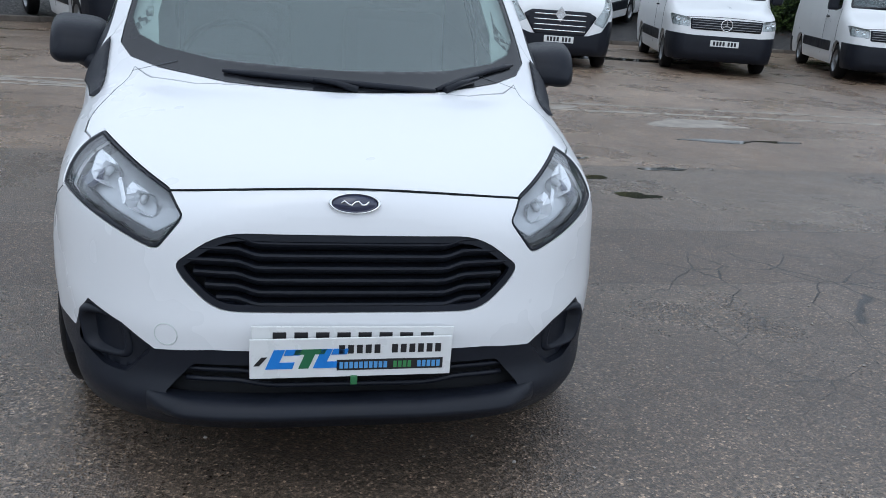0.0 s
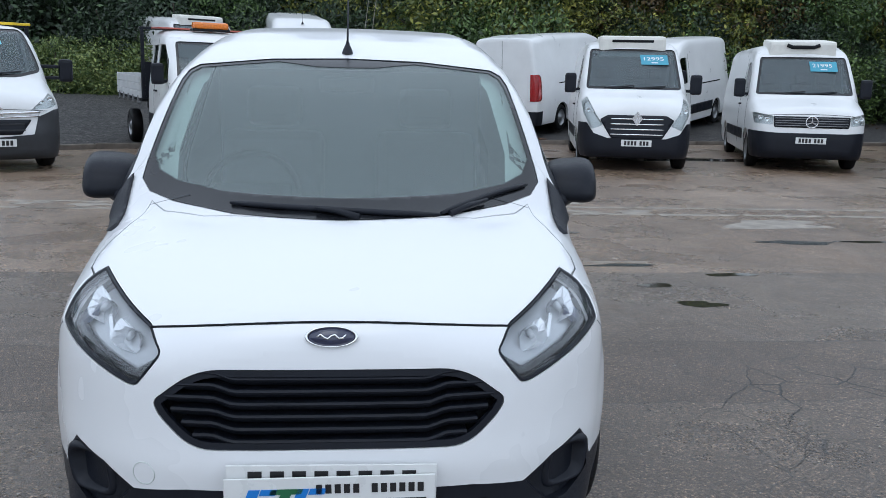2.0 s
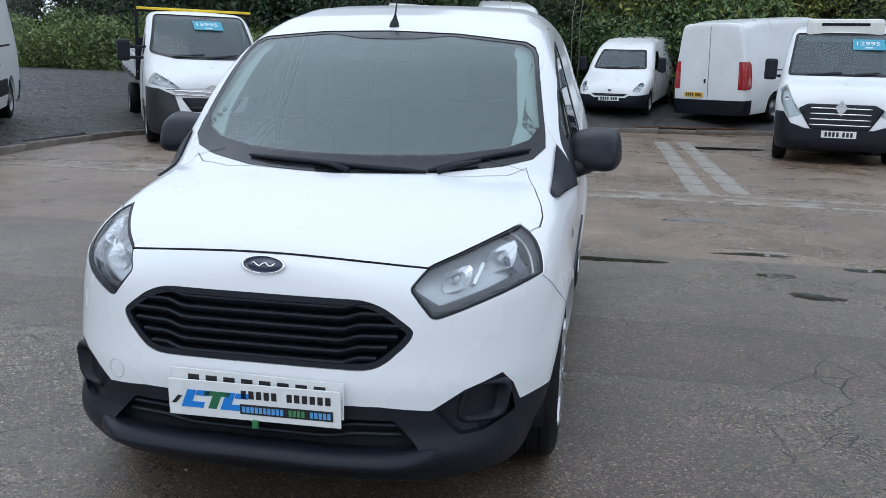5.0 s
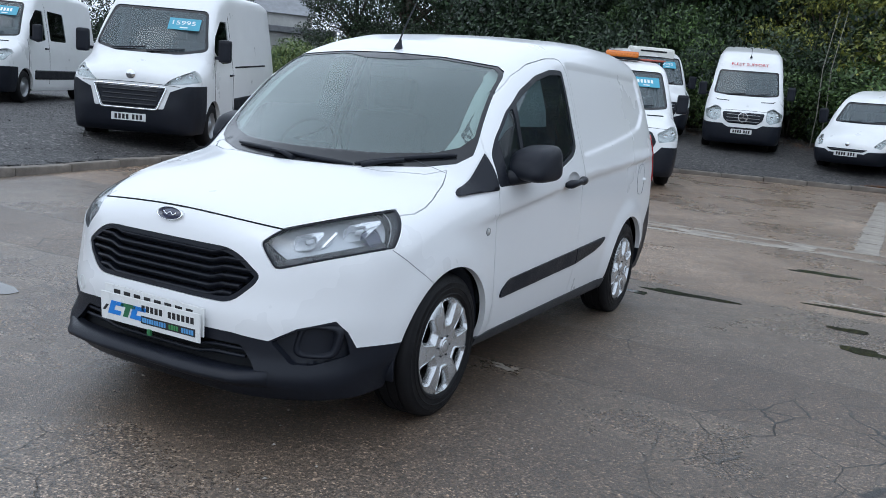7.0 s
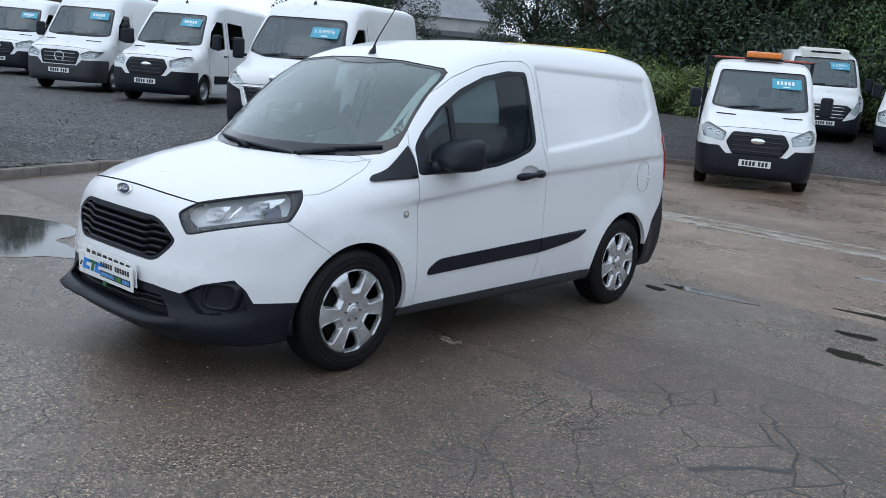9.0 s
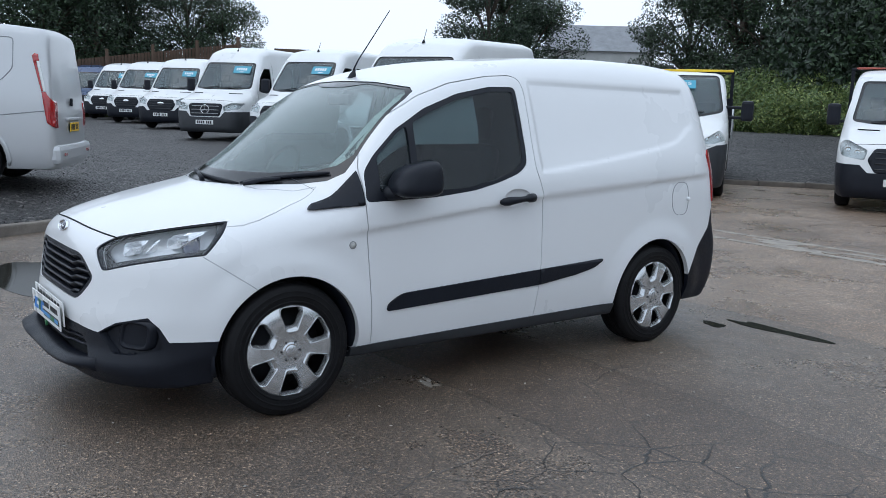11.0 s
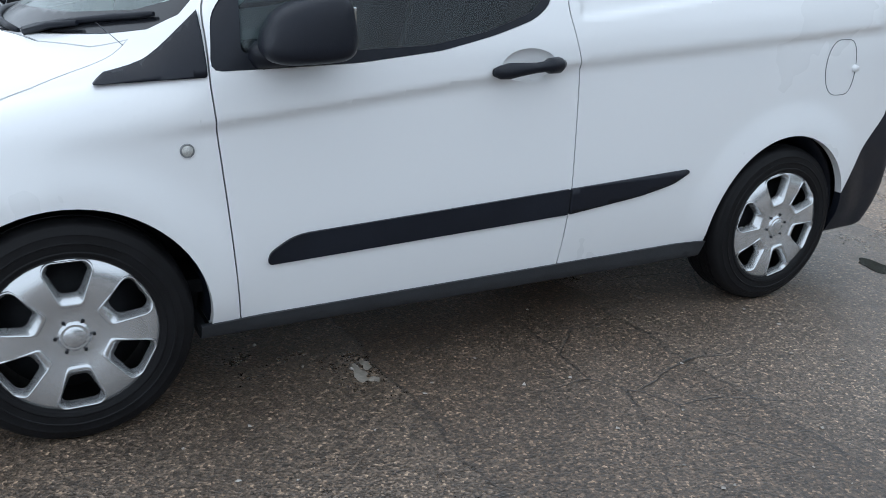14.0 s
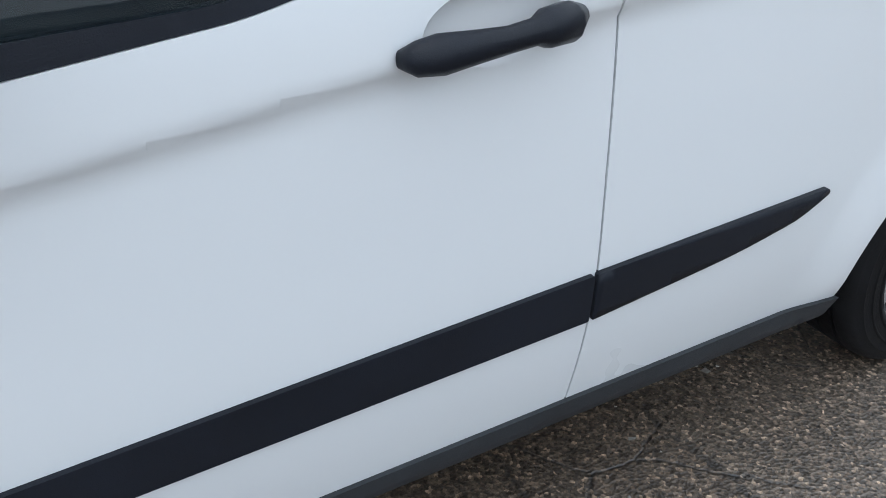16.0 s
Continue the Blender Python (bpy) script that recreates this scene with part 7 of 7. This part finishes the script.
def make_bush(name, label, seed, height, spread, mat, **kw):
    bush = thing(name, label, "bush", "bushes round the yard")
    rng = np.random.default_rng(seed)
    centres, radii = [], []
    for i in range(30):
        a, r, t = rng.uniform(0, 6.28), spread * rng.uniform(0, 1) ** 0.5, rng.uniform(0.05, 0.95)
        centres.append(np.array([r * math.cos(a), r * math.sin(a), height * t * (1 - 0.35 * (r / spread) ** 2)]))
        radii.append(spread * rng.uniform(0.25, 0.42))
    v, q = leaves(rng, centres, radii, kw.get("per", 330), kw.get("size", 0.10), 0.9)
    part("foliage", mesh_from("foliage", v, q, False), mat, bush)
    stems = bmesh.new()
    for i in range(5):
        a = i * 1.26 + seed
        t = tube([(0.1 * math.cos(a), 0.1 * math.sin(a), -0.2), (0.3 * spread * math.cos(a), 0.3 * spread * math.sin(a), height * 0.4), (0.6 * spread * math.cos(a), 0.6 * spread * math.sin(a), height * 0.8)], [0.035, 0.025, 0.01], 6)
        me = bpy.data.meshes.new("stem")
        t.to_mesh(me)
        t.free()
        stems.from_mesh(me)
    part("branchwork", stems, BARK, bush)
    return bush


def plant(kind, spots, seed):
    """Stands copies of a plant, each turned and sized a little differently."""
    rng = np.random.default_rng(seed)
    first = True
    for x, y, s in spots:
        z = float(bank_z(x, y)) - 0.05
        k = s * rng.uniform(0.9, 1.12)
        m = pose(x, y, z, rng.uniform(-3, 3), rng.uniform(-3, 3), rng.uniform(0, 360)) @ Matrix.Diagonal((k * rng.uniform(0.9, 1.15), k, k * rng.uniform(0.92, 1.1), 1))
        if first:
            kind.matrix_basis = m
            first = False
        else:
            o = copy_thing(kind, Matrix())
            o.matrix_basis = m


dark_tree = make_tree("tree", "tall dense dark green tree", 11, 11.0, 3.6, LEAF_DARK, size=0.078, per=330, clumps=80, low=0.12)
mid_tree = make_tree("tree", "dense green broadleaf tree", 12, 8.5, 3.0, LEAF_MID, size=0.07, per=430, clumps=60, low=0.12)
warm_tree = make_tree("tree", "tree with yellowing autumn leaves", 13, 6.5, 2.4, LEAF_WARM, size=0.075, per=380, clumps=50, low=0.1)
rust_tree = make_tree("tree", "tree with brown and orange autumn leaves", 14, 6.8, 2.4, LEAF_RUST, size=0.075, per=360, clumps=46, low=0.15)
dark_bush = make_bush("bush", "dense dark green bush at the yard edge", 21, 3.2, 2.0, LEAF_DARK, size=0.06, per=900)
mid_bush = make_bush("bush", "leafy mid green bush by the kerb", 22, 2.8, 1.8, LEAF_MID, size=0.055, per=950)
fern_bush = make_bush("bush", "tall ferns and weeds on a bank", 23, 1.5, 1.5, FERN, size=0.045, per=1500)
link_all()
R_ = np.random.default_rng(77)
jit = lambda k: R_.uniform(-k, k)
# dense growth behind the yard, right to the ground
plant(dark_bush, [(x + jit(0.6), 26.6 + jit(0.7) - 0.02 * x, 1.0) for x in np.arange(-8, 34, 2.3)] + [(x + jit(0.6), 29.5 + jit(0.7), 1.6) for x in np.arange(-12, 34, 3.2)], 1)
plant(mid_bush, [(x + jit(0.8), 25.4 + jit(0.5), 0.95) for x in np.arange(-4.5, 30, 3.1)] + [(2.2, 24.6, 1.0), (3.8, 25.2, 1.25), (-5.6, 25.5, 0.9)], 2)
plant(mid_tree, [(x + jit(0.8), 28.4 + jit(0.8), 0.95) for x in np.arange(-5, 34, 4.1)] + [(3.2, 26.4, 0.8), (14.5, 27.2, 0.8)], 3)
plant(warm_tree, [(2.6, 26.0, 0.95), (4.9, 27.0, 0.9), (11.2, 26.6, 0.85), (8.0, 27.0, 0.8), (17.5, 27.5, 0.95), (-0.5, 27.2, 0.8)], 4)
plant(rust_tree, [(9.6, 27.4, 0.9), (13.0, 27.6, 0.9), (20.5, 28.0, 1.0), (15.8, 28.6, 0.9)], 5)
plant(dark_tree, [(x + jit(1), 32 + jit(1.2), 1.0) for x in np.arange(-13, 40, 3.9)] + [(x + jit(1), 37 + jit(1.5), 1.1) for x in np.arange(-22, 10, 4.2)]
      + [(-6.5, 28.5, 0.85), (-9.5, 30.5, 0.9), (-3.0, 29.0, 0.85), (-13.5, 33.5, 0.8)]
      + [(-52 + jit(1.5), y, s) for y, s in ((2, 1.0), (5, 1.05), (8, 1.1), (11, 1.15), (14, 1.1), (17, 1.05), (20, 0.95), (22.5, 0.8))] + [(-58, y, 1.25) for y in (-6, -2, 3, 8, 13, 18)]
      + [(-37, 33.5, 0.9), (-36.5, 36.5, 0.85), (-38.5, 36.0, 0.95), (-26, 39, 1.0), (-24, 42, 1.1), (-19, 40, 1.0)], 6)
plant(fern_bush, [(x + jit(0.5), 25.2 + 0.10 * (-6 - x) + jit(0.6), 1.0) for x in np.arange(-21, -5.5, 1.25)] + [(x + jit(0.5), 27.2 + jit(0.6), 1.25) for x in np.arange(-21, -6, 1.6)], 7)

# fallen leaves along the kerb and under the bushes
def litter(count, seed):
    rng = np.random.default_rng(seed)
    u = rng.uniform(0, 1, count)
    edge = np.arange(count) % 3 == 0
    x = np.where(edge, 1.8 + 2.6 * u + rng.normal(size=count) * 0.1, rng.uniform(-6, 16, count))
    y = np.where(edge, 18.75 + 0.65 * u + rng.normal(size=count) * 0.1, 23.9 + rng.normal(size=count) * 0.5)
    z = np.where(kerb_distance(x, y) > 0, bank_z(x, y), yard_z(x, y)) + rng.uniform(0.004, 0.03, count)
    a, s = rng.uniform(0, 6.28, count), rng.uniform(0.02, 0.05, count)
    c, d = np.cos(a) * s, np.sin(a) * s
    V = np.stack([np.stack([x - c, y - d, z], 1), np.stack([x + d * 0.5, y - c * 0.5, z + rng.uniform(0, 0.02, count)], 1), np.stack([x + c, y + d, z + 0.004], 1), np.stack([x - d * 0.5, y + c * 0.5, z + rng.uniform(0, 0.02, count)], 1)], 1)
    return mesh_from("leaf_litter", V.reshape(-1, 3), np.arange(4 * count).reshape(-1, 4), False)


DEAD_LEAF = leaf_mat("dead_leaves", (0.05, 0.022, 0.010), (0.14, 0.055, 0.022), (0.26, 0.12, 0.05))
tagged(part("leaf_litter", litter(5200, 3), DEAD_LEAF, label="brown fallen leaves along the kerb and bushes"), category="leaves", kind="stuff")

BARK_PALE = simple("pale_bark", (0.20, 0.19, 0.16), 0.8, 0, 0.3, 8.0, 0.4, 60)
# slender pale stems in front of the bushes
for _x in (-0.1, 0.12):
    _p = part("sapling", tube([(_x, 23.9, 0.6), (_x + 0.06, 23.95, 1.8), (_x + 0.02, 23.98, 3.0), (_x + 0.22, 24.0, 4.6)], [0.018, 0.016, 0.013, 0.006], 7), BARK_PALE, label="slender pale sapling stem by the bushes")
    tagged(_p, category="sapling", group="saplings")

# -- fence and buildings in the distance --
fence = thing("fence", "brown boarded fence along a bank beyond the vans", "fence", kind="structure")
_boards = boxed(-0.075, 0.075, -0.012, 0.012, 0, 1.0, 0.004)
_bme = bpy.data.meshes.new("board")
_boards.to_mesh(_bme)
_boards.free()
_fl = along([(-43.5, 8.0), (-42.2, 11.8), (-41.2, 14.5), (-40.8, 16.6), (-40.6, 19.0)], 0.16)
for _i, (_x, _y) in enumerate(_fl):
    _z = 1.9 + 0.16 * (_y - 8)
    part("board", _bme, FENCE_WOOD, fence, m=pose(_x, _y, _z, random.uniform(-1, 1), 0, 100) @ Matrix.Diagonal((1, 1, 1.12, 1)))
    if _i % 14 == 0:
        part("post", boxed(-0.07, 0.07, -0.07, 0.07, 0, 1.5, 0.01), FENCE_WOOD, fence, m=pose(_x + 0.1, _y, _z))
_bk = part("earth_bank", sheet("earth_bank", np.linspace(-64, -40.2, 30), np.linspace(-12, 30, 40), lambda X, Y: np.where(X > -40.6, 0.2, 1.8 + 0.16 * np.clip(Y - 8, -6, 12)) + 0.1 * np.sin(X * 2 + Y)), GRASS, label="grassy earth bank below the fence")
tagged(_bk, category="bank", kind="structure")
wl = part("garden_wall", boxed(-1.3, 1.3, -0.15, 0.15, 0, 1.0, 0.02), FENCE_WOOD, label="short dark brown wall end on the bank", m=pose(-44.7, 24.4, 4.0, 0, 0, 60))
tagged(wl, category="wall", kind="structure")


def building(name, label, x, y, z, turn, w, d, hgt, roof, wall_mat, rows, flat=False):
    b = thing(name, label, "building", m=pose(x, y, z, 0, 0, turn))
    part("wall", boxed(-w / 2, w / 2, -d / 2, d / 2, -4, hgt, 0.02), wall_mat, b)
    if flat:
        part("roof", boxed(-w / 2 - 0.3, w / 2 + 0.3, -d / 2 - 0.3, d / 2 + 0.3, hgt, hgt + roof, 0.05), SLATE, b, "grey flat roof edge")
    else:
        part("roof", prism([(-w / 2 - 0.3, hgt - 0.1), (w / 2 + 0.3, hgt - 0.1), (0, hgt + roof)], 'y', -d / 2 - 0.3, d / 2 + 0.3), SLATE, b, "dark slate gable roof")
    for r_ in range(rows):
        for k in range(int(w // 2.2)):
            win = part("window", boxed(-0.55, 0.55, -0.06, 0.06, -0.6, 0.6, 0.02), PLATE_WHITE, b, "white framed window", pose(-w / 2 + 1.4 + k * 2.2, -d / 2, 1.4 + r_ * 2.6))
            part("pane", boxed(-0.46, 0.46, -0.075, -0.02, -0.5, 0.5), GLOSS_GLASS, win)
    return b


building("house", "pale rendered house with a slate roof beyond the trees", -45.1, 51.9, 3.0, -42, 7.5, 8, 3.6, 2.2, RENDER_WALL, 1)
building("workshop", "low grey workshop with a flat roof beyond the trees", -37.1, 45.7, 2.2, -48, 9, 6, 2.3, 0.4, RENDER_WALL, 1, True)
# the sales office across the yard, which the glass and paint mirror
office = thing("sales_office", "single-storey sales office with dark glazing under a pale sign board", "building", m=pose(16.5, 10.5, 0, 0, 0, -90))
part("wall", boxed(-11, 11, 0.3, 8, -0.2, 3.3, 0.03), PLASTIC_GREY, office, "dark grey office wall")
for _i in range(7):
    _w = part("window", boxed(-1.45, 1.45, 0.22, 0.34, 0.5, 2.7, 0.02), PLASTIC, office, "dark framed office window", pose(-9.3 + 3.1 * _i, 0, 0))
    part("pane", boxed(-1.36, 1.36, 0.20, 0.24, 0.6, 2.6), GLOSS_GLASS, _w)
_sign = part("sign_board", boxed(-11.2, 11.2, -0.1, 0.3, 3.05, 3.85, 0.02), RENDER_WALL, office, "pale sign board with dark letters")
for _x, _text, _len in ((-2.3, "FINANCE", 1.75), (1.6, "PART EXCHANGE", 3.0)):
    part("lettering", lettering(_text, 0.42, _len), INK, _sign, "dark letters", pose(_x, -0.104, 3.45))
part("roof", boxed(-11.4, 11.4, -0.2, 8.2, 3.85, 4.0, 0.02), SLATE, office, "flat roof edge")
building("house", "house with a dark slate roof behind the trees", 15.5, 40, 0.6, 15, 8, 8, 4.2, 2.6, BRICK_RED, 1)

link_all()
